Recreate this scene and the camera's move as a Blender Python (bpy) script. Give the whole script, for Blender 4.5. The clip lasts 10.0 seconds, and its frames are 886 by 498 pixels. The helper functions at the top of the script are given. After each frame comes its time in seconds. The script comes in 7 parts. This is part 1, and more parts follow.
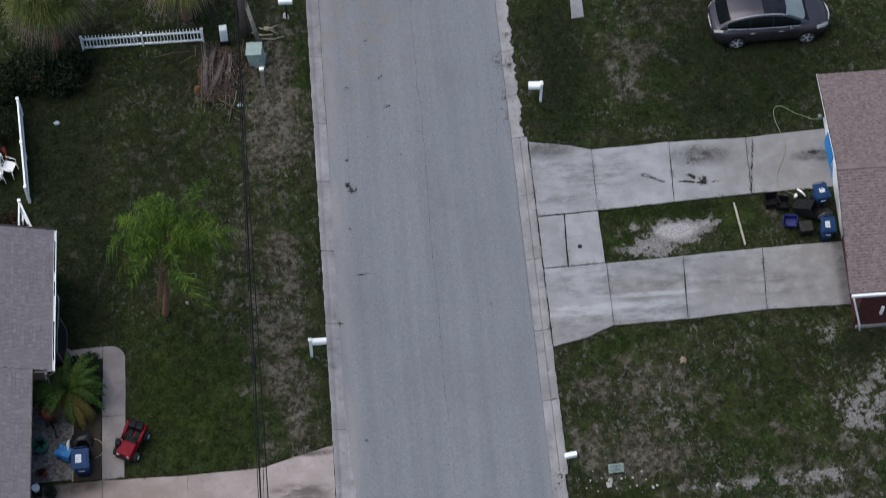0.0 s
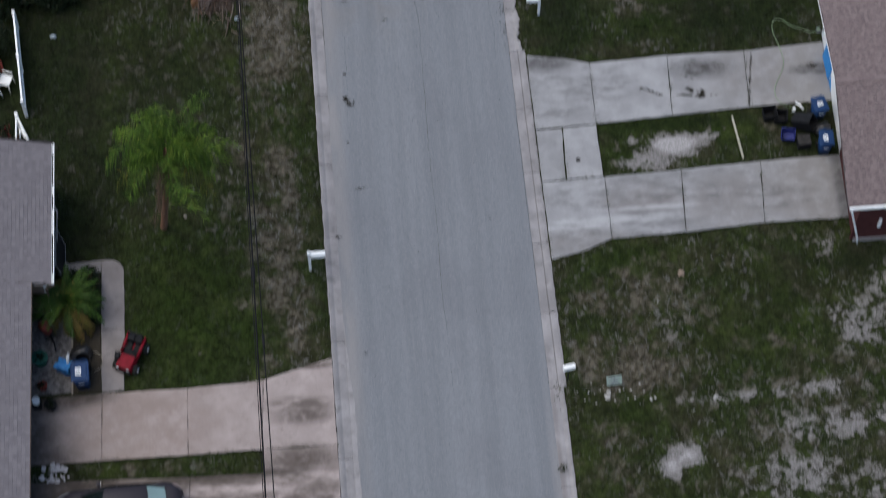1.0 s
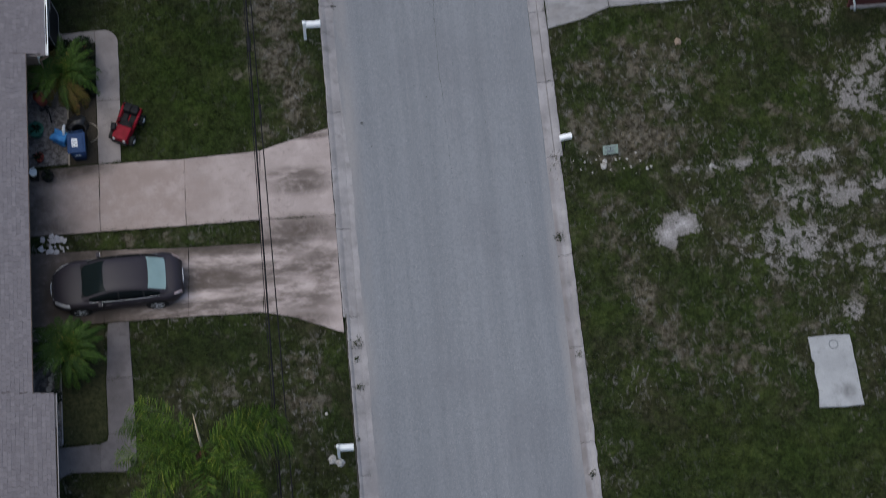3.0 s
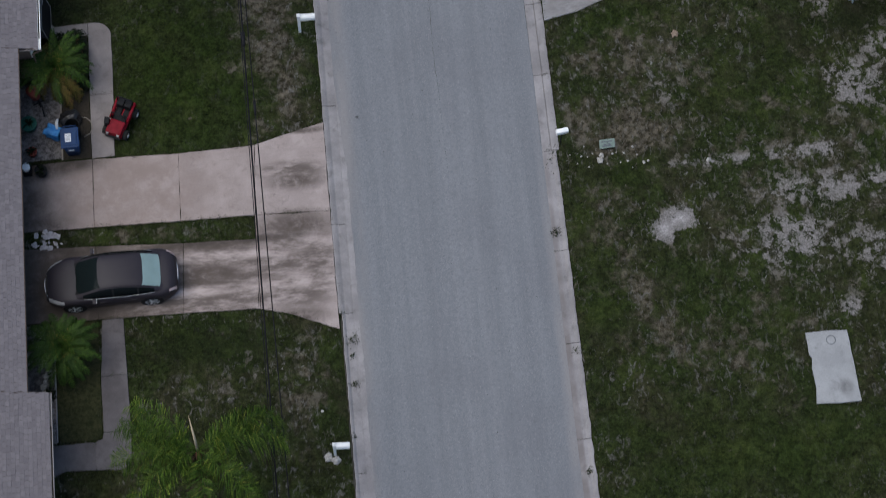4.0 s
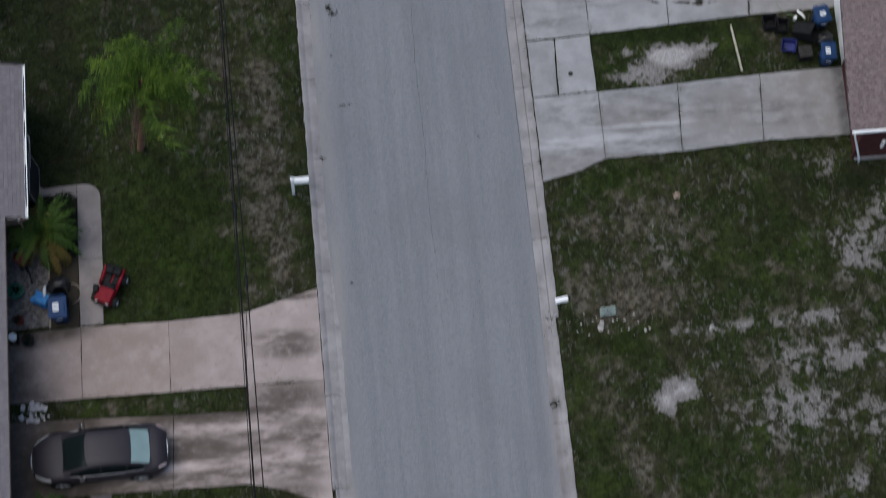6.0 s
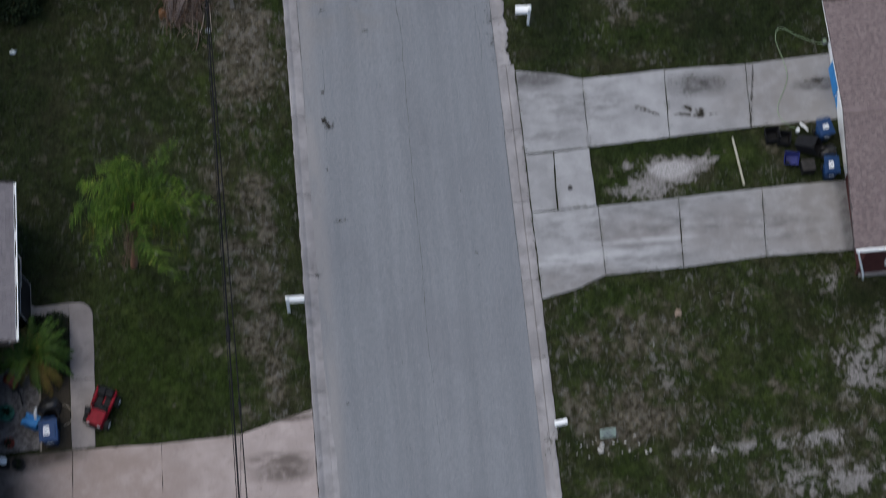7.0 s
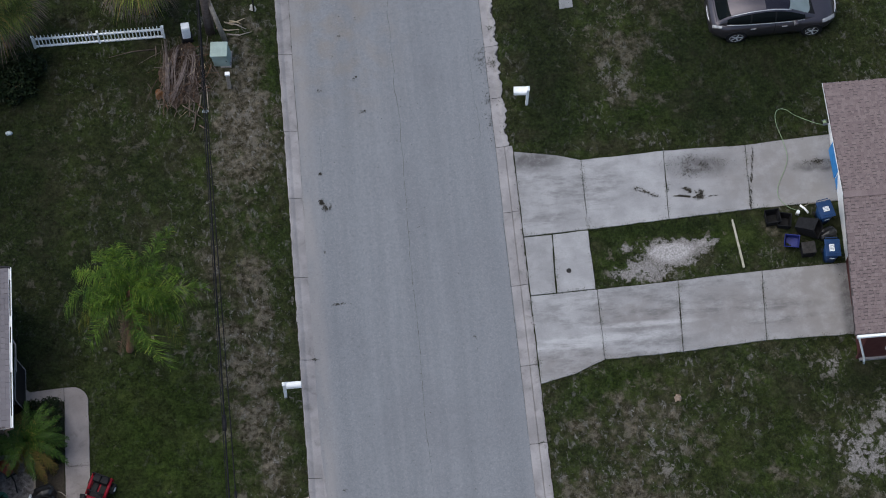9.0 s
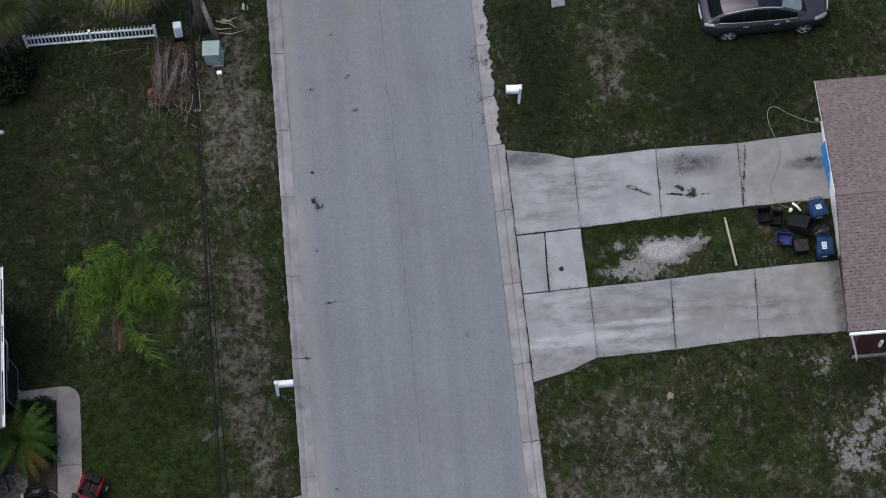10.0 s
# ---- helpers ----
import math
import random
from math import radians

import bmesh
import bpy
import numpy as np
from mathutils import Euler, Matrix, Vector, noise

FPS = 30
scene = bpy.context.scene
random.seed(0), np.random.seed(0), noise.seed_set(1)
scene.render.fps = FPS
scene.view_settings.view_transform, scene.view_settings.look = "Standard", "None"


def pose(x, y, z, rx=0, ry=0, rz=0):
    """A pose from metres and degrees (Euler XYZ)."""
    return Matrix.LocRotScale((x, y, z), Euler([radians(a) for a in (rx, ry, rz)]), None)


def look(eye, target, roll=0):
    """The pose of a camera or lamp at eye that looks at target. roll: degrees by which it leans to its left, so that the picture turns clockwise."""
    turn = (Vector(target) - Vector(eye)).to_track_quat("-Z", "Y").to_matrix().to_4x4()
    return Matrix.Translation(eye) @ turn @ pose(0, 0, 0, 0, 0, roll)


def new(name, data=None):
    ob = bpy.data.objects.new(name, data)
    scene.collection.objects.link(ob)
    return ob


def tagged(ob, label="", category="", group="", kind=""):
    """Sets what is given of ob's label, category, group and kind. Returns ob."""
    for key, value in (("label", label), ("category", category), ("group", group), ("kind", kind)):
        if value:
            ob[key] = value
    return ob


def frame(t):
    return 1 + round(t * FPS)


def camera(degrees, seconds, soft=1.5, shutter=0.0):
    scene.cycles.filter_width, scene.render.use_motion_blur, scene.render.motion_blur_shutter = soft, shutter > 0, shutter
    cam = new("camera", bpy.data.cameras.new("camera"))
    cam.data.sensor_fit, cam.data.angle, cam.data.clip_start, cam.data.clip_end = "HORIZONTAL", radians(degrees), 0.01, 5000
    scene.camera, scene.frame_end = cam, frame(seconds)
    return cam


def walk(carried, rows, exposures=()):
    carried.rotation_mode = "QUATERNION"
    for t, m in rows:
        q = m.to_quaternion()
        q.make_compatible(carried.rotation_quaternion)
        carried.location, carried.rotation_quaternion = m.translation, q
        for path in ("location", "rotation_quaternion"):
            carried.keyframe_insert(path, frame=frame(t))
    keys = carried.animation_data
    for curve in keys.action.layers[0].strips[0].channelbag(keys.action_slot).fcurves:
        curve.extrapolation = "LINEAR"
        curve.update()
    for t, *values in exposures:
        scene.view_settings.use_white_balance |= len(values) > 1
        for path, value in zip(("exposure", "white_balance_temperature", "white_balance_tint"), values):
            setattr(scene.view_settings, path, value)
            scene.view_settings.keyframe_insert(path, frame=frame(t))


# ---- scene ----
# The camera: a long lens high over the street.
cam = camera(24.0, 10.0, soft=1.05, shutter=1.0)
PATH = [
    (0, -2.9602, -34.5260, 65.8225, 30.2198, -5.1753, 0.5330),
    (0.5, -3.1068, -34.6651, 65.7443, 29.5173, -5.4435, 0.7798),
    (1, -3.3243, -34.7988, 65.6678, 28.1047, -5.8697, 1.0999),
    (1.5, -3.4803, -34.8455, 65.6505, 26.5780, -6.2427, 1.3752),
    (2, -3.5540, -34.8521, 65.6433, 25.0290, -6.5267, 1.5392),
    (2.5, -3.6406, -34.7920, 65.7314, 23.3795, -6.8997, 1.8547),
    (3, -3.7416, -34.5695, 65.7811, 21.6210, -7.3776, 2.2558),
    (4.5, -3.7756, -32.1767, 65.9666, 20.4127, -8.4067, 3.1432),
    (5, -3.6319, -30.9523, 65.9568, 20.5875, -8.3870, 3.1596),
    (6.5, -2.8280, -26.7851, 66.0987, 21.6598, -7.5864, 2.4063),
    (7, -2.5062, -25.3339, 66.0701, 22.2329, -7.2372, 2.0542),
    (7.5, -2.2508, -24.2338, 66.0951, 22.8542, -6.9665, 1.7955),
    (8, -2.1974, -23.7067, 66.1926, 23.0510, -6.9102, 1.7600),
    (8.5, -2.2181, -23.5946, 66.2519, 23.0934, -6.9679, 1.8186),
    (9, -2.2684, -23.6053, 66.2995, 23.1636, -7.1261, 1.9560),
    (9.5, -2.2611, -23.7069, 66.2589, 23.2331, -7.0639, 1.8529),
    (9.6, -2.2611, -23.7069, 66.2589, 23.2331, -7.0639, 1.8529),
    (9.9, -2.1039, -23.7787, 66.1872, 23.2758, -7.2220, 1.9517),
    (10, -2.0825, -23.7885, 66.1774, 23.2816, -7.2436, 1.9652),
]
walk(cam, [(t, pose(x, y, z, tilt, 0, turn) @ pose(0, 0, 0, 0, 0, lean)) for t, x, y, z, tilt, turn, lean in PATH], exposures=[(0.0, 0.64), (1.0, 0.6), (2.5, 0.5), (5.0, 0.46), (6.5, 0.44), (7.0, 0.46), (7.5, 0.58), (8.5, 0.68), (10.0, 0.64)])

# Overcast daylight.
world = bpy.data.worlds.new("overcast_sky")
scene.world = world
world.use_nodes = True
wt = world.node_tree
sky = wt.nodes.new("ShaderNodeTexSky")
sky.sky_type, sky.sun_disc = "NISHITA", False
sky.sun_elevation, sky.sun_rotation = radians(66), radians(-75)
wt.links.new(sky.outputs[0], wt.nodes["Background"].inputs[0])
wt.nodes["Background"].inputs[1].default_value = 0.1
sun = new("sun", bpy.data.lights.new("sun", "SUN"))
sun.data.energy, sun.data.angle, sun.data.color = 1.7, radians(60), (0.98, 0.945, 0.87)
sun.matrix_world = look((-13, 0.5, 30), (0, 0, 0))


# ---- materials ----
class Nodes:
    """A small wrapper round one material's node tree."""

    def __init__(self, name, rough=0.9, metal=0.0, spec=0.3):
        self.m = bpy.data.materials.new(name)
        self.m.use_nodes = True
        self.t = self.m.node_tree
        self.b = self.t.nodes["Principled BSDF"]
        self.b.inputs["Roughness"].default_value = rough
        self.b.inputs["Metallic"].default_value = metal
        self.b.inputs["Specular IOR Level"].default_value = spec
        self.pos = self.add("ShaderNodeNewGeometry").outputs["Position"]

    def add(self, kind, **sets):
        n = self.t.nodes.new(kind)
        for k, v in sets.items():
            setattr(n, k, v)
        return n

    def put(self, sock, v):
        if isinstance(v, bpy.types.NodeSocket):
            self.t.links.new(v, sock)
        elif isinstance(v, tuple) and len(v) == 3 and sock.type == "RGBA":
            sock.default_value = (*v, 1)
        else:
            sock.default_value = v

    def noise(self, scale, detail=4, rough=0.55, vec=None, stretch=None, distort=0.0):
        v = vec or self.pos
        if stretch:
            s = self.add("ShaderNodeVectorMath", operation="MULTIPLY")
            self.put(s.inputs[0], v)
            s.inputs[1].default_value = stretch
            v = s.outputs[0]
        n = self.add("ShaderNodeTexNoise")
        self.put(n.inputs["Vector"], v)
        n.inputs["Scale"].default_value, n.inputs["Detail"].default_value = scale, detail
        n.inputs["Roughness"].default_value, n.inputs["Distortion"].default_value = rough, distort
        return n.outputs["Fac"]

    def ramp(self, f, lo, hi, a=0.0, b=1.0):
        n = self.add("ShaderNodeMapRange")
        n.interpolation_type = "SMOOTHSTEP"
        self.put(n.inputs["Value"], f)
        for i, v in zip(("From Min", "From Max", "To Min", "To Max"), (lo, hi, a, b)):
            n.inputs[i].default_value = v
        return n.outputs[0]

    def math(self, op, a, b=0.0):
        n = self.add("ShaderNodeMath", operation=op)
        self.put(n.inputs[0], a)
        self.put(n.inputs[1], b)
        return n.outputs[0]

    def mix(self, f, a, b, mode="MIX"):
        n = self.add("ShaderNodeMix", data_type="RGBA", blend_type=mode)
        self.put(n.inputs[0], f)
        self.put(n.inputs[6], a)
        self.put(n.inputs[7], b)
        return n.outputs[2]

    def attr(self, name):
        return self.add("ShaderNodeAttribute", attribute_name=name).outputs["Fac"]

    def rand(self):
        return self.add("ShaderNodeObjectInfo").outputs["Random"]

    def island(self):
        return self.add("ShaderNodeNewGeometry").outputs["Random Per Island"]

    def blob(self, x, y, rx, ry, soft=0.5):
        """A worn, stained or shaded spot with a soft outline about (x, y)."""
        s = self.add("ShaderNodeVectorMath", operation="SUBTRACT")
        self.put(s.inputs[0], self.pos)
        s.inputs[1].default_value = (x, y, 0)
        k = self.add("ShaderNodeVectorMath", operation="MULTIPLY")
        self.put(k.inputs[0], s.outputs[0])
        k.inputs[1].default_value = (1 / rx, 1 / ry, 0)
        d = self.add("ShaderNodeVectorMath", operation="LENGTH")
        self.put(d.inputs[0], k.outputs[0])
        return self.ramp(d.outputs["Value"], 1 - soft, 1 + soft, 1.0, 0.0)

    def blobs(self, rows):
        out = None
        for r in rows:
            v = self.blob(*r)
            out = v if out is None else self.math("MAXIMUM", out, v)
        return out

    def bump(self, h, strength=0.3, dist=0.02):
        n = self.add("ShaderNodeBump")
        n.inputs["Strength"].default_value, n.inputs["Distance"].default_value = strength, dist
        self.put(n.inputs["Height"], h)
        self.put(self.b.inputs["Normal"], n.outputs[0])

    def done(self, color):
        self.put(self.b.inputs["Base Color"], color)
        return self.m


def plain(name, a, b, scale=6.0, rough=0.6, metal=0.0, spec=0.2, bump=0.0, vary=0.0):
    """A surface of two close tones mixed by coarse and fine noise."""
    n = Nodes(name, rough, metal, spec)
    f = n.ramp(n.math("ADD", n.math("MULTIPLY", n.noise(scale), 0.6), n.math("MULTIPLY", n.noise(scale * 9, 3), 0.4)), 0.35, 0.65)
    c = n.mix(f, a, b)
    if vary:
        c = n.mix(n.ramp(n.rand(), 0, 1, 0, vary), c, (0.02, 0.02, 0.02))
    if bump:
        n.bump(n.noise(scale * 9, 4), bump, 0.01)
    return n.done(c)


def make_grass():
    n = Nodes("lawn_ground", 0.95, spec=0.1)
    sand_near, dry_near, lush_near = n.attr("sand"), n.attr("dry"), n.attr("lush")
    fine, mid, coarse = n.noise(11, 5, 0.7), n.noise(1.7, 6, 0.62), n.noise(0.4, 3)
    clump = n.noise(3.1, 4, 0.6, distort=0.6)
    green = n.mix(n.ramp(fine, 0.34, 0.68), (0.0105, 0.0150, 0.0050), (0.029, 0.040, 0.0125))
    other = n.mix(n.ramp(fine, 0.34, 0.68), (0.012, 0.0150, 0.006), (0.032, 0.037, 0.0135))
    green = n.mix(n.ramp(coarse, 0.42, 0.62), green, other)
    lush = n.mix(n.ramp(fine, 0.34, 0.68), (0.0095, 0.0172, 0.0032), (0.0245, 0.0400, 0.0076))
    green = n.mix(n.math("MULTIPLY", lush_near, n.ramp(n.noise(0.9, 4), 0.3, 0.6, 0.45, 1.0)), green, lush)
    fresh = n.mix(n.ramp(n.noise(13, 4, 0.7), 0.34, 0.68), (0.019, 0.028, 0.006), (0.052, 0.068, 0.018))
    green = n.mix(n.ramp(n.noise(0.75, 5, 0.65, distort=0.4), 0.5, 0.66, 0.0, 0.6), green, fresh)
    thatch = n.mix(n.ramp(n.noise(8, 5, 0.75), 0.34, 0.70), (0.017, 0.0155, 0.0085), (0.056, 0.050, 0.031))
    thin = n.ramp(lush_near, 0.1, 0.7, 1.0, 0.12)
    green = n.mix(n.math("MULTIPLY", n.ramp(n.noise(0.7, 6, 0.66, distort=0.5), 0.47, 0.64, 0.0, 0.62), thin), green, thatch)
    dry = n.mix(n.ramp(n.noise(5, 6, 0.74), 0.36, 0.68), (0.021, 0.0185, 0.0090), (0.125, 0.108, 0.083))
    dryness = n.math("ADD", n.math("MULTIPLY", dry_near, 0.36), n.math("ADD", n.math("MULTIPLY", mid, 0.5), n.math("MULTIPLY", n.noise(0.8, 5, 0.6, distort=0.4), 0.4)))
    c = n.mix(n.ramp(dryness, 0.585, 0.73), green, dry)
    c = n.mix(1.0, c, n.ramp(clump, 0.32, 0.68, 0.68, 1.30), "MULTIPLY")
    # bleached straw lying in wisps where the turf is thin
    bare = n.math("MULTIPLY", n.math("MAXIMUM", n.ramp(n.noise(0.62, 4, 0.6), 0.40, 0.58, 0.08, 1.0), n.ramp(dry_near, 0.25, 0.55)), n.math("MULTIPLY", thin, n.ramp(n.attr("dense"), 0.2, 0.9, 1.0, 0.35)))
    wisp = n.math("MULTIPLY", n.ramp(n.noise(4.2, 4, 0.62, stretch=(1.25, 0.8, 1), distort=0.9), 0.54, 0.665, 0.0, 0.8), bare)
    c = n.mix(wisp, c, n.mix(n.ramp(n.noise(17, 4, 0.7), 0.35, 0.7), (0.064, 0.060, 0.050), (0.195, 0.187, 0.176)))
    spark = n.math("MULTIPLY", n.ramp(n.noise(5.6, 5, 0.72, distort=0.5), 0.64, 0.69, 0.0, 0.85), bare)
    c = n.mix(spark, c, (0.24, 0.232, 0.222))
    sand = n.mix(n.ramp(n.noise(16, 5, 0.75), 0.32, 0.7), (0.115, 0.105, 0.098), (0.310, 0.290, 0.284))
    much = n.math("MAXIMUM", sand_near, n.math("MULTIPLY", dry_near, 0.42))
    sandy = n.math("ADD", n.math("MULTIPLY", much, 0.235), n.math("ADD", n.math("MULTIPLY", n.noise(1.7, 4, 0.6, distort=0.5), 0.55), n.math("MULTIPLY", n.noise(5.4, 6, 0.70, distort=0.8), 0.45)))
    c = n.mix(n.ramp(sandy, 0.605, 0.68, 0.0, 0.92), c, n.mix(n.ramp(much, 0.85, 1.2), n.mix(n.ramp(much, 0.25, 0.6), (0.095, 0.086, 0.066), sand), n.mix(n.ramp(n.noise(14, 5, 0.75), 0.32, 0.7), (0.23, 0.215, 0.21), (0.50, 0.475, 0.47))))
    # near-black green for close turf and for shade painted into the lawn
    c = n.mix(n.ramp(n.attr("dense"), 0.0, 1.0, 0.0, 0.66), c, n.mix(n.ramp(fine, 0.35, 0.75), (0.004, 0.0065, 0.003), (0.013, 0.0215, 0.0075)))
    n.bump(n.math("ADD", fine, n.noise(30, 3)), 0.7, 0.05)
    return n.done(c)


def make_asphalt():
    n = Nodes("worn_asphalt", 0.85, spec=0.25)
    streak = n.noise(1.0, 5, 0.6, stretch=(1.6, 0.06, 1))
    grit = n.noise(38, 3, 0.7)
    c = n.mix(n.ramp(streak, 0.3, 0.72), (0.153, 0.162, 0.175), (0.196, 0.206, 0.220))
    c = n.mix(n.ramp(n.noise(1.0, 4, 0.6, stretch=(3.4, 0.025, 1)), 0.42, 0.66, 0.0, 0.22), c, (0.225, 0.228, 0.240))
    c = n.mix(n.ramp(n.noise(9, 6, 0.8), 0.36, 0.66, 0.0, 0.5), c, (0.115, 0.118, 0.128))
    c = n.mix(n.ramp(grit, 0.45, 0.72, 0.0, 0.55), c, (0.28, 0.285, 0.30))
    c = n.mix(n.ramp(n.noise(26, 2, 0.5), 0.60, 0.72, 0, 0.45), c, (0.09, 0.09, 0.10))
    c = n.mix(n.ramp(n.noise(0.25, 4), 0.45, 0.7, 0, 0.35), c, (0.13, 0.132, 0.145))
    edge = n.blobs([(-3.4, 0, 0.40, 60, 0.7), (3.5, -14, 0.30, 7, 0.7)])
    c = n.mix(n.math("MULTIPLY", edge, n.ramp(n.noise(1.5, 5, 0.6, stretch=(1, 0.2, 1)), 0.3, 0.62, 0.1, 0.7)), c, (0.25, 0.235, 0.23))
    c = n.mix(n.math("MULTIPLY", n.blob(-2.0, 13.5, 2.0, 3.0, 0.9), n.ramp(n.noise(1.3), 0.35, 0.7, 0, 0.5)), c, (0.2, 0.17, 0.14))
    c = n.mix(n.ramp(n.noise(15, 3, 0.6), 0.57, 0.68, 0, 0.42), c, (0.105, 0.108, 0.118))
    c = n.mix(n.ramp(n.noise(21, 3, 0.6, stretch=(1, 1.1, 1)), 0.61, 0.70, 0, 0.5), c, (0.33, 0.33, 0.34))
    n.bump(grit, 0.35, 0.01)
    return n.done(c)


def make_concrete(name, a, b, dark, darkspots=(), streaks=(), grime=0.5, pale=(), wear=(0.44, 0.72, 0.75), tan=(), stain_shade=(), brushed=0.0):
    n = Nodes(name, 0.88, spec=0.25)
    c = n.mix(n.ramp(n.noise(1.1, 5, 0.6), 0.35, 0.68), a, b)
    c = n.mix(n.ramp(n.noise(25, 4, 0.7), 0.4, 0.75, 0, 0.3), c, tuple(v * 0.6 for v in a))
    c = n.mix(n.ramp(n.noise(3.0, 6, 0.65, distort=0.5), 0.52, 0.75, 0, grime), c, dark)
    c = n.mix(n.ramp(n.rand(), 0.0, 1.0, 0.0, 0.16), c, dark)
    c = n.mix(n.ramp(n.noise(3.2, 8, 0.74, stretch=(0.3, 2.4, 1)), 0.50, 0.68, 0.0, brushed), c, dark)
    c = n.mix(n.ramp(n.noise(42, 3, 0.7), 0.56, 0.70, 0.0, 0.35), c, tuple(min(0.6, v * 1.25) for v in b))
    if tan:
        f = n.math("MULTIPLY", n.blobs(tan), n.ramp(n.noise(1.3, 6, 0.7), 0.32, 0.62, 0.25, 0.9))
        c = n.mix(f, c, tuple(v * k for v, k in zip(a, (0.74, 0.70, 0.67))))
    if darkspots:
        f = n.math("MULTIPLY", n.blobs(darkspots), n.ramp(n.noise(2.2, 7, 0.72, distort=0.4), 0.34, 0.6, 0.4, 0.92))
        c = n.mix(f, c, dark)
    if streaks:
        f = n.math("MULTIPLY", n.blobs(streaks), n.ramp(n.noise(2.3, 8, 0.72, stretch=(0.5, 1.5, 1)), wear[0], wear[1], 0, wear[2]))
        c = n.mix(f, c, dark)
    # dark brown for stains and for shade painted by the house
    if stain_shade:
        f = n.math("MULTIPLY", n.blobs(stain_shade), n.ramp(n.noise(1.6, 7, 0.7, distort=0.5), 0.30, 0.62, 0.35, 0.95))
        c = n.mix(f, c, (0.062, 0.050, 0.043))
    if pale:
        f = n.math("MULTIPLY", n.blobs(pale), n.ramp(n.noise(2.6, 7, 0.74, stretch=(0.4, 1.3, 1)), 0.36, 0.60, 0.05, 0.42))
        c = n.mix(f, c, tuple(min(1, v * 1.5) for v in b))
    n.bump(n.noise(30, 4), 0.25, 0.008)
    return n.done(c)


def make_shingle(name, tones, spot):
    """Asphalt shingles: each tab its own tone, with granules."""
    n = Nodes(name, 0.93, spec=0.15)
    f = n.math("FRACT", n.math("ADD", n.math("MULTIPLY", n.island(), 1.0), n.math("MULTIPLY", n.rand(), 7.3)))
    c = n.mix(n.ramp(f, 0.0, 0.5), tones[0], tones[1])
    c = n.mix(n.ramp(f, 0.5, 1.0), c, tones[2])
    c = n.mix(n.ramp(n.noise(60, 3, 0.7), 0.35, 0.7, 0, 0.45), c, spot)
    c = n.mix(n.ramp(n.noise(0.8, 4), 0.4, 0.7, 0, 0.3), c, tones[0])
    n.bump(n.noise(80, 2), 0.3, 0.004)
    return n.done(c)


M = {}
M["grass"] = make_grass()
M["asphalt"] = make_asphalt()
M["kerb"] = make_concrete("kerb_concrete", (0.225, 0.213, 0.216), (0.32, 0.303, 0.305), (0.09, 0.082, 0.078), grime=0.5, tan=[(3.54, -22.0, 0.13, 16.0, 0.35)])
M["drive_grey"] = make_concrete(
    "grey_driveway_concrete", (0.268, 0.264, 0.268), (0.350, 0.346, 0.350), (0.085, 0.080, 0.080),
    streaks=[(9.3, 2.42, 3.4, 0.16, 0.7), (10.6, 1.55, 1.6, 0.30, 0.6), (12.6, 0.9, 1.6, 0.16, 0.7), (4.9, 5.3, 0.9, 0.35, 0.7), (7.6, 1.75, 3.6, 0.7, 0.6), (7.4, 0.6, 2.0, 0.6, 0.5), (12.2, 1.45, 1.6, 0.22, 0.6), (5.2, 0.2, 1.6, 0.6, 0.6), (7.5, 0.2, 1.6, 0.25, 0.6), (6.0, 6.5, 2.0, 1.0, 0.8)], brushed=0.13,
    darkspots=[(14.5, 6.55, 0.7, 0.2, 0.5), (14.9, 6.55, 0.4, 0.26, 0.4), (10.6, 6.9, 1.0, 0.35, 0.9), (4.7, 7.6, 1.0, 0.35, 0.6), (14.9, 0.9, 0.25, 2.0, 0.6)],
    wear=(0.42, 0.66, 0.55), tan=[(7.7, 1.6, 1.5, 0.6, 0.6), (5.2, -0.1, 1.5, 0.5, 0.6), (13.4, 6.4, 2.6, 1.4, 0.5), (13.6, 1.5, 2.4, 1.5, 0.5), (10.8, 1.2, 1.6, 1.2, 0.6)], pale=[(6.5, 0.75, 2.6, 0.16, 0.5), (7.6, 1.15, 2.0, 0.10, 0.5), (5.0, 0.55, 1.2, 0.1, 0.5)], grime=0.18)
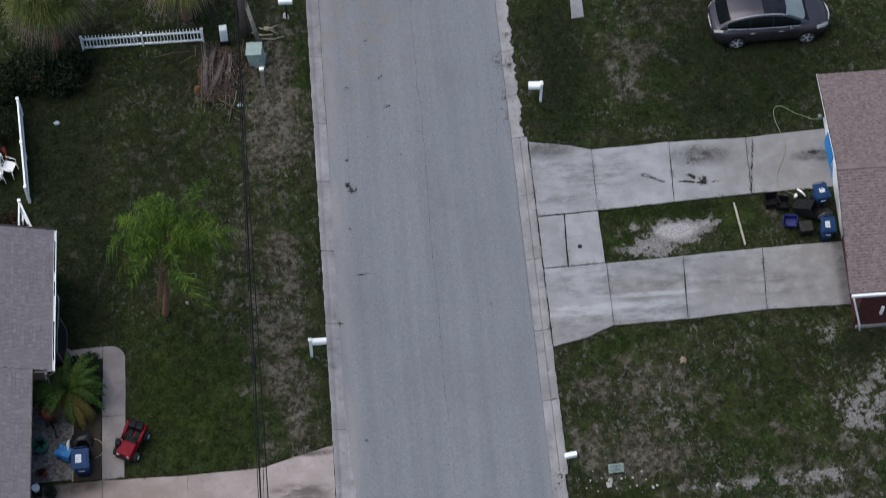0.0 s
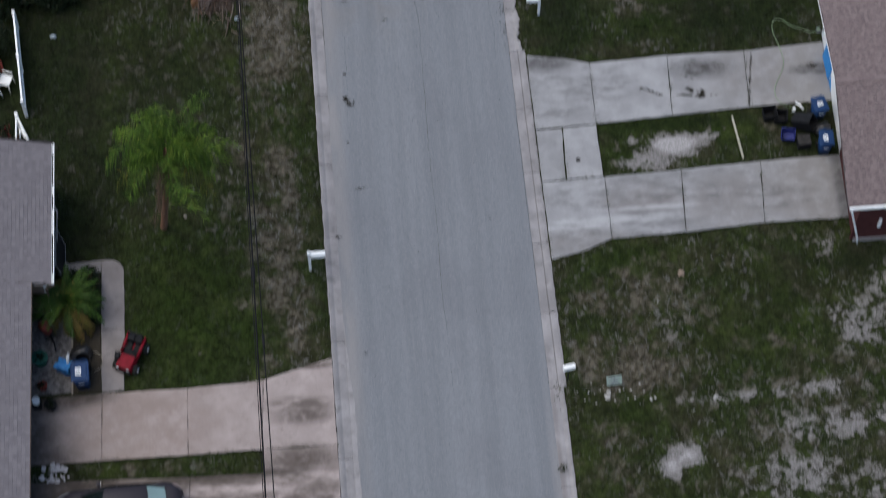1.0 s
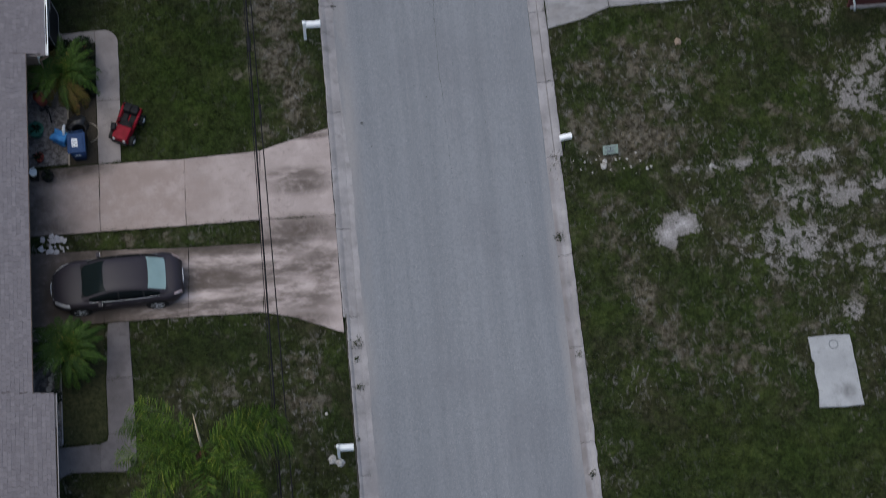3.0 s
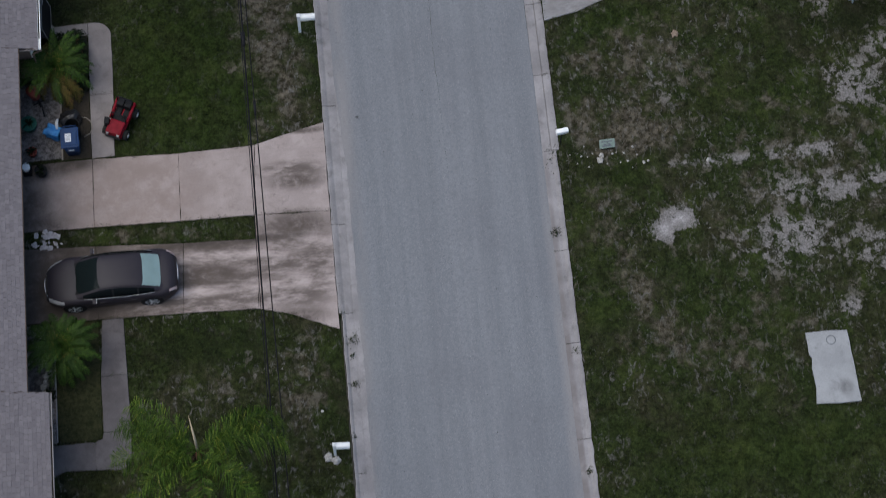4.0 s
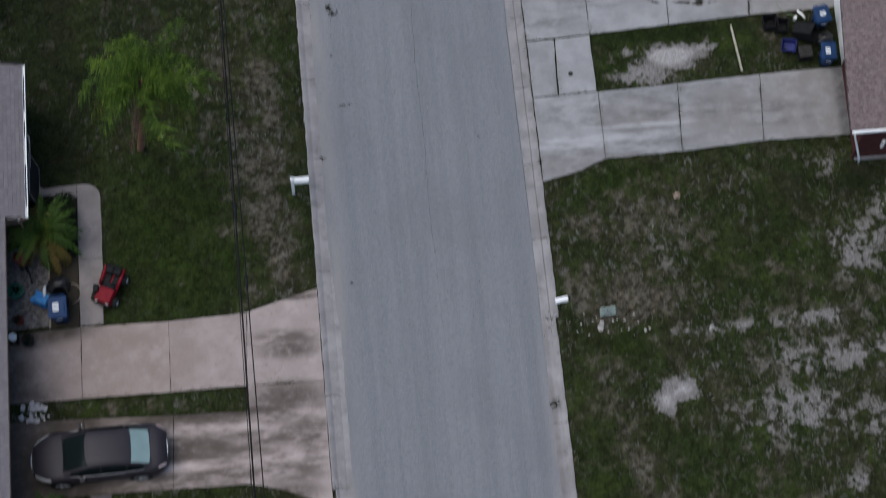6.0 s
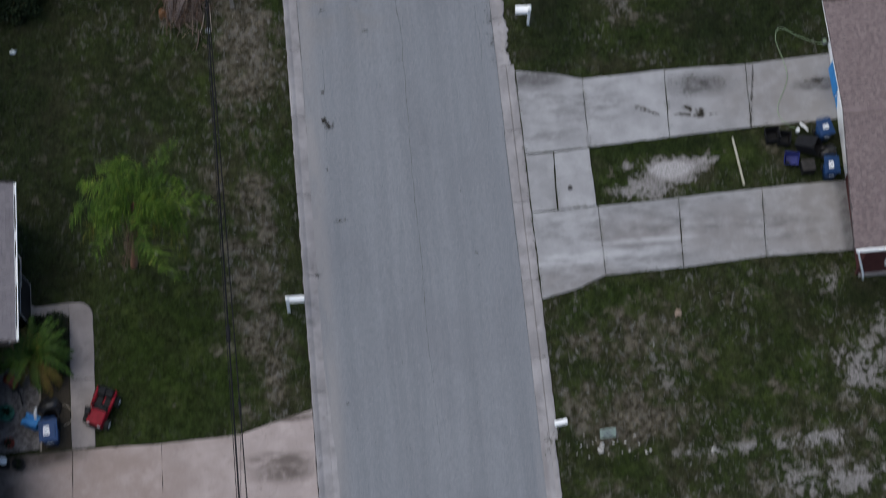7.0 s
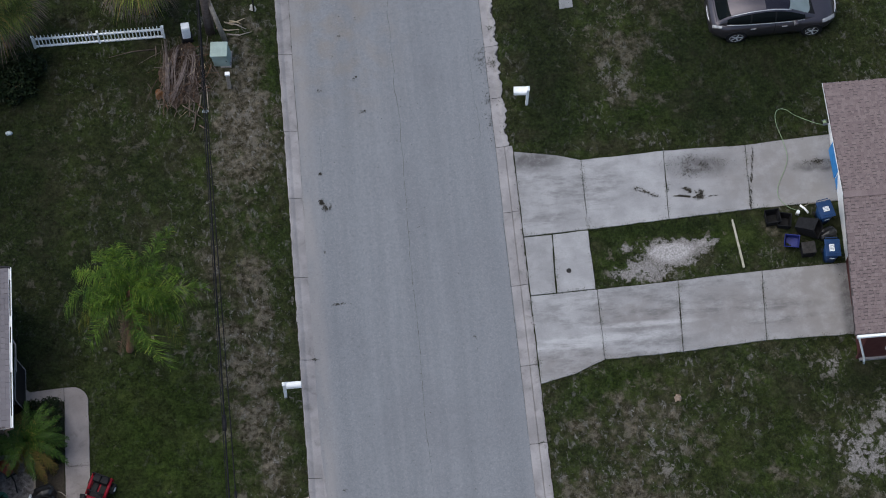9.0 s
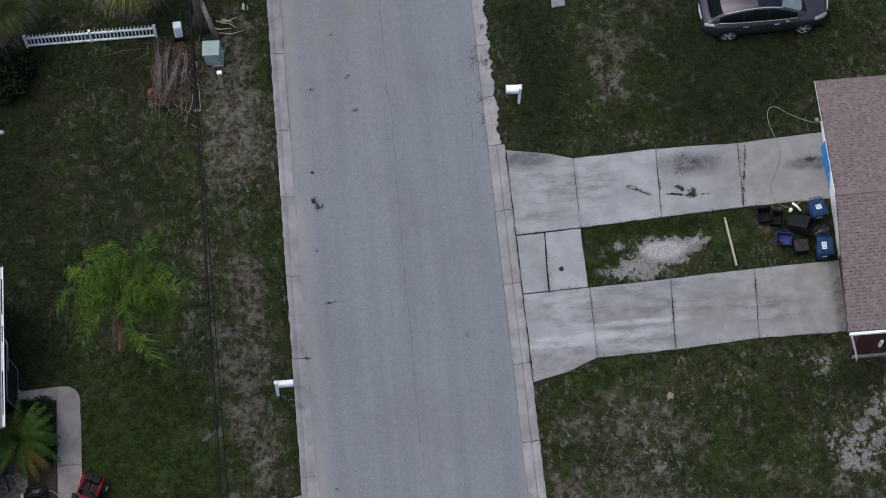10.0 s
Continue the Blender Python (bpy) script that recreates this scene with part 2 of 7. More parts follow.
M["drive_pink"] = make_concrete(
    "pinkish_driveway_concrete", (0.322, 0.268, 0.250), (0.41, 0.345, 0.325), (0.086, 0.068, 0.058),
    # stains; those near the garage also paint in the shade beside the house
    darkspots=[(-14.6, -4.8, 1.7, 0.6, 0.6), (-14.9, -6.3, 1.6, 1.0, 0.7), (-13.4, -9.2, 2.2, 1.7, 0.4), (-5.2, -7.6, 1.3, 0.42, 0.8), (-5.0, -6.0, 1.0, 0.3, 0.8), (-8.3, -9.15, 1.3, 0.36, 0.6), (-5.4, -10.9, 1.0, 0.25, 0.7), (-4.6, -4.15, 0.7, 0.12, 0.6), (-13.2, -9.0, 2.6, 1.5, 0.4), (-8.0, -8.1, 2.6, 0.2, 0.6), (-12.5, -10.2, 2.0, 0.5, 0.6), (-12.5, -4.75, 1.0, 0.25, 0.8)],
    streaks=[(-5.2, -9.0, 1.4, 1.7, 0.4), (-5.2, -5.6, 1.1, 0.3, 0.6), (-7.0, -9.0, 3.2, 1.5, 0.5), (-9.5, -9.2, 6.0, 1.5, 0.25), (-7.0, -9.15, 2.6, 0.3, 0.6), (-10.5, -10.2, 3.0, 0.35, 0.6)],
    pale=[(-8.2, -9.72, 2.0, 0.17, 0.5), (-7.6, -8.55, 2.6, 0.17, 0.5), (-5.2, -9.6, 1.2, 0.3, 0.7), (-5.2, -8.3, 1.2, 0.2, 0.7)], grime=0.35, wear=(0.33, 0.60, 0.85), brushed=0.14, tan=[(-10.8, -5.9, 2.8, 1.5, 0.5)],
    # brown stains mixed with the eave's shade, put into the colour
    stain_shade=[(-14.2, -8.9, 1.9, 1.9, 0.5), (-12.6, -10.2, 1.4, 0.5, 0.6), (-12.6, -7.85, 1.6, 0.35, 0.7), (-14.6, -5.9, 0.9, 1.6, 0.6), (-13.6, -4.75, 1.3, 0.4, 0.7), (-14.0, -7.0, 1.2, 0.5, 0.7), (-7.6, -8.0, 2.4, 0.14, 0.6)])
M["walk"] = make_concrete("path_concrete", (0.180, 0.160, 0.156), (0.246, 0.222, 0.216), (0.085, 0.078, 0.075), grime=0.45)
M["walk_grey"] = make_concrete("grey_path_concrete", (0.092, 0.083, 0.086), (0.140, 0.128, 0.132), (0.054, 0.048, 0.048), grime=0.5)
M["walk_slab"] = make_concrete("stepping_slab_concrete", (0.20, 0.205, 0.21), (0.27, 0.275, 0.28), (0.09, 0.09, 0.09), grime=0.5)
M["slab"] = make_concrete("pale_slab_concrete", (0.29, 0.295, 0.30), (0.375, 0.38, 0.385), (0.14, 0.14, 0.14), darkspots=[(12.55, -14.95, 0.22, 0.26, 0.7)], grime=0.6)
M["joint"] = plain("dark_joint_dirt", (0.03, 0.03, 0.026), (0.07, 0.068, 0.06), 8, 0.95)
M["shingle_grey"] = make_shingle("grey_shingles", ((0.160, 0.146, 0.156), (0.177, 0.162, 0.172), (0.200, 0.183, 0.193)), (0.100, 0.090, 0.098))
M["shingle_red"] = make_shingle("faded_red_shingles", ((0.172, 0.132, 0.130), (0.197, 0.153, 0.150), (0.224, 0.177, 0.172)), (0.085, 0.063, 0.063))
M["under"] = plain("roof_underlay", (0.070, 0.058, 0.058), (0.095, 0.080, 0.078), 5, 0.95)
M["white"] = plain("white_paint", (0.80, 0.80, 0.79), (0.88, 0.88, 0.87), 4, 0.5)
M["stucco"] = plain("pale_stucco", (0.60, 0.58, 0.55), (0.70, 0.68, 0.65), 9, 0.9, bump=0.3)
M["brown_wall"] = plain("brown_wall_paint", (0.16, 0.115, 0.09), (0.22, 0.16, 0.13), 7, 0.85, bump=0.2)


# ---- helpers of the scene ----
def link(name, bm, material, parent=None, label="", smooth=False):
    me = bpy.data.meshes.new(name)
    bm.to_mesh(me)
    bm.free()
    for m in material if isinstance(material, (list, tuple)) else [material]:
        me.materials.append(m)
    if smooth:
        me.shade_smooth()
    ob = new(name, me)
    if parent:
        ob.parent = parent
    if label:
        ob["label"] = label
    return ob


def part(name, bm, material, parent, label="", smooth=False):
    return link(name, bm, material, parent, label, smooth)


def thing(name, m, label, category, group="", kind=""):
    ob = new(name)
    ob.empty_display_size = 0.2
    ob.matrix_world = m
    return tagged(ob, label, category, group, kind)


def box(bm, x0, x1, y0, y1, z0, z1, bevel=0.0, m=None, idx=0):
    """A box between corners, with its edges bevelled, added to bm."""
    b = bmesh.new()
    bmesh.ops.create_cube(b, size=1)
    for v in b.verts:
        v.co = Vector((x0 + (v.co.x + 0.5) * (x1 - x0), y0 + (v.co.y + 0.5) * (y1 - y0), z0 + (v.co.z + 0.5) * (z1 - z0)))
    if bevel:
        bmesh.ops.bevel(b, geom=b.edges[:], offset=bevel, segments=2, affect="EDGES", profile=0.6)
    return merge(bm, b, m, idx)


def merge(bm, b, m=None, idx=0):
    vs = [bm.verts.new(m @ v.co if m else v.co) for v in b.verts]
    for i, v in enumerate(b.verts):
        v.index = i
    for f in b.faces:
        try:
            nf = bm.faces.new([vs[v.index] for v in f.verts])
            nf.material_index, nf.smooth = idx, f.smooth
        except ValueError:
            pass
    b.free()
    return bm


def cyl(bm, p, q, r0, r1=None, seg=12, idx=0, caps=True):
    """A tapered round bar from p to q."""
    p, q = Vector(p), Vector(q)
    r1 = r0 if r1 is None else r1
    d = (q - p).normalized()
    u = d.orthogonal().normalized()
    w = d.cross(u)
    rings = []
    for c, r in ((p, r0), (q, r1)):
        rings.append([bm.verts.new(c + r * (math.cos(2 * math.pi * k / seg) * u + math.sin(2 * math.pi * k / seg) * w)) for k in range(seg)])
    for k in range(seg):
        f = bm.faces.new((rings[0][k], rings[0][(k + 1) % seg], rings[1][(k + 1) % seg], rings[1][k]))
        f.material_index, f.smooth = idx, True
    if caps:
        bm.faces.new(rings[0][::-1]).material_index = idx
        bm.faces.new(rings[1]).material_index = idx
    return bm


def tube(bm, pts, r, seg=6, idx=0):
    """A bent round bar through pts; r is one radius or one for each point."""
    pts = [Vector(p) for p in pts]
    rs = r if isinstance(r, (list, tuple)) else [r] * len(pts)
    rings = []
    for i, p in enumerate(pts):
        d = (pts[min(i + 1, len(pts) - 1)] - pts[max(i - 1, 0)]).normalized()
        u = d.cross(Vector((0, 0, 1)))
        u = u.normalized() if u.length > 1e-3 else Vector((1, 0, 0))
        w = d.cross(u)
        rings.append([bm.verts.new(p + rs[i] * (math.cos(2 * math.pi * k / seg) * u + math.sin(2 * math.pi * k / seg) * w)) for k in range(seg)])
    for a, b in zip(rings, rings[1:]):
        for k in range(seg):
            f = bm.faces.new((a[k], a[(k + 1) % seg], b[(k + 1) % seg], b[k]))
            f.material_index, f.smooth = idx, True
    bm.faces.new(rings[0][::-1]).material_index = idx
    bm.faces.new(rings[-1]).material_index = idx
    return bm


def slab_mesh(bm, outline, z0, z1, bevel=0.01, ragged=0.0, rnd=None):
    """A flat slab with the given outline (counter-clockwise), its rim bevelled and worn."""
    pts = []
    for i, p in enumerate(outline):
        q = outline[(i + 1) % len(outline)]
        n = max(1, int(math.dist(p, q) / 0.35)) if ragged else 1
        for k in range(n):
            t = k / n
            j = (rnd.uniform(-ragged, ragged) if ragged and k else 0.0)
            dx, dy = q[0] - p[0], q[1] - p[1]
            L = math.hypot(dx, dy)
            pts.append((p[0] + dx * t - dy / L * j, p[1] + dy * t + dx / L * j))
    cx, cy = sum(p[0] for p in pts) / len(pts), sum(p[1] for p in pts) / len(pts)
    top = []
    for x, y in pts:
        L = math.hypot(x - cx, y - cy)
        k = 1 - bevel / L
        top.append(bm.verts.new((cx + (x - cx) * k, cy + (y - cy) * k, z1)))
    mid = [bm.verts.new((x, y, z1 - bevel)) for x, y in pts]
    low = [bm.verts.new((x, y, z0)) for x, y in pts]
    bm.faces.new(top)
    n = len(pts)
    for i in range(n):
        j = (i + 1) % n
        bm.faces.new((mid[i], mid[j], top[j], top[i]))
        bm.faces.new((low[i], low[j], mid[j], mid[i]))
    return bm


# ---- ground ----
rnd = random.Random(4)
# spots of bare sand and of dry turf: x, y, half sizes, amount
SAND_WEST = [
    (-5.2, -2.6, 0.6, 0.8, 0.35), (-5.2, -12.2, 0.5, 0.7, 0.42), (-7.2, -12, 0.7, 0.4, 0.4), (-8.3, -13.2, 1.2, 0.5, 0.4), (-6.8, -12.9, 0.6, 0.6, 0.4), (-5.5, 1.0, 1.3, 3.6, 0.26),
    (-7.6, 3.8, 1, 2.8, 0.36), (-10.2, 9, 2.4, 2.6, 0.3), (-13.4, 5.8, 0.9, 0.9, 0.45), (-12.2, 4, 1.2, 1.6, 0.3), (-6.3, 8.4, 0.6, 2, 0.4),
]
SAND_NORTHEAST = [
    (9.1, 3.75, 0.95, 0.36, 1.7), (10.3, 4.0, 0.6, 0.2, 1.1), (8.0, 3.1, 1.0, 0.42, 1.05), (9.2, 3.3, 1.0, 0.3, 0.95), (7.5, 4.0, 0.35, 0.2, 0.75), (14, -0.9, 0.7, 0.5, 0.6), (8, 10.6, 0.9, 1.3, 0.46), (6.6, 12.9, 1.2, 0.8, 0.35), (9.6, 9.5, 1.2, 0.8, 0.3),
    (12.3, 10.2, 1.5, 0.6, 0.22), (9.9, 11.5, 0.9, 1.1, 0.42),
]
SAND_SOUTHEAST = [
    (14.6, -4, 1.8, 1.5, 0.6), (15.8, -2.6, 1.2, 1.5, 0.55), (13, -7.8, 3.4, 0.9, 0.6), (11.6, -9.6, 2.8, 1.4, 0.62), (14.5, -10, 2.2, 1.4, 0.55), (7.3, -8.85, 0.5, 0.45, 1.2),
    (7.9, -8.5, 0.6, 0.42, 1.2), (10.5, -6.5, 4.2, 0.28, 0.62), (15.6, -7.6, 2.2, 0.6, 0.66), (12.6, -6.4, 2.4, 0.4, 0.66), (15.2, -10.5, 2, 1.8, 0.55), (13.2, -12.2, 0.6, 0.6, 0.6), (15.8, -14, 1.2, 2, 0.5),
    (7.6, -1.9, 1.4, 1.3, 0.36), (8, -3.6, 0.9, 1.2, 0.45), (10.4, -13.4, 2.6, 2.2, 0.25), (4.9, -4.9, 0.9, 1.3, 0.35),
]
SAND = SAND_WEST + SAND_NORTHEAST + SAND_SOUTHEAST
DRY_WEST = [
    (-5.5, 0.6, 1.3, 7, 0.66), (-5.4, 10.5, 1.3, 4, 0.9), (-5.3, -13.4, 1.1, 2.2, 0.6), (-6.6, 3, 0.9, 5, 0.6), (-5.2, -2.3, 0.6, 1, 0.8),
    (-7.4, 12, 1.4, 1.8, 0.5), (-8.5, -13.3, 2.2, 1, 0.45), (-9, 7.6, 3.4, 4, 0.32), (-9.8, -7.55, 3.6, 0.4, 0.5),
]
DRY_NORTHEAST = [
    (8.4, 11.6, 1.8, 3.2, 0.5), (12.9, 3.9, 1.2, 0.8, 0.55), (11.5, 10, 3, 1.6, 0.3), (10.4, 13.5, 3, 1.2, 0.5),
]
DRY_SOUTHEAST = [
    (6.3, -4.6, 2.4, 1.6, 0.62), (7.6, -2.4, 2.6, 2, 0.55), (12, -7.2, 5, 3.6, 0.5), (6, -9.6, 2.4, 2.6, 0.4), (9.5, -12.5, 3.5, 2.6, 0.46), (6.2, -11.5, 0.6, 2.0, 0.7), (7.8, -13.3, 1.4, 0.8, 0.62), (10.2, -1, 4.5, 0.8, 0.4),
    (5.6, -2.6, 1.4, 0.9, 0.6), (6.5, -5.4, 2.6, 0.8, 0.8), (8.6, -3.6, 1.2, 1.6, 0.5), (5.6, -8.4, 1, 1.6, 0.6), (7, -12.6, 1.6, 1.8, 0.6),
]
DRY = DRY_WEST + DRY_NORTHEAST + DRY_SOUTHEAST

# close dark turf; by fence, shrubs and bins also shade put into the colour
DENSE_AND_SHADED = [
    (12.5, 11.5, 3.5, 3.4, 1.0), (5.6, 11.5, 1.1, 4.0, 1.0), (11.5, 9.0, 4.0, 0.8, 0.8), (-12.6, 1.8, 1.2, 1.9, 1.0), (-12.9, 6.2, 1.5, 2.4, 0.9), (-13.4, 9.4, 2.2, 3.2, 1.0), (-15.5, 8.0, 1.2, 3.0, 1.0), (-9.0, 12.0, 4.0, 1.0, 0.6), (-10.4, 8.0, 3.6, 3.6, 0.65),
    (-8.6, -11.6, 2.4, 0.8, 0.7), (15.0, -1.6, 1.6, 0.6, 0.8), (12.5, -2.0, 1.5, 1.2, 0.4), (14.0, 3.9, 1.0, 1.0, 0.9), (10.0, 4.65, 3.6, 0.22, 0.7), (11.8, 9.4, 2.6, 1.6, 1.0), (-11.5, 4.5, 1.6, 2.4, 0.8),
]
LUSH_WEST = [
    (-4.3, 12.0, 0.28, 1.1, 0.9),     (-8.8, -1.8, 2.4, 3.2, 1), (-7, -2.4, 1.4, 1.8, 0.9), (-9.5, -7.6, 3, 0.6, 0.4), (-8.6, -11.7, 2.6, 1, 0.5), (-5.2, 5, 1, 1.5, 0.5), (-4.5, -12.5, 0.4, 2, 0.5),
]
LUSH_NORTHEAST = [
    (9.7, 10.6, 0.6, 0.7, 1), (8.9, 9.2, 0.9, 0.5, 1), (6.4, 8.7, 0.8, 0.5, 0.5), (7, -0.9, 1.8, 0.5, 0.9), (9, 4.6, 3, 0.35, 0.9), (11.2, 4.3, 1.3, 0.6, 1.0), (7.0, 3.6, 0.5, 0.8, 0.7),
]
LUSH_SOUTHEAST = [
    (6.2, -6.8, 0.6, 0.6, 0.9), (5.0, -10.5, 0.9, 3, 0.6), (8.5, -12.5, 3, 2.5, 0.4), (11.5, -4.2, 2.4, 1.4, 0.6), (9.5, -17, 5, 2, 0.7),
]
LUSH = LUSH_WEST + LUSH_NORTHEAST + LUSH_SOUTHEAST


def spots(rows, x, y):
    v = np.zeros_like(x)
    for a, b, rx, ry, k in rows:
        v = np.maximum(v, k * np.exp(-0.7 * (((x - a) / rx) ** 2 + ((y - b) / ry) ** 2)))
    return v


def build_ground():
    """One sheet: fine near the street, reaching to the horizon, sunk beneath the carriageway."""
    xs = np.concatenate([[-2500, -400, -90, -45], np.arange(-26, 26.1, 0.25), [45, 90, 400, 2500]])
    ys = np.concatenate([[-2500, -400, -110, -60], np.arange(-32, 30.1, 0.25), [60, 110, 400, 2500]])
    gx, gy = np.meshgrid(xs, ys)
    nx, ny = len(xs), len(ys)
    r = np.random.RandomState(3)
    z = 0.035 + 0.014 * r.randn(ny, nx) * (np.abs(gx) < 27) * (np.abs(gy) < 33)
    z = np.where(np.abs(gx) < 3.95, -0.12, z)
    co = np.stack([gx, gy, z], -1).reshape(-1, 3)
    i = np.arange(ny - 1)[:, None] * nx + np.arange(nx - 1)[None]
    quads = np.stack([i, i + 1, i + nx + 1, i + nx], -1).reshape(-1, 4)
    me = bpy.data.meshes.new("ground")
    me.from_pydata(co.tolist(), [], quads.tolist())
    for name, rows in (("sand", SAND), ("dry", DRY), ("lush", LUSH), ("dense", DENSE_AND_SHADED)):
        at = me.attributes.new(name, "FLOAT", "POINT")
        at.data.foreach_set("value", spots(rows, gx, gy).ravel().astype(np.float32))
    me.materials.append(M["grass"])
    me.shade_smooth()
    return tagged(new("ground", me), "patchy green lawn with dry turf and bare sand", "ground", kind="structure")


build_ground()


def build_road():
    bm = bmesh.new()
    W, y0, y1 = 3.465, -120.0, 120.0
    ys = [y0] + [-30 + 0.5 * k for k in range(121)] + [y1]
    rows = []
    for y in ys:
        wob = 0.02 * noise.noise(Vector((0, y * 0.9, 0)))
        rows.append([bm.verts.new((x, y, z)) for x, z in ((-W + wob, -0.1), (-W + wob, 0.0), (-1.7, 0.025), (0.0, 0.035), (1.7, 0.025), (W + wob, 0.0), (W + wob, -0.1))])
    for a, b in zip(rows, rows[1:]):
        for k in range(6):
            bm.faces.new((a[k], a[k + 1], b[k + 1], b[k]))
    return tagged(link("road", bm, M["asphalt"]), "worn blue-grey asphalt street with a long crack", "road", kind="structure")


build_road()


M["maroon"] = plain("maroon_wall_paint", (0.060, 0.018, 0.018), (0.090, 0.032, 0.030), 4, 0.7)


# ---- kerbs, driveways, paths ----
def kerb_piece(bm, x0, x1, x2, y0, y1, groove, ragged=0.0, rnd=None):
    """One cast length of low rolled kerb: gutter x0 to x1, kerb back at x2."""
    d = x2 - x1
    if groove < 0.01:
        prof = [(x0, -0.08), (x0, -0.014), (x0 + (x1 - x0) * 0.35, -0.002), (x1, 0.012), (x1 + d * 0.1, 0.02), (x1 + d * 0.2, 0.03), (x1 + d * 0.3, 0.042), (x1 + d * 0.5, 0.06), (x1 + d * 0.8, 0.075), (x2, 0.07), (x2, -0.08)]
    else:
        prof = [(x0, -0.08), (x0, -0.014), (x0 + (x1 - x0) * 0.35, -0.002), (x1 - (x2 - x1) * 0.02, 0.012), (x1, 0.01 - groove), (x1 + (x2 - x1) * 0.05, 0.01 - groove), (x1 + (x2 - x1) * 0.08, 0.035), (x1 + (x2 - x1) * 0.35, 0.055), (x1 + (x2 - x1) * 0.8, 0.075), (x2, 0.07), (x2, -0.08)]
    n = max(2, int((y1 - y0) / 0.09)) if ragged else 2
    rows = []
    for k in range(n + 1):
        y = y0 + (y1 - y0) * k / n
        wave = noise.noise(Vector((x2 * 3, y * 2.3, 0))) + 0.7 * noise.noise(Vector((x2 * 5, y * 7.0, 4)))
        j = (ragged * (0.9 * wave - 0.25) + rnd.uniform(-0.2, 0.2) * ragged) * (1 if x2 > 0 else -1) if ragged else 0.0
        rows.append([bm.verts.new((x + (j if i >= 8 else 0), y, z)) for i, (x, z) in enumerate(prof)])
    for a, b in zip(rows, rows[1:]):
        for i in range(len(prof) - 1):
            bm.faces.new((a[i], a[i + 1], b[i + 1], b[i]))
    bm.faces.new(rows[0])
    bm.faces.new(rows[-1][::-1])
    bmesh.ops.recalc_face_normals(bm, faces=bm.faces[:])
    return bm


def build_kerb(name, label, x0, x1, x2, cuts, ragged_from):
    base = bmesh.new()
    box(base, min(x0, x2) - 0.04 * (x0 > 0) + 0.02 * (x0 < 0), max(x0, x2) + 0.04 * (x0 < 0) - 0.02 * (x0 > 0), cuts[0], cuts[-1], -0.1, -0.02)
    kerb = tagged(link(name, base, M["joint"]), label, "kerb", kind="structure")
    r = random.Random(11)
    for a, b in zip(cuts, cuts[1:]):
        bm = bmesh.new()
        broken = a >= ragged_from
        groove = 0.02 if x2 > 0 and a > -6 and not broken else 0.004
        kerb_piece(bm, x0 + r.uniform(-0.006, 0.006), x1 - (0.06 if broken else 0), x2 - (0.12 if broken else 0.10 if x2 > 0 and a < -9 else -0.09 if x2 < 0 and a < -11.5 else 0), a + 0.010, b - 0.010, groove, 0.15 if broken else 0.03, r)
        part("kerb_stone", bm, M["kerb"], kerb)
    return kerb


build_kerb("kerb_west", "weathered concrete rolled kerb beside the asphalt", -3.40, -3.73, -3.955,
           [-60, -40, -31, -28, -25, -22, -19.4, -16.4, -13.35, -10.9, -7.7, -3.3, 0.87, 3.9, 6.9, 9.5, 12.6, 15.7, 18.8, 22, 25, 40, 60], 99)
build_kerb("kerb_east", "cracked concrete rolled kerb with ragged turf edge", 3.40, 3.77, 4.06,
           [-60, -40, -31, -28, -25, -22, -19, -15.9, -12.6, -9.3, -5.64, -2.75, 0.02, 2.95, 5.72, 8.26, 10.2, 12.3, 15.4, 18.5, 22, 25, 40, 60], 8.2)


PAVED = []


def slabs(owner, label, mat, outlines, z1=0.085, gap=0.008, bed_mat="joint"):
    """A paved surface of separate cast slabs over a dark joint bed."""
    bed = bmesh.new()
    PAVED.extend(outlines)
    for o in outlines:
        cx, cy = sum(p[0] for p in o) / len(o), sum(p[1] for p in o) / len(o)
        v = [bed.verts.new((cx + (x - cx) * 0.985, cy + (y - cy) * 0.985, z1 - 0.03)) for x, y in o]
        bed.faces.new(v)
    ob = tagged(link(owner, bed, M[bed_mat]), label, "pavement", kind="structure")
    r = random.Random(5)
    for o in outlines:
        cx, cy = sum(p[0] for p in o) / len(o), sum(p[1] for p in o) / len(o)
        o = [(x - gap * (1 if x > cx else -1), y - gap * (1 if y > cy else -1)) for x, y in o]
        bm = bmesh.new()
        slab_mesh(bm, o, -0.05, z1 + r.uniform(-0.004, 0.004), 0.012, 0.012, r)
        part("slab", bm, mat, ob)
    return ob


# east house: two driveways and a meter pad between kerb and lawn
slabs("driveway_north", "grey concrete driveway with dark stains and joints", M["drive_grey"], [
    [(4.08, 4.72), (6.34, 4.80), (6.41, 7.49), (5.6, 7.74), (4.6, 7.92), (4.08, 8.02)],
    [(6.34, 4.80), (9.20, 4.95), (9.35, 7.60), (6.41, 7.49)],
    [(9.20, 4.95), (12.12, 5.08), (12.26, 7.57), (9.35, 7.60)],
    [(12.12, 5.08), (15.22, 5.14), (15.34, 7.74), (12.26, 7.57)],
])
slabs("driveway_south", "grey concrete driveway with tyre streaks", M["drive_grey"], [
    [(4.08, -0.70), (5.31, -0.44), (6.34, -0.02), (6.38, 2.55), (4.08, 2.50)],
    [(6.34, -0.02), (9.02, 0.03), (9.19, 2.64), (6.38, 2.55)],
    [(9.02, 0.03), (11.90, 0.19), (12.13, 2.75), (9.19, 2.64)],
    [(11.90, 0.19), (15.05, 0.15), (15.15, 2.80), (12.13, 2.75)],
])
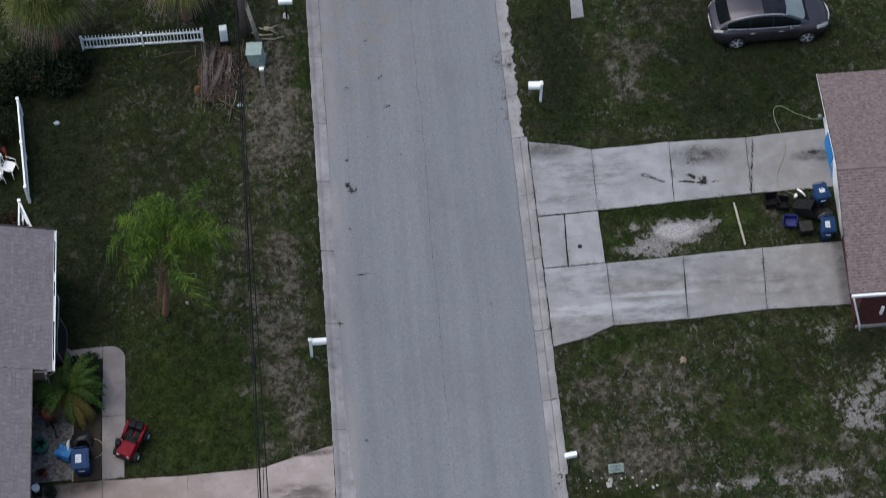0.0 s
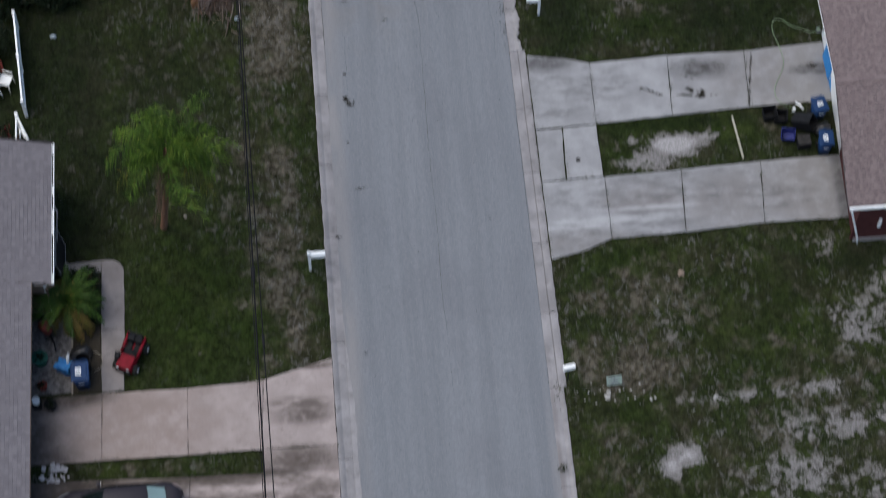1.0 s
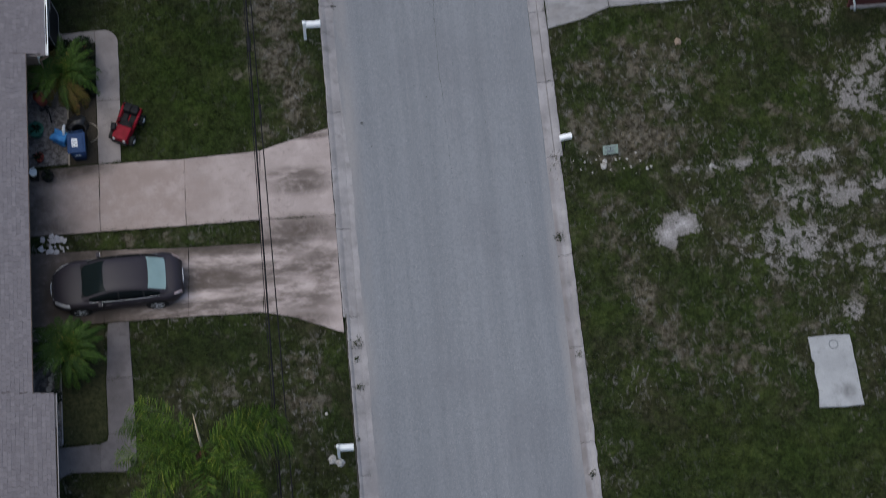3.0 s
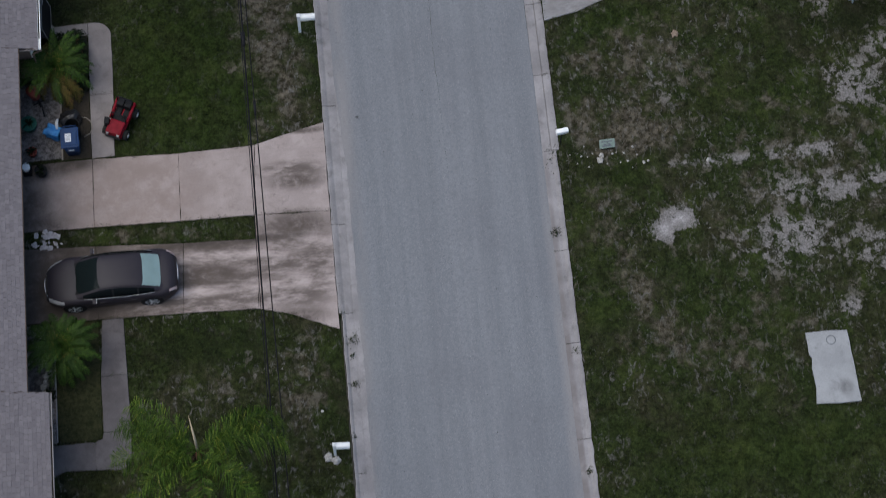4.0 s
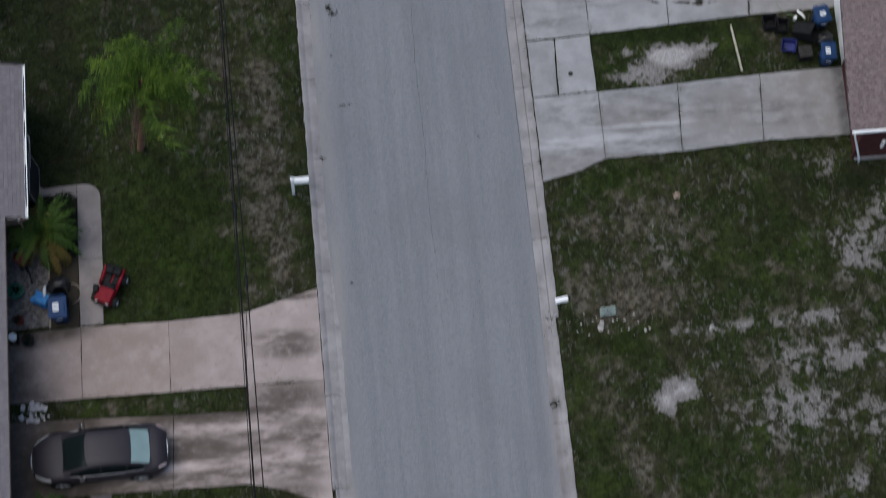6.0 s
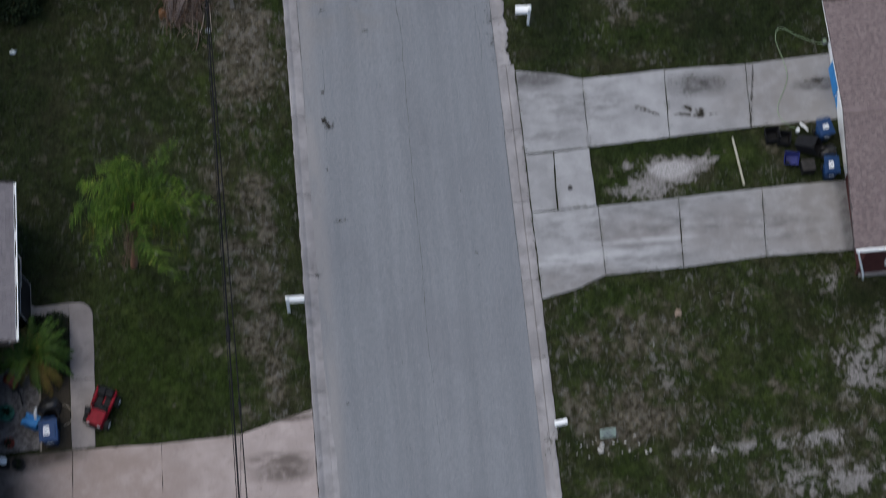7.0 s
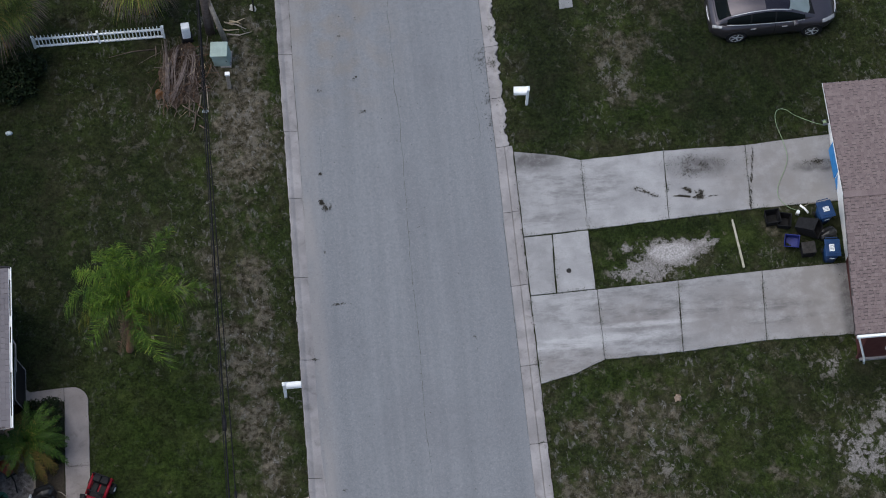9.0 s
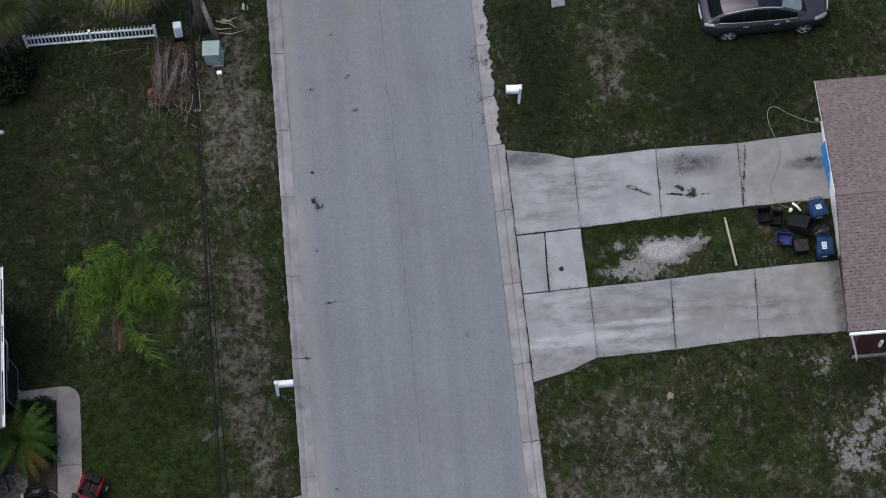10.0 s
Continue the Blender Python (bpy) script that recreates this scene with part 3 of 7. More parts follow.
slabs("footpath_pad", "pale concrete pad between two driveways", M["drive_grey"], [
    [(4.08, 2.52), (4.96, 2.53), (5.06, 4.72), (4.08, 4.70)],
    [(4.99, 2.53), (6.33, 2.57), (6.34, 4.78), (5.09, 4.73)],
], 0.09)
slabs("driveway_west", "pinkish concrete driveway with rusty stains and painted shade near the garage", M["drive_pink"], [
    [(-6.50, -7.14), (-3.955, -7.2), (-3.955, -3.91), (-4.6, -4.07), (-6.36, -4.56)],
    [(-9.01, -7.13), (-6.50, -7.14), (-6.36, -4.56), (-8.97, -4.65)],
    [(-11.92, -7.11), (-9.01, -7.13), (-8.97, -4.65), (-11.90, -4.61)],
    [(-15.4, -7.11), (-11.92, -7.11), (-11.90, -4.61), (-15.4, -4.70)],
    [(-6.58, -10.49), (-5.6, -10.75), (-3.955, -11.44), (-3.955, -7.2), (-6.50, -7.14)],
    [(-9.08, -10.43), (-6.58, -10.49), (-6.48, -8.00), (-8.97, -7.94)],
    [(-11.9, -10.41), (-9.08, -10.43), (-8.97, -7.94), (-11.9, -7.80)],
    [(-15.4, -10.36), (-11.9, -10.41), (-11.9, -7.80), (-15.4, -7.70)],
], 0.085, 0.0035, "walk_grey")


def arc(cx, cy, r, a0, a1, n=7):
    return [(cx + r * math.cos(radians(a0 + (a1 - a0) * k / n)), cy + r * math.sin(radians(a0 + (a1 - a0) * k / n))) for k in range(n + 1)]


slabs("path_north", "curved concrete garden path beside a planted bed", M["walk"], [
    [(-11.91, -4.59), (-11.13, -4.56), (-11.09, -2.2), (-11.91, -2.2)],
    [(-11.91, -2.2), (-11.09, -2.2)] + arc(-11.62, 0.04, 0.54, 0, 90) + [(-11.88, 0.58), (-11.88, 0.10)],
    [(-13.2, 0.12), (-11.88, 0.10), (-11.88, 0.58), (-13.0, 0.52), (-13.3, 0.76), (-14.1, 0.80), (-14.1, 0.10)],
], 0.085, 0.004, "walk_grey")
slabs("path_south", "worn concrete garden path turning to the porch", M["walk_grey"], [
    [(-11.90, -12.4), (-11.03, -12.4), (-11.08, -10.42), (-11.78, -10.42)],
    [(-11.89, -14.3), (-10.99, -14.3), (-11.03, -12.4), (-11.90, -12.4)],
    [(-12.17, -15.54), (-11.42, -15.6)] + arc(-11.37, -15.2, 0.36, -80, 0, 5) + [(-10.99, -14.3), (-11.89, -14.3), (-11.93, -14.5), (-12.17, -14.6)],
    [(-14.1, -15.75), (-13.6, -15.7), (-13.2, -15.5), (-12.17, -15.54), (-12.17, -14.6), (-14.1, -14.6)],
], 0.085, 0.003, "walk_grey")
slabs("meter_slab", "cracked pale concrete slab lying in the grass", M["slab"], [
    [(11.46, -15.43), (12.25, -15.47), (12.98, -15.46), (12.94, -14.1), (12.88, -12.97), (12.2, -12.93), (11.46, -12.95), (11.47, -13.7), (11.55, -13.85), (11.50, -14.2), (11.53, -14.9)],
], 0.10)


# ---- the two houses ----
def roof_slope(parent, mat, x_eave, x_ridge, y0, y1, z_eave, pitch, parts_y, tab=0.185, course=0.13, skew=0.0, seed=1):
    """A slope of overlapping shingle tabs; those within parts_y stand as parts of their own, the rest is one mesh."""
    r = random.Random(seed)
    up = 1 if x_ridge > x_eave else -1
    n = int(abs(x_ridge - x_eave) / course)
    verts, faces = [], []
    count = 0
    for i in range(n):
        xa = x_eave + up * i * course
        y = y0 - (tab / 2 if i % 2 else 0) - r.uniform(0, 0.08)
        while y < y1:
            w = tab * r.choice((0.9, 1.0, 1.1))
            a, b = max(y, y0) + 0.005, min(y + w, y1) - 0.005
            y += w
            if b - a < 0.04:
                continue
            lift = r.choice((0.010, 0.013, 0.016))
            lo, hi = z_eave + pitch * i * course, z_eave + pitch * (i + 1.15) * course
            sx = skew * ((a + b) / 2 - y0)
            x1 = xa + up * course * 1.15
            ps = [(xa + sx, a, lo), (xa + sx, b, lo), (x1 + sx, b, hi), (x1 + sx, a, hi),
                  (xa + sx, a, lo + lift), (xa + sx, b, lo + lift), (x1 + sx, b, hi + 0.004), (x1 + sx, a, hi + 0.004)]
            fs = [(4, 5, 6, 7), (0, 1, 5, 4), (1, 2, 6, 5), (3, 0, 4, 7)]
            if count < 290 and parts_y[0] < a and b < parts_y[1] and i < parts_y[2]:
                count += 1
                me = bpy.data.meshes.new("shingle")
                me.from_pydata(ps, [], fs)
                me.materials.append(mat)
                ob = new("shingle", me)
                ob.parent = parent
            else:
                k = len(verts)
                verts += ps
                faces += [tuple(k + q for q in f) for f in fs]
    me = bpy.data.meshes.new("shingle_field")
    me.from_pydata(verts, [], faces)
    me.materials.append(mat)
    ob = new("shingle_field", me)
    ob.parent = parent
    ob["kind"] = "stuff"


def gable_slope(parent, mat, y_eave, y_ridge, x0, x1, z_eave, pitch, skew, near_y, tab=0.12, course=0.115, seed=1):
    """A slope whose courses run along x; tabs south of near_y stand as parts, the rest is one mesh."""
    r = random.Random(seed)
    up = 1 if y_ridge > y_eave else -1
    n = int(abs(y_ridge - y_eave) / course)
    verts, faces, count = [], [], 0
    fs = [(4, 5, 6, 7), (0, 1, 5, 4), (1, 2, 6, 5), (3, 0, 4, 7)]
    for i in range(n):
        ya = y_eave + up * i * course
        yb = ya + up * course * 1.02
        x = x0 + skew * up * i * course * up
        first, end = x, x1
        x -= tab * r.random()
        odd = i % 2 == 0
        while x < end:
            odd = not odd
            w = tab * r.choice((0.8, 1.0, 1.2))
            a, b = max(x, first) + 0.003, x + w - 0.003
            x += w
            if b - a < 0.05:
                continue
            lift = r.choice((0.008, 0.012, 0.02))
            # set-back tabs bare dark underlay, which draws the butts' shadow lines
            ye = ya + up * (0.032 if odd and r.random() < 0.62 else 0.0)
            lo, hi = z_eave + pitch * i * course + 0.002, z_eave + pitch * (i + 1.02) * course + 0.002
            ps = [(a, ye, lo), (b, ye, lo), (b, yb, hi), (a, yb, hi), (a, ye, lo + lift), (b, ye, lo + lift), (b, yb, hi + 0.003), (a, yb, hi + 0.003)]
            if up > 0 and ya < near_y and a < 16.6 and count < 290:
                count += 1
                me = bpy.data.meshes.new("shingle")
                me.from_pydata(ps, [], fs)
                me.materials.append(mat)
                new("shingle", me).parent = parent
            else:
                k = len(verts)
                verts += ps
                faces += [tuple(k + q for q in f) for f in fs]
    me = bpy.data.meshes.new("shingle_field")
    me.from_pydata(verts, [], faces)
    me.materials.append(mat)
    ob = new("shingle_field", me)
    ob.parent = parent
    ob["kind"] = "stuff"


def wall_box(parent, name, x0, x1, y0, y1, z0, z1, mat, label="", bevel=0.0):
    bm = bmesh.new()
    box(bm, x0, x1, y0, y1, z0, z1, bevel)
    return part(name, bm, mat, parent, label)


def roof_deck(parent, outline_lo, outline_hi, mat, thick=0.12):
    """A sloping deck through the lower and upper edges given as ((x, y, z), (x, y, z))."""
    bm = bmesh.new()
    a, b = outline_lo
    c, d = outline_hi
    top = [Vector(p) for p in (a, b, d, c)]
    t = [bm.verts.new(p) for p in top]
    u = [bm.verts.new(p - Vector((0, 0, thick))) for p in top]
    bm.faces.new(t)
    bm.faces.new(u[::-1])
    for i in range(4):
        bm.faces.new((t[i], u[i], u[(i + 1) % 4], t[(i + 1) % 4]))
    bmesh.ops.recalc_face_normals(bm, faces=bm.faces[:])
    return part("roof_deck", bm, mat, parent)


def build_west_house():
    h = thing("house", pose(0, 0, 0), "low pale house with grey shingle roof and white gutter", "house")
    P = 0.30
    ZE = 2.6
    r = random.Random(17)
    xr = -19.0
    ya, yb, yc, yd = 4.02, -1.55, -13.55, -34.0
    zi = ZE + P * 0.64
    for x, y0, y1 in ((-13.25, yb, ya), (-13.89, yc, yb), (-13.25, yd, yc)):
        z = ZE + P * (-13.25 - x)
        roof_deck(h, ((x, y0, z), (x, y1, z)), ((xr, y0, ZE + P * (-13.25 - xr)), (xr, y1, ZE + P * (-13.25 - xr))), M["under"])
    roof_deck(h, ((-24.7, yd, ZE), (-24.7, ya, ZE)), ((xr, yd, ZE + P * 5.75), (xr, ya, ZE + P * 5.75)), M["shingle_grey"])
    roof = new("roof")
    roof.parent = h
    roof_slope(roof, M["shingle_grey"], -13.25, xr, yb, ya, ZE, P, (-1.4, 3.9, 6), seed=2)
    roof_slope(roof, M["shingle_grey"], -13.89, xr, yc, yb, zi, P, (0, 0, 0), seed=3)
    roof_slope(roof, M["shingle_grey"], -13.25, xr, -22.0, yc, ZE, P, (0, 0, 0), seed=4)
    # walls with the recessed middle
    for y0, y1, x in ((yb + 0.25, ya - 0.25, -13.6), (yc + 0.02, yb + 0.25, -15.3), (yd, yc - 0.25, -13.6)):
        wall_box(h, "wall", -24.2, x, y0, y1, 0.0, ZE - 0.05, M["stucco"] if x > -15 else M["brown_wall"])
    wall_box(h, "wall", -15.3, -13.63, yb + 0.2, yb + 0.245, 0.0, ZE - 0.06, M["brown_wall"], "brown painted side wall")
    wall_box(h, "garage_door", -15.3, -15.24, -7.05, -4.6, 0.05, 2.15, M["white"])
    wall_box(h, "garage_door", -15.3, -15.24, -10.3, -7.75, 0.05, 2.15, M["white"])
    for y0, y1 in ((yb + 0.02, ya), (-22, yc - 0.02)):
        bm = bmesh.new()
        for a, b, c, d in ((-13.25, -13.235, ZE - 0.10, ZE - 0.005), (-13.235, -13.185, ZE - 0.10, ZE - 0.085), (-13.185, -13.16, ZE - 0.10, ZE + 0.0)):
            box(bm, a, b, y0, y1, c, d)
        part("gutter", bm, M["white"] if y1 > 0 else M["kerb"], h, "white metal gutter" if y1 > 0 else "dull grey gutter")
    # broken dark strip added along the gutter floor to give dark dashes
    for y0, y1 in ((yb + 0.05, ya - 0.05), (-22, yc - 0.05)):
        bm = bmesh.new()
        y = y0
        while y < y1:
            e = min(y1, y + r.uniform(0.15, 0.6))
            if r.random() < 0.7:
                box(bm, -13.234, -13.186, y, e, ZE - 0.085, ZE - r.uniform(0.04, 0.07))
            y = e
        part("gutter_dark_strip", bm, M["mulch"], h, "broken dark strip inside the gutter")
    wall_box(h, "fascia", -13.91, -13.875, yc, yb, zi - 0.15, zi - 0.004, M["brown_wall"])
    wall_box(h, "fascia", -19, -13.24, ya, ya + 0.03, ZE - 0.1, ZE + 0.0, M["under"])
    # rake trim along the gable end
    bm = bmesh.new()
    tube(bm, [(-13.2, ya + 0.02, ZE), (xr, ya + 0.02, ZE + P * 5.75)], 0.035, 6)
    part("rake_trim", bm, M["under"], h)
    bm = bmesh.new()
    box(bm, -13.87, -13.26, yb - 0.03, yb + 0.01, ZE - 0.03, ZE + 0.015)
    part("drip_edge", bm, M["walk"], h, "dull grey drip edge")
    bm = bmesh.new()
    tube(bm, [(-13.2, 1.55, 2.5), (-13.10, 1.40, 2.32), (-13.28, 0.9, 1.2), (-13.45, 0.4, 0.1)], 0.03, 6)
    part("downspout", bm, M["kerb"], h, "thin grey downpipe")
    for y in (-1.72, -13.75):
        bm = bmesh.new()
        tube(bm, [(-13.18, y + 0.25 if y > -5 else y - 0.1, 2.5), (-13.2, y + 0.25 if y > -5 else y - 0.1, 2.35), (-13.5, y + 0.25 if y > -5 else y - 0.1, 2.1), (-13.5, y + 0.25 if y > -5 else y - 0.1, 0.15)], 0.04, 6)
        part("downspout", bm, M["brown_wall"], h, "brown painted downpipe")
    return h


def build_east_house():
    h = thing("house", pose(0, 0, 0), "low white house with faded red shingle roof", "house")
    P, ZE, skew = 0.19, 2.65, 0.048
    y0, y1 = -0.80, 8.47
    xe = 14.28
    yr = (y0 + y1) / 2
    xm, zm = xe + skew * (yr - y0), ZE + P * (yr - y0)
    roof_deck(h, ((xe, y0, ZE), (26.6, y0, ZE)), ((xm, yr, zm), (26.6, yr, zm)), M["under"])
    roof_deck(h, ((xe + skew * (y1 - y0), y1, ZE), (26.6, y1, ZE)), ((xm, yr, zm), (26.6, yr, zm)), M["under"])
    roof = new("roof")
    roof.parent = h
    gable_slope(roof, M["shingle_red"], y0, yr, xe, 19.5, ZE, P, skew, 1.4, seed=7)
    gable_slope(roof, M["shingle_red"], y1, yr, xe + skew * (y1 - y0), 19.5, ZE, P, -skew, 0.0, seed=8)
    for k in range(26):
        bm = bmesh.new()
        x = xm + 0.2 * k
        box(bm, x + 0.004, x + 0.205, yr - 0.11, yr + 0.11, zm - 0.005, zm + 0.018 + 0.002 * (k % 3), 0.005)
        part("ridge_cap", bm, M["shingle_red"], roof)
    bm = bmesh.new()
    xw = 14.92
    wall = [(xw, y0 + 0.15), (26.0, y0 + 0.15), (26.4, y1 - 0.3), (xw + 0.42, y1 - 0.3)]
    slab_mesh(bm, wall, 0.0, ZE - 0.05, 0.01)
    part("wall", bm, M["white"], h, "white painted outside wall")
    # thin sheet that makes the southern part of the side wall dark
    bm = bmesh.new()
    k = 0.42 / (y1 - y0 - 0.45)
    xa, xb = xw + k * 0.05, xw + k * (2.85 - y0 - 0.15)
    slab_mesh(bm, [(xa - 0.012, y0 + 0.2), (xa - 0.003, y0 + 0.2), (xb - 0.003, 2.85), (xb - 0.012, 2.85)], 0.02, ZE - 0.08, 0.002)
    part("wall_panel", bm, M["maroon"], h, "thin dark maroon sheet over the white side wall")
    bm = bmesh.new()
    g = [(xw + 0.02, y0 + 0.17, ZE - 0.06), (xw + 0.40, y1 - 0.32, ZE - 0.06), (xw + 0.2, yr, zm - 0.15)]
    a = [bm.verts.new(p) for p in g]
    b = [bm.verts.new((p[0] + 0.1, p[1], p[2])) for p in g]
    bm.faces.new(a)
    bm.faces.new(b[::-1])
    for i in range(3):
        bm.faces.new((a[i], b[i], b[(i + 1) % 3], a[(i + 1) % 3]))
    part("gable", bm, M["white"], h)
    for a, b in (((xe, y0, ZE), (xm, yr, zm)), ((xm, yr, zm), (xe + skew * (y1 - y0), y1, ZE)), ((xe + skew * (y1 - y0), y1, ZE), (26.6, y1, ZE))):
        bm = bmesh.new()
        tube(bm, [Vector(a) - Vector((0.02, 0, 0.02)), Vector(b) - Vector((0.01, 0, 0.01))], 0.011, 6)
        part("drip_edge", bm, M["under"] if b[1] == yr else M["white"], h, "metal drip edge")
    bm = bmesh.new()
    box(bm, xe + 0.06, 20.0, y0 - 0.10, y0 - 0.01, ZE - 0.14, ZE - 0.02, 0.01)
    part("gutter", bm, M["white"], h, "white metal gutter")
    wall_box(h, "end_wall", 14.82, 26.0, y0 + 0.06, y0 + 0.14, 0.0, ZE - 0.16, M["maroon"], "dark maroon painted end wall")
    wall_box(h, "plinth", 14.92, 26.0, y0 - 0.02, y0 + 0.14, 0.0, 0.16, M["kerb"])
    wall_box(h, "wall_lamp", 15.62, 15.72, y0 - 0.04, y0 + 0.06, 1.0, 1.5, M["white"], "small white wall fitting", 0.02)
    bm = bmesh.new()
    tube(bm, [(xe + 0.14, y0 - 0.06, ZE - 0.1), (xe + 0.2, y0 - 0.07, ZE - 0.35), (xe + 0.7, y0 - 0.12, 0.5), (xe + 0.76, y0 - 0.14, 0.12)], 0.038, 8)
    part("downspout", bm, M["white"], h, "white slanting downspout")
    return h


def gutter_strip(name, side, y_start, y_end, width, seed):
    """A worn pale cement skim along one edge of the asphalt, ragged towards the road."""
    bm = bmesh.new()
    rows = []
    y = y_start
    while y < y_end:
        t = min(1.0, (y_end - y) / 4.0, (y - y_start) / 2.0)
        w = 0.02 + width * t + 0.05 * noise.noise(Vector((seed, y * 0.8, 0))) + 0.035 * noise.noise(Vector((seed + 3, y * 4.0, 0)))
        rows.append((bm.verts.new((side * 3.46, y, 0.006)), bm.verts.new((side * (3.46 - max(0.02, w)), y, 0.0065 + 0.014 * max(0.02, w)))))
        y += 0.12
    for a, b in zip(rows, rows[1:]):
        bm.faces.new((a[0], a[1], b[1], b[0]) if side < 0 else (a[0], b[0], b[1], a[1]))
    tagged(link(name, bm, M["kerb"]), "worn pale cement skim beside the kerb", "gutter", kind="structure")


gutter_strip("gutter_strip_west", -1, -40.0, -2.5, 0.17, 1.3)


# ---- more materials ----
def make_paint(name, color, flake=0.3, spec=0.5, rough=0.5, metal=0.0):
    n = Nodes(name, rough, metal, spec)
    c = n.mix(n.ramp(n.noise(90, 2), 0.3, 0.7, 0, flake), color, tuple(v * 1.5 for v in color))
    c = n.mix(n.ramp(n.noise(3, 5), 0.45, 0.75, 0, 0.15), c, (0.045, 0.042, 0.043))
    return n.done(c)


def make_glass(name, tint, clear=0.8, ior=1.14):
    n = Nodes(name, 0.12, 0.0, 0.06)
    n.b.inputs["Transmission Weight"].default_value = clear
    n.b.inputs["IOR"].default_value = ior
    return n.done(n.mix(n.ramp(n.noise(2.0), 0.4, 0.7, 0, 0.3), tint, tuple(v * 0.6 for v in tint)))


def make_leaf(name, a, b, dead, amount=0.15):
    n = Nodes(name, 0.6, 0.0, 0.15)
    i = n.island()
    c = n.mix(n.ramp(i, 0, 1 - amount), a, b)
    c = n.mix(n.ramp(i, 1 - amount, 1.0), c, dead)
    c = n.mix(n.ramp(n.noise(1.2, 3), 0.4, 0.7, 0, 0.35), c, a)
    c = n.mix(n.ramp(n.rand(), 0.0, 1.0, 0.0, 0.5), c, a)
    return n.done(c)


M["suv_paint"] = make_paint("dark_grey_car_paint", (0.075, 0.068, 0.078), spec=0.5, rough=0.34, metal=0.7)
M["sedan_paint"] = make_paint("dark_brown_grey_car_paint", (0.020, 0.0165, 0.022), spec=0.3)
M["glass"] = make_glass("car_glass", (0.60, 0.86, 0.86), 0.65)
# tint is pale so that it carries the sky's reflection in the windscreen
M["screen_glass"] = make_glass("windscreen_glass", (0.32, 0.40, 0.41), 0.45, 1.35)
M["dim_glass"] = make_glass("dim_windscreen_glass", (0.014, 0.022, 0.023), 0.45, 1.2)
M["tint_glass"] = make_glass("tinted_car_glass", (0.008, 0.011, 0.012), 0.2)
M["dark_glass"] = plain("dark_roof_glass", (0.012, 0.012, 0.018), (0.02, 0.02, 0.028), 3, 0.12, spec=0.2)
M["interior"] = plain("dark_cloth", (0.015, 0.015, 0.016), (0.03, 0.03, 0.03), 12, 0.95)
M["shelf"] = plain("pale_teal_shelf", (0.25, 0.36, 0.36), (0.40, 0.53, 0.53), 5, 0.7)
M["tyre"] = plain("tyre_rubber", (0.012, 0.012, 0.012), (0.025, 0.025, 0.024), 20, 0.9)
M["alloy"] = plain("alloy_wheel", (0.50, 0.50, 0.51), (0.62, 0.62, 0.63), 15, 0.4, 0.1)
M["chrome"] = plain("chrome_trim", (0.42, 0.42, 0.44), (0.56, 0.56, 0.58), 15, 0.25, 0.4)
M["lamp_clear"] = plain("clear_lamp", (0.30, 0.30, 0.31), (0.46, 0.46, 0.46), 10, 0.15, spec=0.4)
M["lamp_red"] = plain("pale_red_lamp", (0.36, 0.24, 0.24), (0.52, 0.44, 0.44), 10, 0.2, spec=0.6)
M["black"] = plain("black_plastic", (0.008, 0.008, 0.009), (0.016, 0.016, 0.018), 9, 0.6, spec=0.12)
M["navy"] = plain("blue_bin_plastic", (0.008, 0.030, 0.092), (0.012, 0.042, 0.120), 5, 0.5)
M["blue"] = plain("bright_blue_board", (0.025, 0.19, 0.48), (0.05, 0.25, 0.55), 5, 0.6)
M["blue_crate"] = plain("deep_blue_plastic", (0.011, 0.016, 0.11), (0.019, 0.027, 0.16), 5, 0.5)
M["red"] = plain("red_plastic", (0.135, 0.004, 0.010), (0.195, 0.008, 0.018), 6, 0.45, spec=0.12)
M["rust"] = plain("faded_red_cloth", (0.16, 0.03, 0.025), (0.26, 0.06, 0.045), 6, 0.9)
M["paper"] = plain("white_paper", (0.62, 0.64, 0.66), (0.74, 0.76, 0.78), 20, 0.7)
M["greybar"] = plain("grey_ink", (0.12, 0.13, 0.15), (0.18, 0.19, 0.2), 20, 0.7)
M["green_box"] = plain("pale_green_steel", (0.25, 0.32, 0.295), (0.31, 0.385, 0.355), 4, 0.5)
M["sign_green"] = plain("faded_green_sign", (0.20, 0.26, 0.22), (0.28, 0.34, 0.30), 8, 0.6)
M["wood"] = plain("grey_weathered_wood", (0.20, 0.17, 0.14), (0.33, 0.29, 0.25), 7, 0.9, bump=0.4)
M["pole_wood"] = plain("brown_pole_wood", (0.12, 0.088, 0.078), (0.20, 0.155, 0.14), 6, 0.9, bump=0.4)
M["dead"] = plain("dead_frond", (0.085, 0.062, 0.050), (0.22, 0.168, 0.135), 6, 0.95, vary=0.6)
M["pale_wood"] = plain("pale_split_wood", (0.36, 0.28, 0.18), (0.50, 0.42, 0.30), 6, 0.9)
M["orange"] = plain("orange_plastic", (0.13, 0.060, 0.026), (0.20, 0.105, 0.05), 6, 0.8)
M["rock"] = plain("pale_rock", (0.26, 0.245, 0.225), (0.46, 0.445, 0.42), 9, 0.95, bump=0.5)
M["rock_orange"] = plain("tan_rock", (0.19, 0.14, 0.10), (0.29, 0.22, 0.17), 9, 0.95, bump=0.5)
M["gravel"] = plain("grey_gravel", (0.055, 0.049, 0.047), (0.24, 0.222, 0.215), 9, 0.95, bump=0.6)
M["mulch"] = plain("dark_soil", (0.022, 0.019, 0.014), (0.055, 0.045, 0.034), 16, 0.95, bump=0.6)
M["cable"] = plain("black_cable", (0.008, 0.008, 0.009), (0.018, 0.018, 0.02), 5, 0.9, spec=0.1)
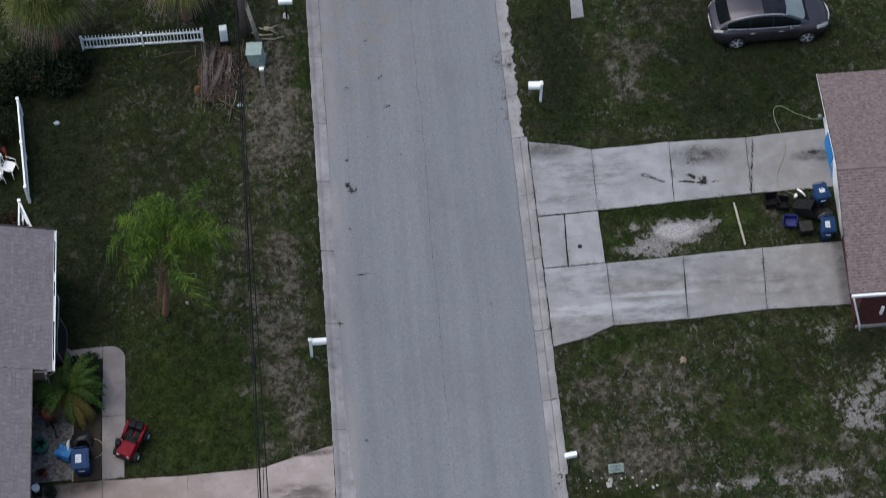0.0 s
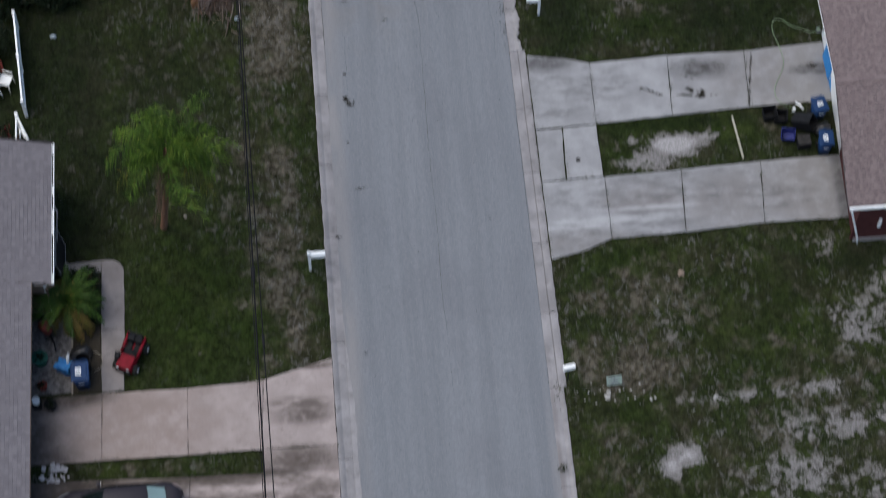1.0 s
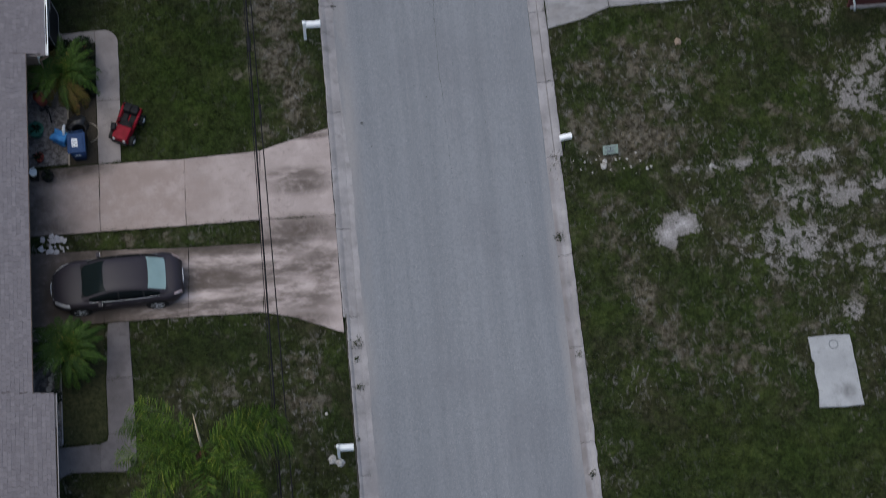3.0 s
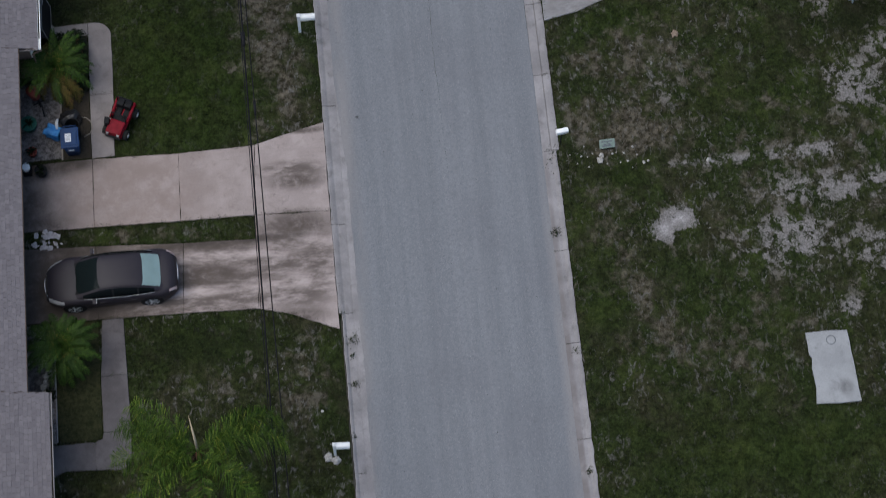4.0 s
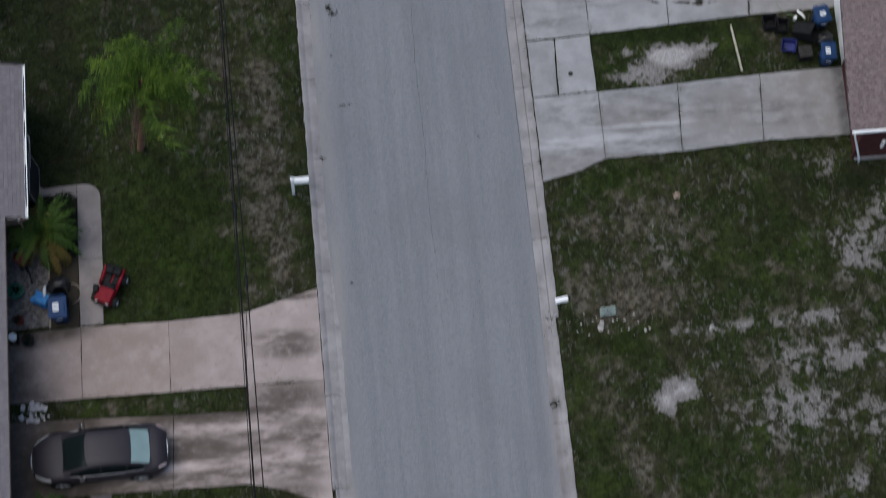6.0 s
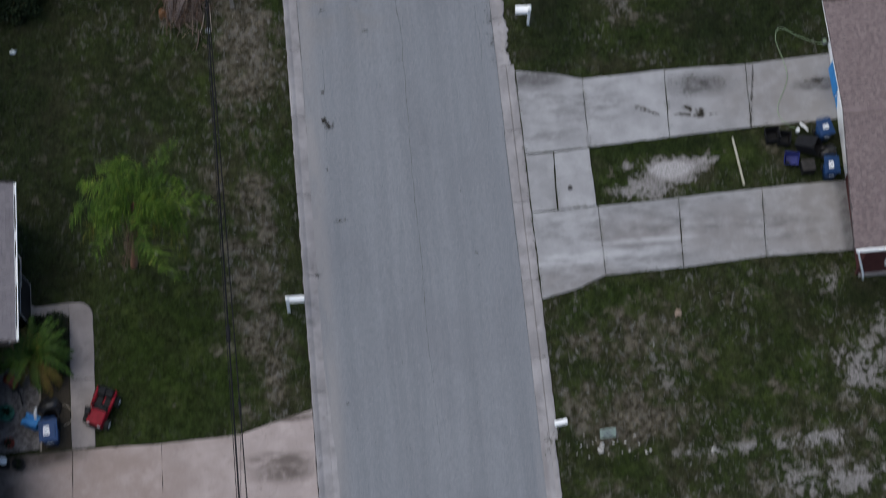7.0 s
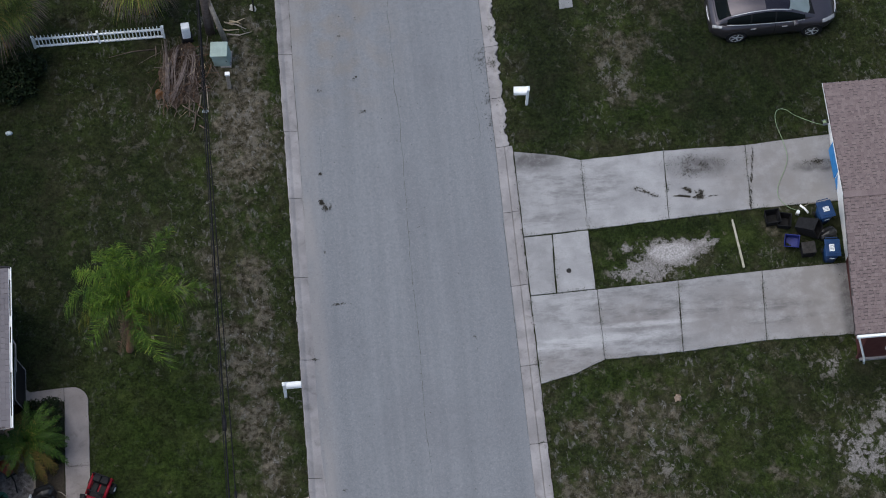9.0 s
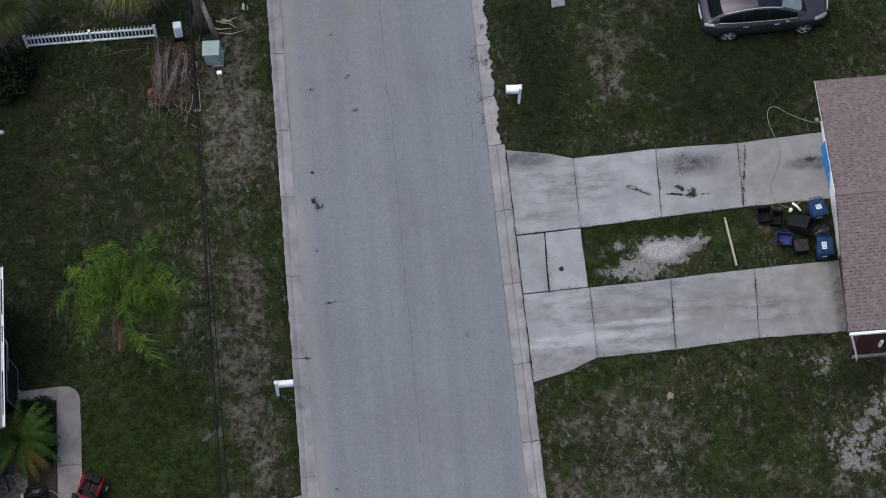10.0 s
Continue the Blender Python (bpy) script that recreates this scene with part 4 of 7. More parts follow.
M["teal"] = plain("teal_green_glaze", (0.015, 0.085, 0.060), (0.030, 0.130, 0.095), 6, 0.4)
M["hose"] = plain("green_hose", (0.18, 0.26, 0.15), (0.26, 0.34, 0.21), 6, 0.5)
M["iron"] = plain("dark_iron", (0.018, 0.017, 0.017), (0.045, 0.042, 0.04), 12, 0.7, 0.3)
M["bark"] = plain("palm_bark", (0.15, 0.075, 0.045), (0.24, 0.13, 0.085), 9, 0.95, bump=0.6)
M["skirt"] = plain("reddish_dead_frond", (0.10, 0.055, 0.036), (0.23, 0.145, 0.10), 6, 0.95, vary=0.4)
M["queen"] = make_leaf("queen_palm_leaf", (0.020, 0.052, 0.008), (0.136, 0.226, 0.026), (0.31, 0.32, 0.06), 0.16)
M["queen_deep"] = make_leaf("deep_green_queen_palm_leaf", (0.016, 0.042, 0.006), (0.108, 0.176, 0.021), (0.26, 0.26, 0.045), 0.15)
M["queen_old"] = make_leaf("old_queen_palm_leaf", (0.018, 0.034, 0.006), (0.085, 0.110, 0.014), (0.20, 0.14, 0.03), 0.2)
M["sago"] = make_leaf("small_palm_leaf", (0.012, 0.031, 0.005), (0.054, 0.104, 0.014), (0.18, 0.13, 0.03), 0.08)
M["old_frond"] = make_leaf("yellowing_frond", (0.06, 0.065, 0.012), (0.17, 0.11, 0.03), (0.13, 0.06, 0.025), 0.25)
M["sabal"] = make_leaf("cabbage_palm_leaf", (0.023, 0.041, 0.009), (0.118, 0.144, 0.032), (0.18, 0.12, 0.04), 0.22)
M["sabal_yellow"] = make_leaf("yellowing_cabbage_palm_leaf", (0.035, 0.056, 0.010), (0.185, 0.215, 0.042), (0.26, 0.17, 0.06), 0.25)
M["shrub"] = make_leaf("dark_shrub_leaf", (0.004, 0.009, 0.003), (0.012, 0.022, 0.007), (0.05, 0.04, 0.02), 0.04)
M["red_shrub"] = make_leaf("red_flowered_leaf", (0.008, 0.014, 0.006), (0.024, 0.030, 0.014), (0.16, 0.012, 0.018), 0.3)
M["weed"] = make_leaf("kerb_weed", (0.012, 0.020, 0.006), (0.035, 0.050, 0.014), (0.08, 0.06, 0.035), 0.22)
M["litter"] = make_leaf("leaf_litter", (0.012, 0.011, 0.009), (0.036, 0.032, 0.023), (0.07, 0.055, 0.035), 0.2)


build_west_house()
build_east_house()


# ---- palms and plants ----
def frond_mesh(length, rise, droop, leaf, pairs, rnd, width=0.022, hang=0.5, rachis=0.014, plume=0.7, torn=0.0):
    """One feather frond along +x from the origin: an arching rib with two rows of leaflets."""
    bm = bmesh.new()
    pts, n = [], 10
    x = z = 0.0
    ang = rise
    for k in range(n + 1):
        pts.append(Vector((x, 0.03 * math.sin(k * 0.7 + length * 9), z)))
        x += math.cos(ang) * length / n
        z += math.sin(ang) * length / n
        ang -= droop / n * (0.5 + k / n)
    tube(bm, pts, [rachis * (1.15 - k / n) for k in range(n + 1)], 4)
    for s in (-1, 1):
        for k in range(pairs):
            t = 0.12 + 0.88 * (k + rnd.random()) / pairs
            i = min(int(t * n), n - 1)
            p = pts[i].lerp(pts[i + 1], t * n - i)
            d = (pts[i + 1] - pts[i]).normalized()
            if torn and noise.noise(Vector((t * 13.0 + length * 31, s * 5.0, droop))) < rnd.uniform(-0.5, 0.25) * torn:
                continue
            L = leaf * (0.55 + 0.7 * math.sin(math.pi * min(1, t * 0.9 + 0.1))) * rnd.uniform(0.8 - 0.3 * torn, 1.15)
            fwd = 0.35 + 0.5 * t
            out = (d * (fwd + rnd.uniform(-0.3, 0.3)) + Vector((0, s * (1.0 - 0.3 * t) * rnd.uniform(0.5, 1.1), 0)) + Vector((0, 0, rnd.uniform(-0.5 * plume, 0.7 * plume)))).normalized()
            m1 = p + out * L * 0.55
            tip = p + out * L * 0.9 - Vector((0, 0, hang * L * rnd.uniform(0.6, 1.2)))
            side = d * width * rnd.uniform(0.8, 1.2)
            a, b = bm.verts.new(p - side * 0.4), bm.verts.new(p + side * 0.4)
            c, e = bm.verts.new(m1 + side), bm.verts.new(m1 - side)
            f = bm.verts.new(tip)
            bm.faces.new((a, b, c, e))
            bm.faces.new((e, c, f))
    return bm


def trunk_mesh(path, radii, seg=10):
    bm = bmesh.new()
    pts, rs = [], []
    for i in range(len(path) - 1):
        a, b = Vector(path[i]), Vector(path[i + 1])
        m = max(2, int((b - a).length / 0.18))
        for k in range(m):
            t = k / m
            pts.append(a.lerp(b, t))
            rs.append((radii[i] + (radii[i + 1] - radii[i]) * t) * (1.0 + 0.07 * (k % 2)))
    pts.append(Vector(path[-1]))
    rs.append(radii[-1])
    return tube(bm, pts, rs, seg)


def queen_palm(label, base, top, fronds, old, seed, size=1.0, pairs=176, plume=1.7, hang=0.9, torn=0.0, spear=False, skirt=13, leaf="queen"):
    """fronds: bearing, length, rise and droop of each green frond; old: bearings of the old ones."""
    r = random.Random(seed)
    p = thing("queen_palm", pose(*base), label, "palm tree")
    b, t = Vector(base), Vector(top)
    rel = t - b
    part("trunk", trunk_mesh([(0, 0, -0.05), rel * 0.5 + Vector((0.05, 0, 0)), rel * 0.93, rel], [0.125, 0.10, 0.10, 0.09]), M["bark"], p)
    bm = bmesh.new()
    tube(bm, [rel - Vector((0, 0, 1.0)), rel - Vector((0, 0, 0.5)), rel + Vector((0, 0, 0.12))], [0.10, 0.12, 0.015], 8)
    part("crownshaft", bm, M["queen"], p)
    for az, length, rise, droop in fronds:
        fm = frond_mesh(size * length, rise, droop, 0.52 * size, pairs, r, 0.0092 / size, hang, plume=plume, torn=torn)
        f = part("frond", fm, M[leaf], p)
        f.matrix_local = Matrix.Translation(rel) @ Matrix.Rotation(radians(az), 4, "Z") @ Matrix.Rotation(r.uniform(-0.5, 0.5), 4, "X")
    for az in old:
        fm = frond_mesh(size * r.uniform(2.2, 2.9), -0.1 - r.uniform(0, 0.4), r.uniform(1.1, 1.6), 0.48 * size, 130, r, 0.0075, 1.3, plume=1.4, torn=torn)
        f = part("frond", fm, M["queen_old"], p, "older drooping yellow-green frond")
        f.matrix_local = Matrix.Translation(rel - Vector((0, 0, 0.1))) @ Matrix.Rotation(radians(az + r.uniform(-12, 12)), 4, "Z")
    if spear:
        bm = bmesh.new()
        tube(bm, [rel, rel + Vector((-0.05, 0.3, 0.65)), rel + Vector((-0.13, 0.75, 1.15))], [0.05, 0.035, 0.008], 6)
        part("spear", bm, M["pale_wood"], p, "pale unopened spear leaf")
    # old brown fronds hanging along the trunk
    for k in range(skirt):
        fm = frond_mesh(size * r.uniform(2.4, 4.8), 0.03, 0.06, 0.36, 70, r, 0.012, 0.0, 0.03)
        f = part("dead_frond", fm, M["skirt"], p, "hanging brown frond")
        down = (-rel).normalized() + Vector((r.uniform(-0.09, 0.09), r.uniform(-0.12, 0.04), 0))
        f.matrix_local = Matrix.Translation(rel + Vector((r.uniform(-0.16, 0.16), r.uniform(-0.2, 0.05), -0.2))) @ down.to_track_quat("X", "Z").to_matrix().to_4x4()
    return p


def small_palm(label, base, height, radius, fronds, seed, dry):
    r = random.Random(seed)
    p = thing("dwarf_palm", pose(*base), label, "palm")
    top = Vector((0, 0, height))
    part("trunk", trunk_mesh([(0, 0, -0.05), (0.03, 0.02, height * 0.6), (0, 0, height)], [0.11, 0.085, 0.08], 8), M["bark"], p)
    for k in range(fronds):
        level = (k % 4) / 3.0
        old = level > 0.5 and r.random() < dry * (1 if level == 1.0 else 0.35)
        fm = frond_mesh(radius * r.uniform(0.9, 1.25), 1.0 - 0.85 * level - 0.3 * old, 1.7, 0.21, 84, r, 0.0105, 0.35, 0.013, 0.35)
        f = part("frond", fm, M["old_frond"] if old else M["sago"], p, "yellow-brown old frond" if old else "")
        f.matrix_local = Matrix.Translation(top) @ Matrix.Rotation(radians(k * 137.5 + r.uniform(-8, 8)), 4, "Z")
    return p


def fan_palm(label, base, height, crown, fans, seed, leaf):
    """A cabbage palm: stalked fans of long folded blades."""
    r = random.Random(seed)
    p = thing("cabbage_palm", pose(*base), label, "palm tree")
    part("trunk", trunk_mesh([(0, 0, -0.05), (0, 0, height * 0.6), (0, 0, height)], [0.22, 0.2, 0.2], 10), M["bark"], p)
    for k in range(fans):
        bm = bmesh.new()
        lev = (k % 5) / 4.0
        el = 1.15 - 1.7 * lev + r.uniform(-0.25, 0.25)
        st = crown * 0.5
        tip = Vector((math.cos(el) * st, 0, math.sin(el) * st))
        tube(bm, [(0, 0, 0), tip * 0.5 + Vector((0, 0, 0.05)), tip], 0.014, 4)
        for j in range(34):
            a = radians(-115 + 230 * j / 33)
            L = crown * 0.62 * r.uniform(0.85, 1.1) * (0.75 + 0.25 * math.cos(a))
            d = Vector((math.cos(a) * math.cos(el), math.sin(a), math.cos(a) * math.sin(el) * 0.8)).normalized()
            w = Vector((-math.sin(a), math.cos(a), 0)) * 0.015
            q = tip + d * L * 0.55
            e = tip + d * L * r.uniform(0.8, 1.05) - Vector((0, 0, L * r.uniform(0.25, 0.75)))
            v = [bm.verts.new(c) for c in (tip, q + w, e, q - w)]
            bm.faces.new(v)
        dead = lev == 1.0 or (lev > 0.7 and r.random() < 0.7)
        f = part("frond", bm, M["dead"] if dead else M[leaf], p, "dry brown frond" if dead else "")
        f.matrix_local = Matrix.Translation((0, 0, height)) @ Matrix.Rotation(radians(k * 137.5 + r.uniform(-9, 9)), 4, "Z")
    return p


def leaf_cloud(name, label, spots_, count, leaf, mat, seed, category="shrub"):
    """A bush: stems and many small leaves round several centres (x, y, z, rx, ry, rz)."""
    r = random.Random(seed)
    x0, y0 = spots_[0][0], spots_[0][1]
    p = thing(name, pose(x0, y0, 0), label, category)
    for x, y, z, rx, ry, rz in spots_:
        for k in range(4):
            bm = bmesh.new()
            tube(bm, [((x - x0) * 0.9, (y - y0) * 0.9, 0.0), (x - x0 + r.uniform(-rx, rx) * 0.4, y - y0 + r.uniform(-ry, ry) * 0.4, z)], [0.02, 0.008], 4)
            part("stem", bm, M["bark"], p)
    verts, faces = [], []
    for x, y, z, rx, ry, rz in spots_:
        for k in range(count):
            d = Vector((r.gauss(0, 1), r.gauss(0, 1), r.gauss(0, 1))).normalized()
            q = r.uniform(0.55, 1.0) * (1 + 0.25 * noise.noise(d * 2.3 + Vector((x, y, z))))
            c = Vector((x - x0 + d.x * rx * q, y - y0 + d.y * ry * q, max(0.03, z + d.z * rz * q)))
            u = Vector((r.gauss(0, 1), r.gauss(0, 1), r.gauss(0, 0.6))).normalized() * leaf * r.uniform(0.6, 1.2)
            w = u.cross(Vector((r.gauss(0, 1), r.gauss(0, 1), r.gauss(0, 1)))).normalized() * leaf * 0.4
            i = len(verts)
            verts += [c - u, c + w, c + u, c - w]
            faces.append((i, i + 1, i + 2, i + 3))
    me = bpy.data.meshes.new("foliage")
    me.from_pydata([tuple(v) for v in verts], [], faces)
    me.materials.append(M[mat])
    ob = new("foliage", me)
    ob.parent = p
    ob["kind"] = "stuff"
    return p


queen_palm("feathery green queen palm with brown hanging fronds", (-9.65, 1.75, 0.03), (-8.92, 1.5, 6.0), [
    (-4, 2.5, 0.32, 0.8), (-12, 2.2, 0.2, 1.0), (-28, 2.1, 0.15, 1.5), (14, 1.9, 0.6, 1.7), (56, 2.45, 0.55, 1.2), (98, 1.6, 0.8, 1.6), (127, 1.9, 0.5, 1.6), (153, 1.95, 0.45, 1.5), (184, 2.25, 0.35, 1.6),
    (206, 1.8, 0.3, 2.1), (229, 2.45, 0.25, 1.9), (276, 2.3, 0.2, 2.0), (287, 3.1, 0.3, 1.6), (80, 1.2, 1.1, 1.2), (35, 1.4, 1.0, 1.6), (330, 1.5, 0.9, 2.0), (110, 1.5, 0.9, 1.7), (200, 1.4, 0.8, 1.9), (-38, 1.6, 0.7, 1.9), (170, 1.3, 1.0, 1.7)],
    (188, 225, 300, 318, 342), 21, 1.0, 175, 1.8, 1.1, 0.7, skirt=8)
queen_palm("bushy green queen palm beside a path", (-8.75, -16.9, 0.03), (-8.46, -16.62, 5.4), [
    (az + da, length, rise, droop) for az in (142, 26, 184, 218, -44, -88, 8, 160) for da, length, rise, droop in ((-4, 2.6, 0.5, 1.9), (5, 2.3, 0.32, 1.7))],
    (0, 160, 200, 240, 280, 320), 25, 1.15, 250, 1.6, 1.5, 0.6, True, leaf="queen_deep")
small_palm("low dwarf palm with arching leaves in a bed", (-12.98, -1.52, 0.04), 1.05, 1.42, 36, 31, 0.75)
small_palm("low dwarf palm beside the white-edged bed", (-13.02, -11.55, 0.04), 1.0, 1.25, 36, 32, 0.12)
fan_palm("shaggy cabbage palm overhanging a white fence", (-13.55, 13.9, 0.03), 3.2, 1.85, 70, 41, "sabal")
fan_palm("cabbage palm with yellowing fronds behind the fence", (-8.6, 14.85, 0.03), 3.0, 1.75, 56, 42, "sabal_yellow")
leaf_cloud("hedge", "clipped dark green hedge round the bed", [(-12.85, -0.15, 0.35, 0.4, 0.3, 0.4), (-12.30, -0.12, 0.4, 0.40, 0.32, 0.45), (-12.1, -0.7, 0.35, 0.25, 0.6, 0.4), (-12.1, -1.6, 0.3, 0.22, 0.6, 0.35)], 800, 0.05, "shrub", 51)
leaf_cloud("shrub", "dense dark shrub beneath a cabbage palm", [(-14.6, 12.2, 0.8, 1.2, 1.0, 0.9), (-13.4, 12.0, 0.6, 0.9, 0.8, 0.7), (-15.6, 11.6, 0.9, 0.9, 1.0, 1.0), (-12.9, 12.7, 0.5, 0.7, 0.5, 0.5)], 1500, 0.09, "shrub", 52)
leaf_cloud("shrub", "dark shrub beside a white fence", [(-15.75, 9.9, 0.7, 0.8, 0.7, 0.7), (-15.95, 8.6, 0.6, 0.5, 0.6, 0.6)], 1100, 0.08, "shrub", 54)
leaf_cloud("flowering_shrub", "dark shrub with deep red flowers", [(-15.55, 5.95, 0.4, 0.5, 0.45, 0.4), (-14.95, 5.55, 0.3, 0.3, 0.3, 0.3)], 700, 0.06, "red_shrub", 55)
leaf_cloud("shrub", "small green shrub by the porch wall", [(-13.55, -12.9, 0.2, 0.2, 0.3, 0.25)], 260, 0.05, "shrub", 53)


# ---- cars ----
def grid_patch(bm, f, nu, nv, idx=0):
    vs = [[bm.verts.new(f(i / nu, j / nv)) for j in range(nv + 1)] for i in range(nu + 1)]
    for i in range(nu):
        for j in range(nv):
            q = bm.faces.new((vs[i][j], vs[i + 1][j], vs[i + 1][j + 1], vs[i][j + 1]))
            q.smooth, q.material_index = True, idx
    return vs


def lerp(a, b, t):
    return a + (b - a) * t


def curve(rows, x):
    """A smooth line through (x, value) rows."""
    n = len(rows)
    if x <= rows[0][0]:
        return rows[0][1]
    for i in range(n - 1):
        (a, p1), (b, p2) = rows[i], rows[i + 1]
        if x <= b:
            t = (x - a) / (b - a)
            m1 = (p2 - rows[max(0, i - 1)][1]) / (b - rows[max(0, i - 1)][0]) * (b - a)
            m2 = (rows[min(n - 1, i + 2)][1] - p1) / (rows[min(n - 1, i + 2)][0] - a) * (b - a)
            return (2 * t ** 3 - 3 * t * t + 1) * p1 + (t ** 3 - 2 * t * t + t) * m1 + (3 * t * t - 2 * t ** 3) * p2 + (t ** 3 - t * t) * m2
    return rows[-1][1]


def build_car(name, m, label, paint, S):
    """A car facing +x: lofted lower body, curved glazed cabin, wheels, lamps, mirrors."""
    c = thing(name, m, label, "car")
    L, W = S["length"] / 2, S["width"] / 2

    def half_ring(x):
        ln = S["nose"] if x > 0 else S["tail_len"]
        e = max(0.0, (abs(x) - (L - ln)) / ln)
        w = W * (1 - (0.44 if x > 0 else 0.34) * e ** 2.6)
        zt = curve(S["top"], x)
        zs = zt - 0.07 - 0.02 * e
        low = 0.24 + 0.12 * e ** 2
        return [(0.0, zt), (0.45 * w, zt - 0.010), (0.78 * w, zt - 0.035), (0.92 * w, zs), (0.985 * w, zs - 0.10), (w, lerp(low, zs, 0.55)), (0.985 * w, lerp(low, zs, 0.25)), (0.95 * w, low), (0.55 * w, low - 0.04)]

    def skin(x, t, s, out=0.008):
        """A point on the body, t steps from the centre line down one side, set proud by out."""
        r = half_ring(x)
        i = min(int(t), len(r) - 2)
        y, z = lerp(r[i][0], r[i + 1][0], t - i), lerp(r[i][1], r[i + 1][1], t - i)
        return Vector((x + (out if x > 0 else -out), s * (y + out), z + out * 0.6))

    bm = bmesh.new()
    rings = []
    for k in range(45):
        u = -1 + 2 * k / 44
        x = L * math.copysign(1 - (1 - abs(u)) ** 1.25, u)
        half = half_ring(x)
        rings.append([bm.verts.new((x, y, z)) for y, z in half] + [bm.verts.new((x, -y, z)) for y, z in half[:0:-1]])
    for a, b in zip(rings, rings[1:]):
        for k in range(len(a)):
            j = (k + 1) % len(a)
            bm.faces.new((a[k], b[k], b[j], a[j])).smooth = True
    bm.faces.new(rings[0])
    bm.faces.new(rings[-1][::-1])
    bmesh.ops.recalc_face_normals(bm, faces=bm.faces[:])
    part("body", bm, paint, c)

    # the cabin is one curved surface over x and the angle a round it, cut into glass and painted panels
    x0, x1 = S["cabin"][0][0], S["cabin"][-1][0]
    xm, half_len = (x0 + x1) / 2, (x1 - x0) / 2

    def cabin(x, a, out=0.0):
        e = abs(x - xm) / half_len
        w = S["belt_w"] / 2 * (1 - 0.16 * e ** 3)
        zb = S["belt_z"] - 0.03 + S["rise"] * (xm - x)
        h = max(0.02, curve(S["cabin"], x) - zb)
        ca, sa = math.cos(a), max(0.0, math.sin(a))
        return Vector((x, math.copysign(abs(ca) ** 0.5, ca) * (w + out), zb + (h + out) * sa ** 0.8))

    def rail(x):
        e = abs(x - xm) / half_len
        return lerp(S["rail_a"], 0.80, e ** 2.2)

    def sill(x):
        return lerp(0.93, 0.55, (abs(x - xm) / half_len) ** 2)

    def patch(nm, f, mat, nu=8, nv=8, lab=""):
        bm = bmesh.new()
        grid_patch(bm, f, nu, nv)
        bmesh.ops.recalc_face_normals(bm, faces=bm.faces[:])
        return part(nm, bm, mat, c, lab)

    def top_panel(xa, xb, bow_a, bow_b):
        def f(u, v):
            k = 1 - (2 * v - 1) ** 2
            x = lerp(xa + bow_a * k, xb + bow_b * k, u)
            r = rail(x)
            return cabin(x, lerp(r, math.pi - r, v))
        return f

    rb, rt, wt_, wb_ = S["rear_glass"][0], S["rear_glass"][1], S["front_glass"][0], S["front_glass"][1]
    patch("rear_window", top_panel(rb, rt, -0.05, -0.05), M[S["rear_mat"]], 8, 12)
    patch("windscreen", top_panel(wt_, wb_, 0.09, 0.14), M[S["front_mat"]], 8, 12)
    patch("tail_panel", top_panel(x0, rb, 0, -0.05), paint, 4, 12)
    patch("cowl", top_panel(wb_, x1, 0.14, 0.0), M["black"], 3, 12)
    if S.get("sunroof"):
        patch("roof", top_panel(rt, S["sunroof"], -0.05, 0.0), paint, 10, 12)
        patch("sunroof", top_panel(S["sunroof"], wt_, 0.0, 0.09), M["dark_glass"], 10, 12, "dark glass roof panel")
    else:
        patch("roof", top_panel(rt, wt_, -0.05, 0.09), paint, 14, 12)
    for s in (-1, 1):
        def at(x, a, out=0.0):
            p = cabin(x, a, out)
            return Vector((p.x, s * p.y, p.z))
        patch("roof_side", lambda u, v: at(lerp(x0, x1, u), lerp(sill(lerp(x0, x1, u)), rail(lerp(x0, x1, u)), v)), paint, 30, 3)
        cuts = S["windows"]
        patch("pillar", lambda u, v: at(lerp(x0, cuts[0], u), lerp(0.0, sill(lerp(x0, cuts[0], u)), v)), paint, 6, 4)
        patch("pillar", lambda u, v: at(lerp(cuts[-1], x1, u), lerp(0.0, sill(lerp(cuts[-1], x1, u)), v)), paint, 6, 4)
        patch("belt", lambda u, v: at(lerp(cuts[0], cuts[-1], u), lerp(0.0, 0.07, v)), paint, 16, 1)
        for xa, xb in zip(cuts, cuts[1:]):
            ea, eb = (0.0 if xa == cuts[0] else 0.03), (0.0 if xb == cuts[-1] else 0.03)
            patch("side_window", lambda u, v: at(lerp(xa + ea, xb - eb, u), lerp(0.07, sill(lerp(xa + ea, xb - eb, u)), v)), M["tint_glass"], 8, 5)
            if eb:
                patch("pillar", lambda u, v: at(lerp(xb - 0.03, xb + 0.03, u), lerp(0.07, sill(xb), v), 0.003), M["black"], 1, 5)
        bm = bmesh.new()
        tube(bm, [at(lerp(cuts[0], cuts[-1], k / 12), 0.06, 0.012) for k in range(13)], 0.016 if S.get("rails") else 0.009, 5)
        part("trim", bm, M["chrome"], c, "chrome window trim")
        bm = bmesh.new()
        span = (cuts[0] + 0.15, cuts[-1] - 0.55)
        tube(bm, [at(lerp(*span, k / 12), rail(lerp(*span, k / 12)) - 0.06, 0.012 + (0.03 if S.get("rails") and 0 < k < 12 else 0.0)) for k in range(13)], 0.022 if S.get("rails") else 0.010, 6)
        part("roof_rail", bm, M["chrome"] if S.get("rails") else M["black"], c)
        # mirror, handles, lamps
        xmir = cuts[-1] - 0.38
        bm = bmesh.new()
        ya, yb = sorted((s * (W - 0.06), s * (W + 0.13)))
        box(bm, xmir - 0.05, xmir + 0.08, ya, yb, S["belt_z"] - 0.02, S["belt_z"] + 0.11, 0.035)
        mir = part("mirror", bm, paint, c)
        bm = bmesh.new()
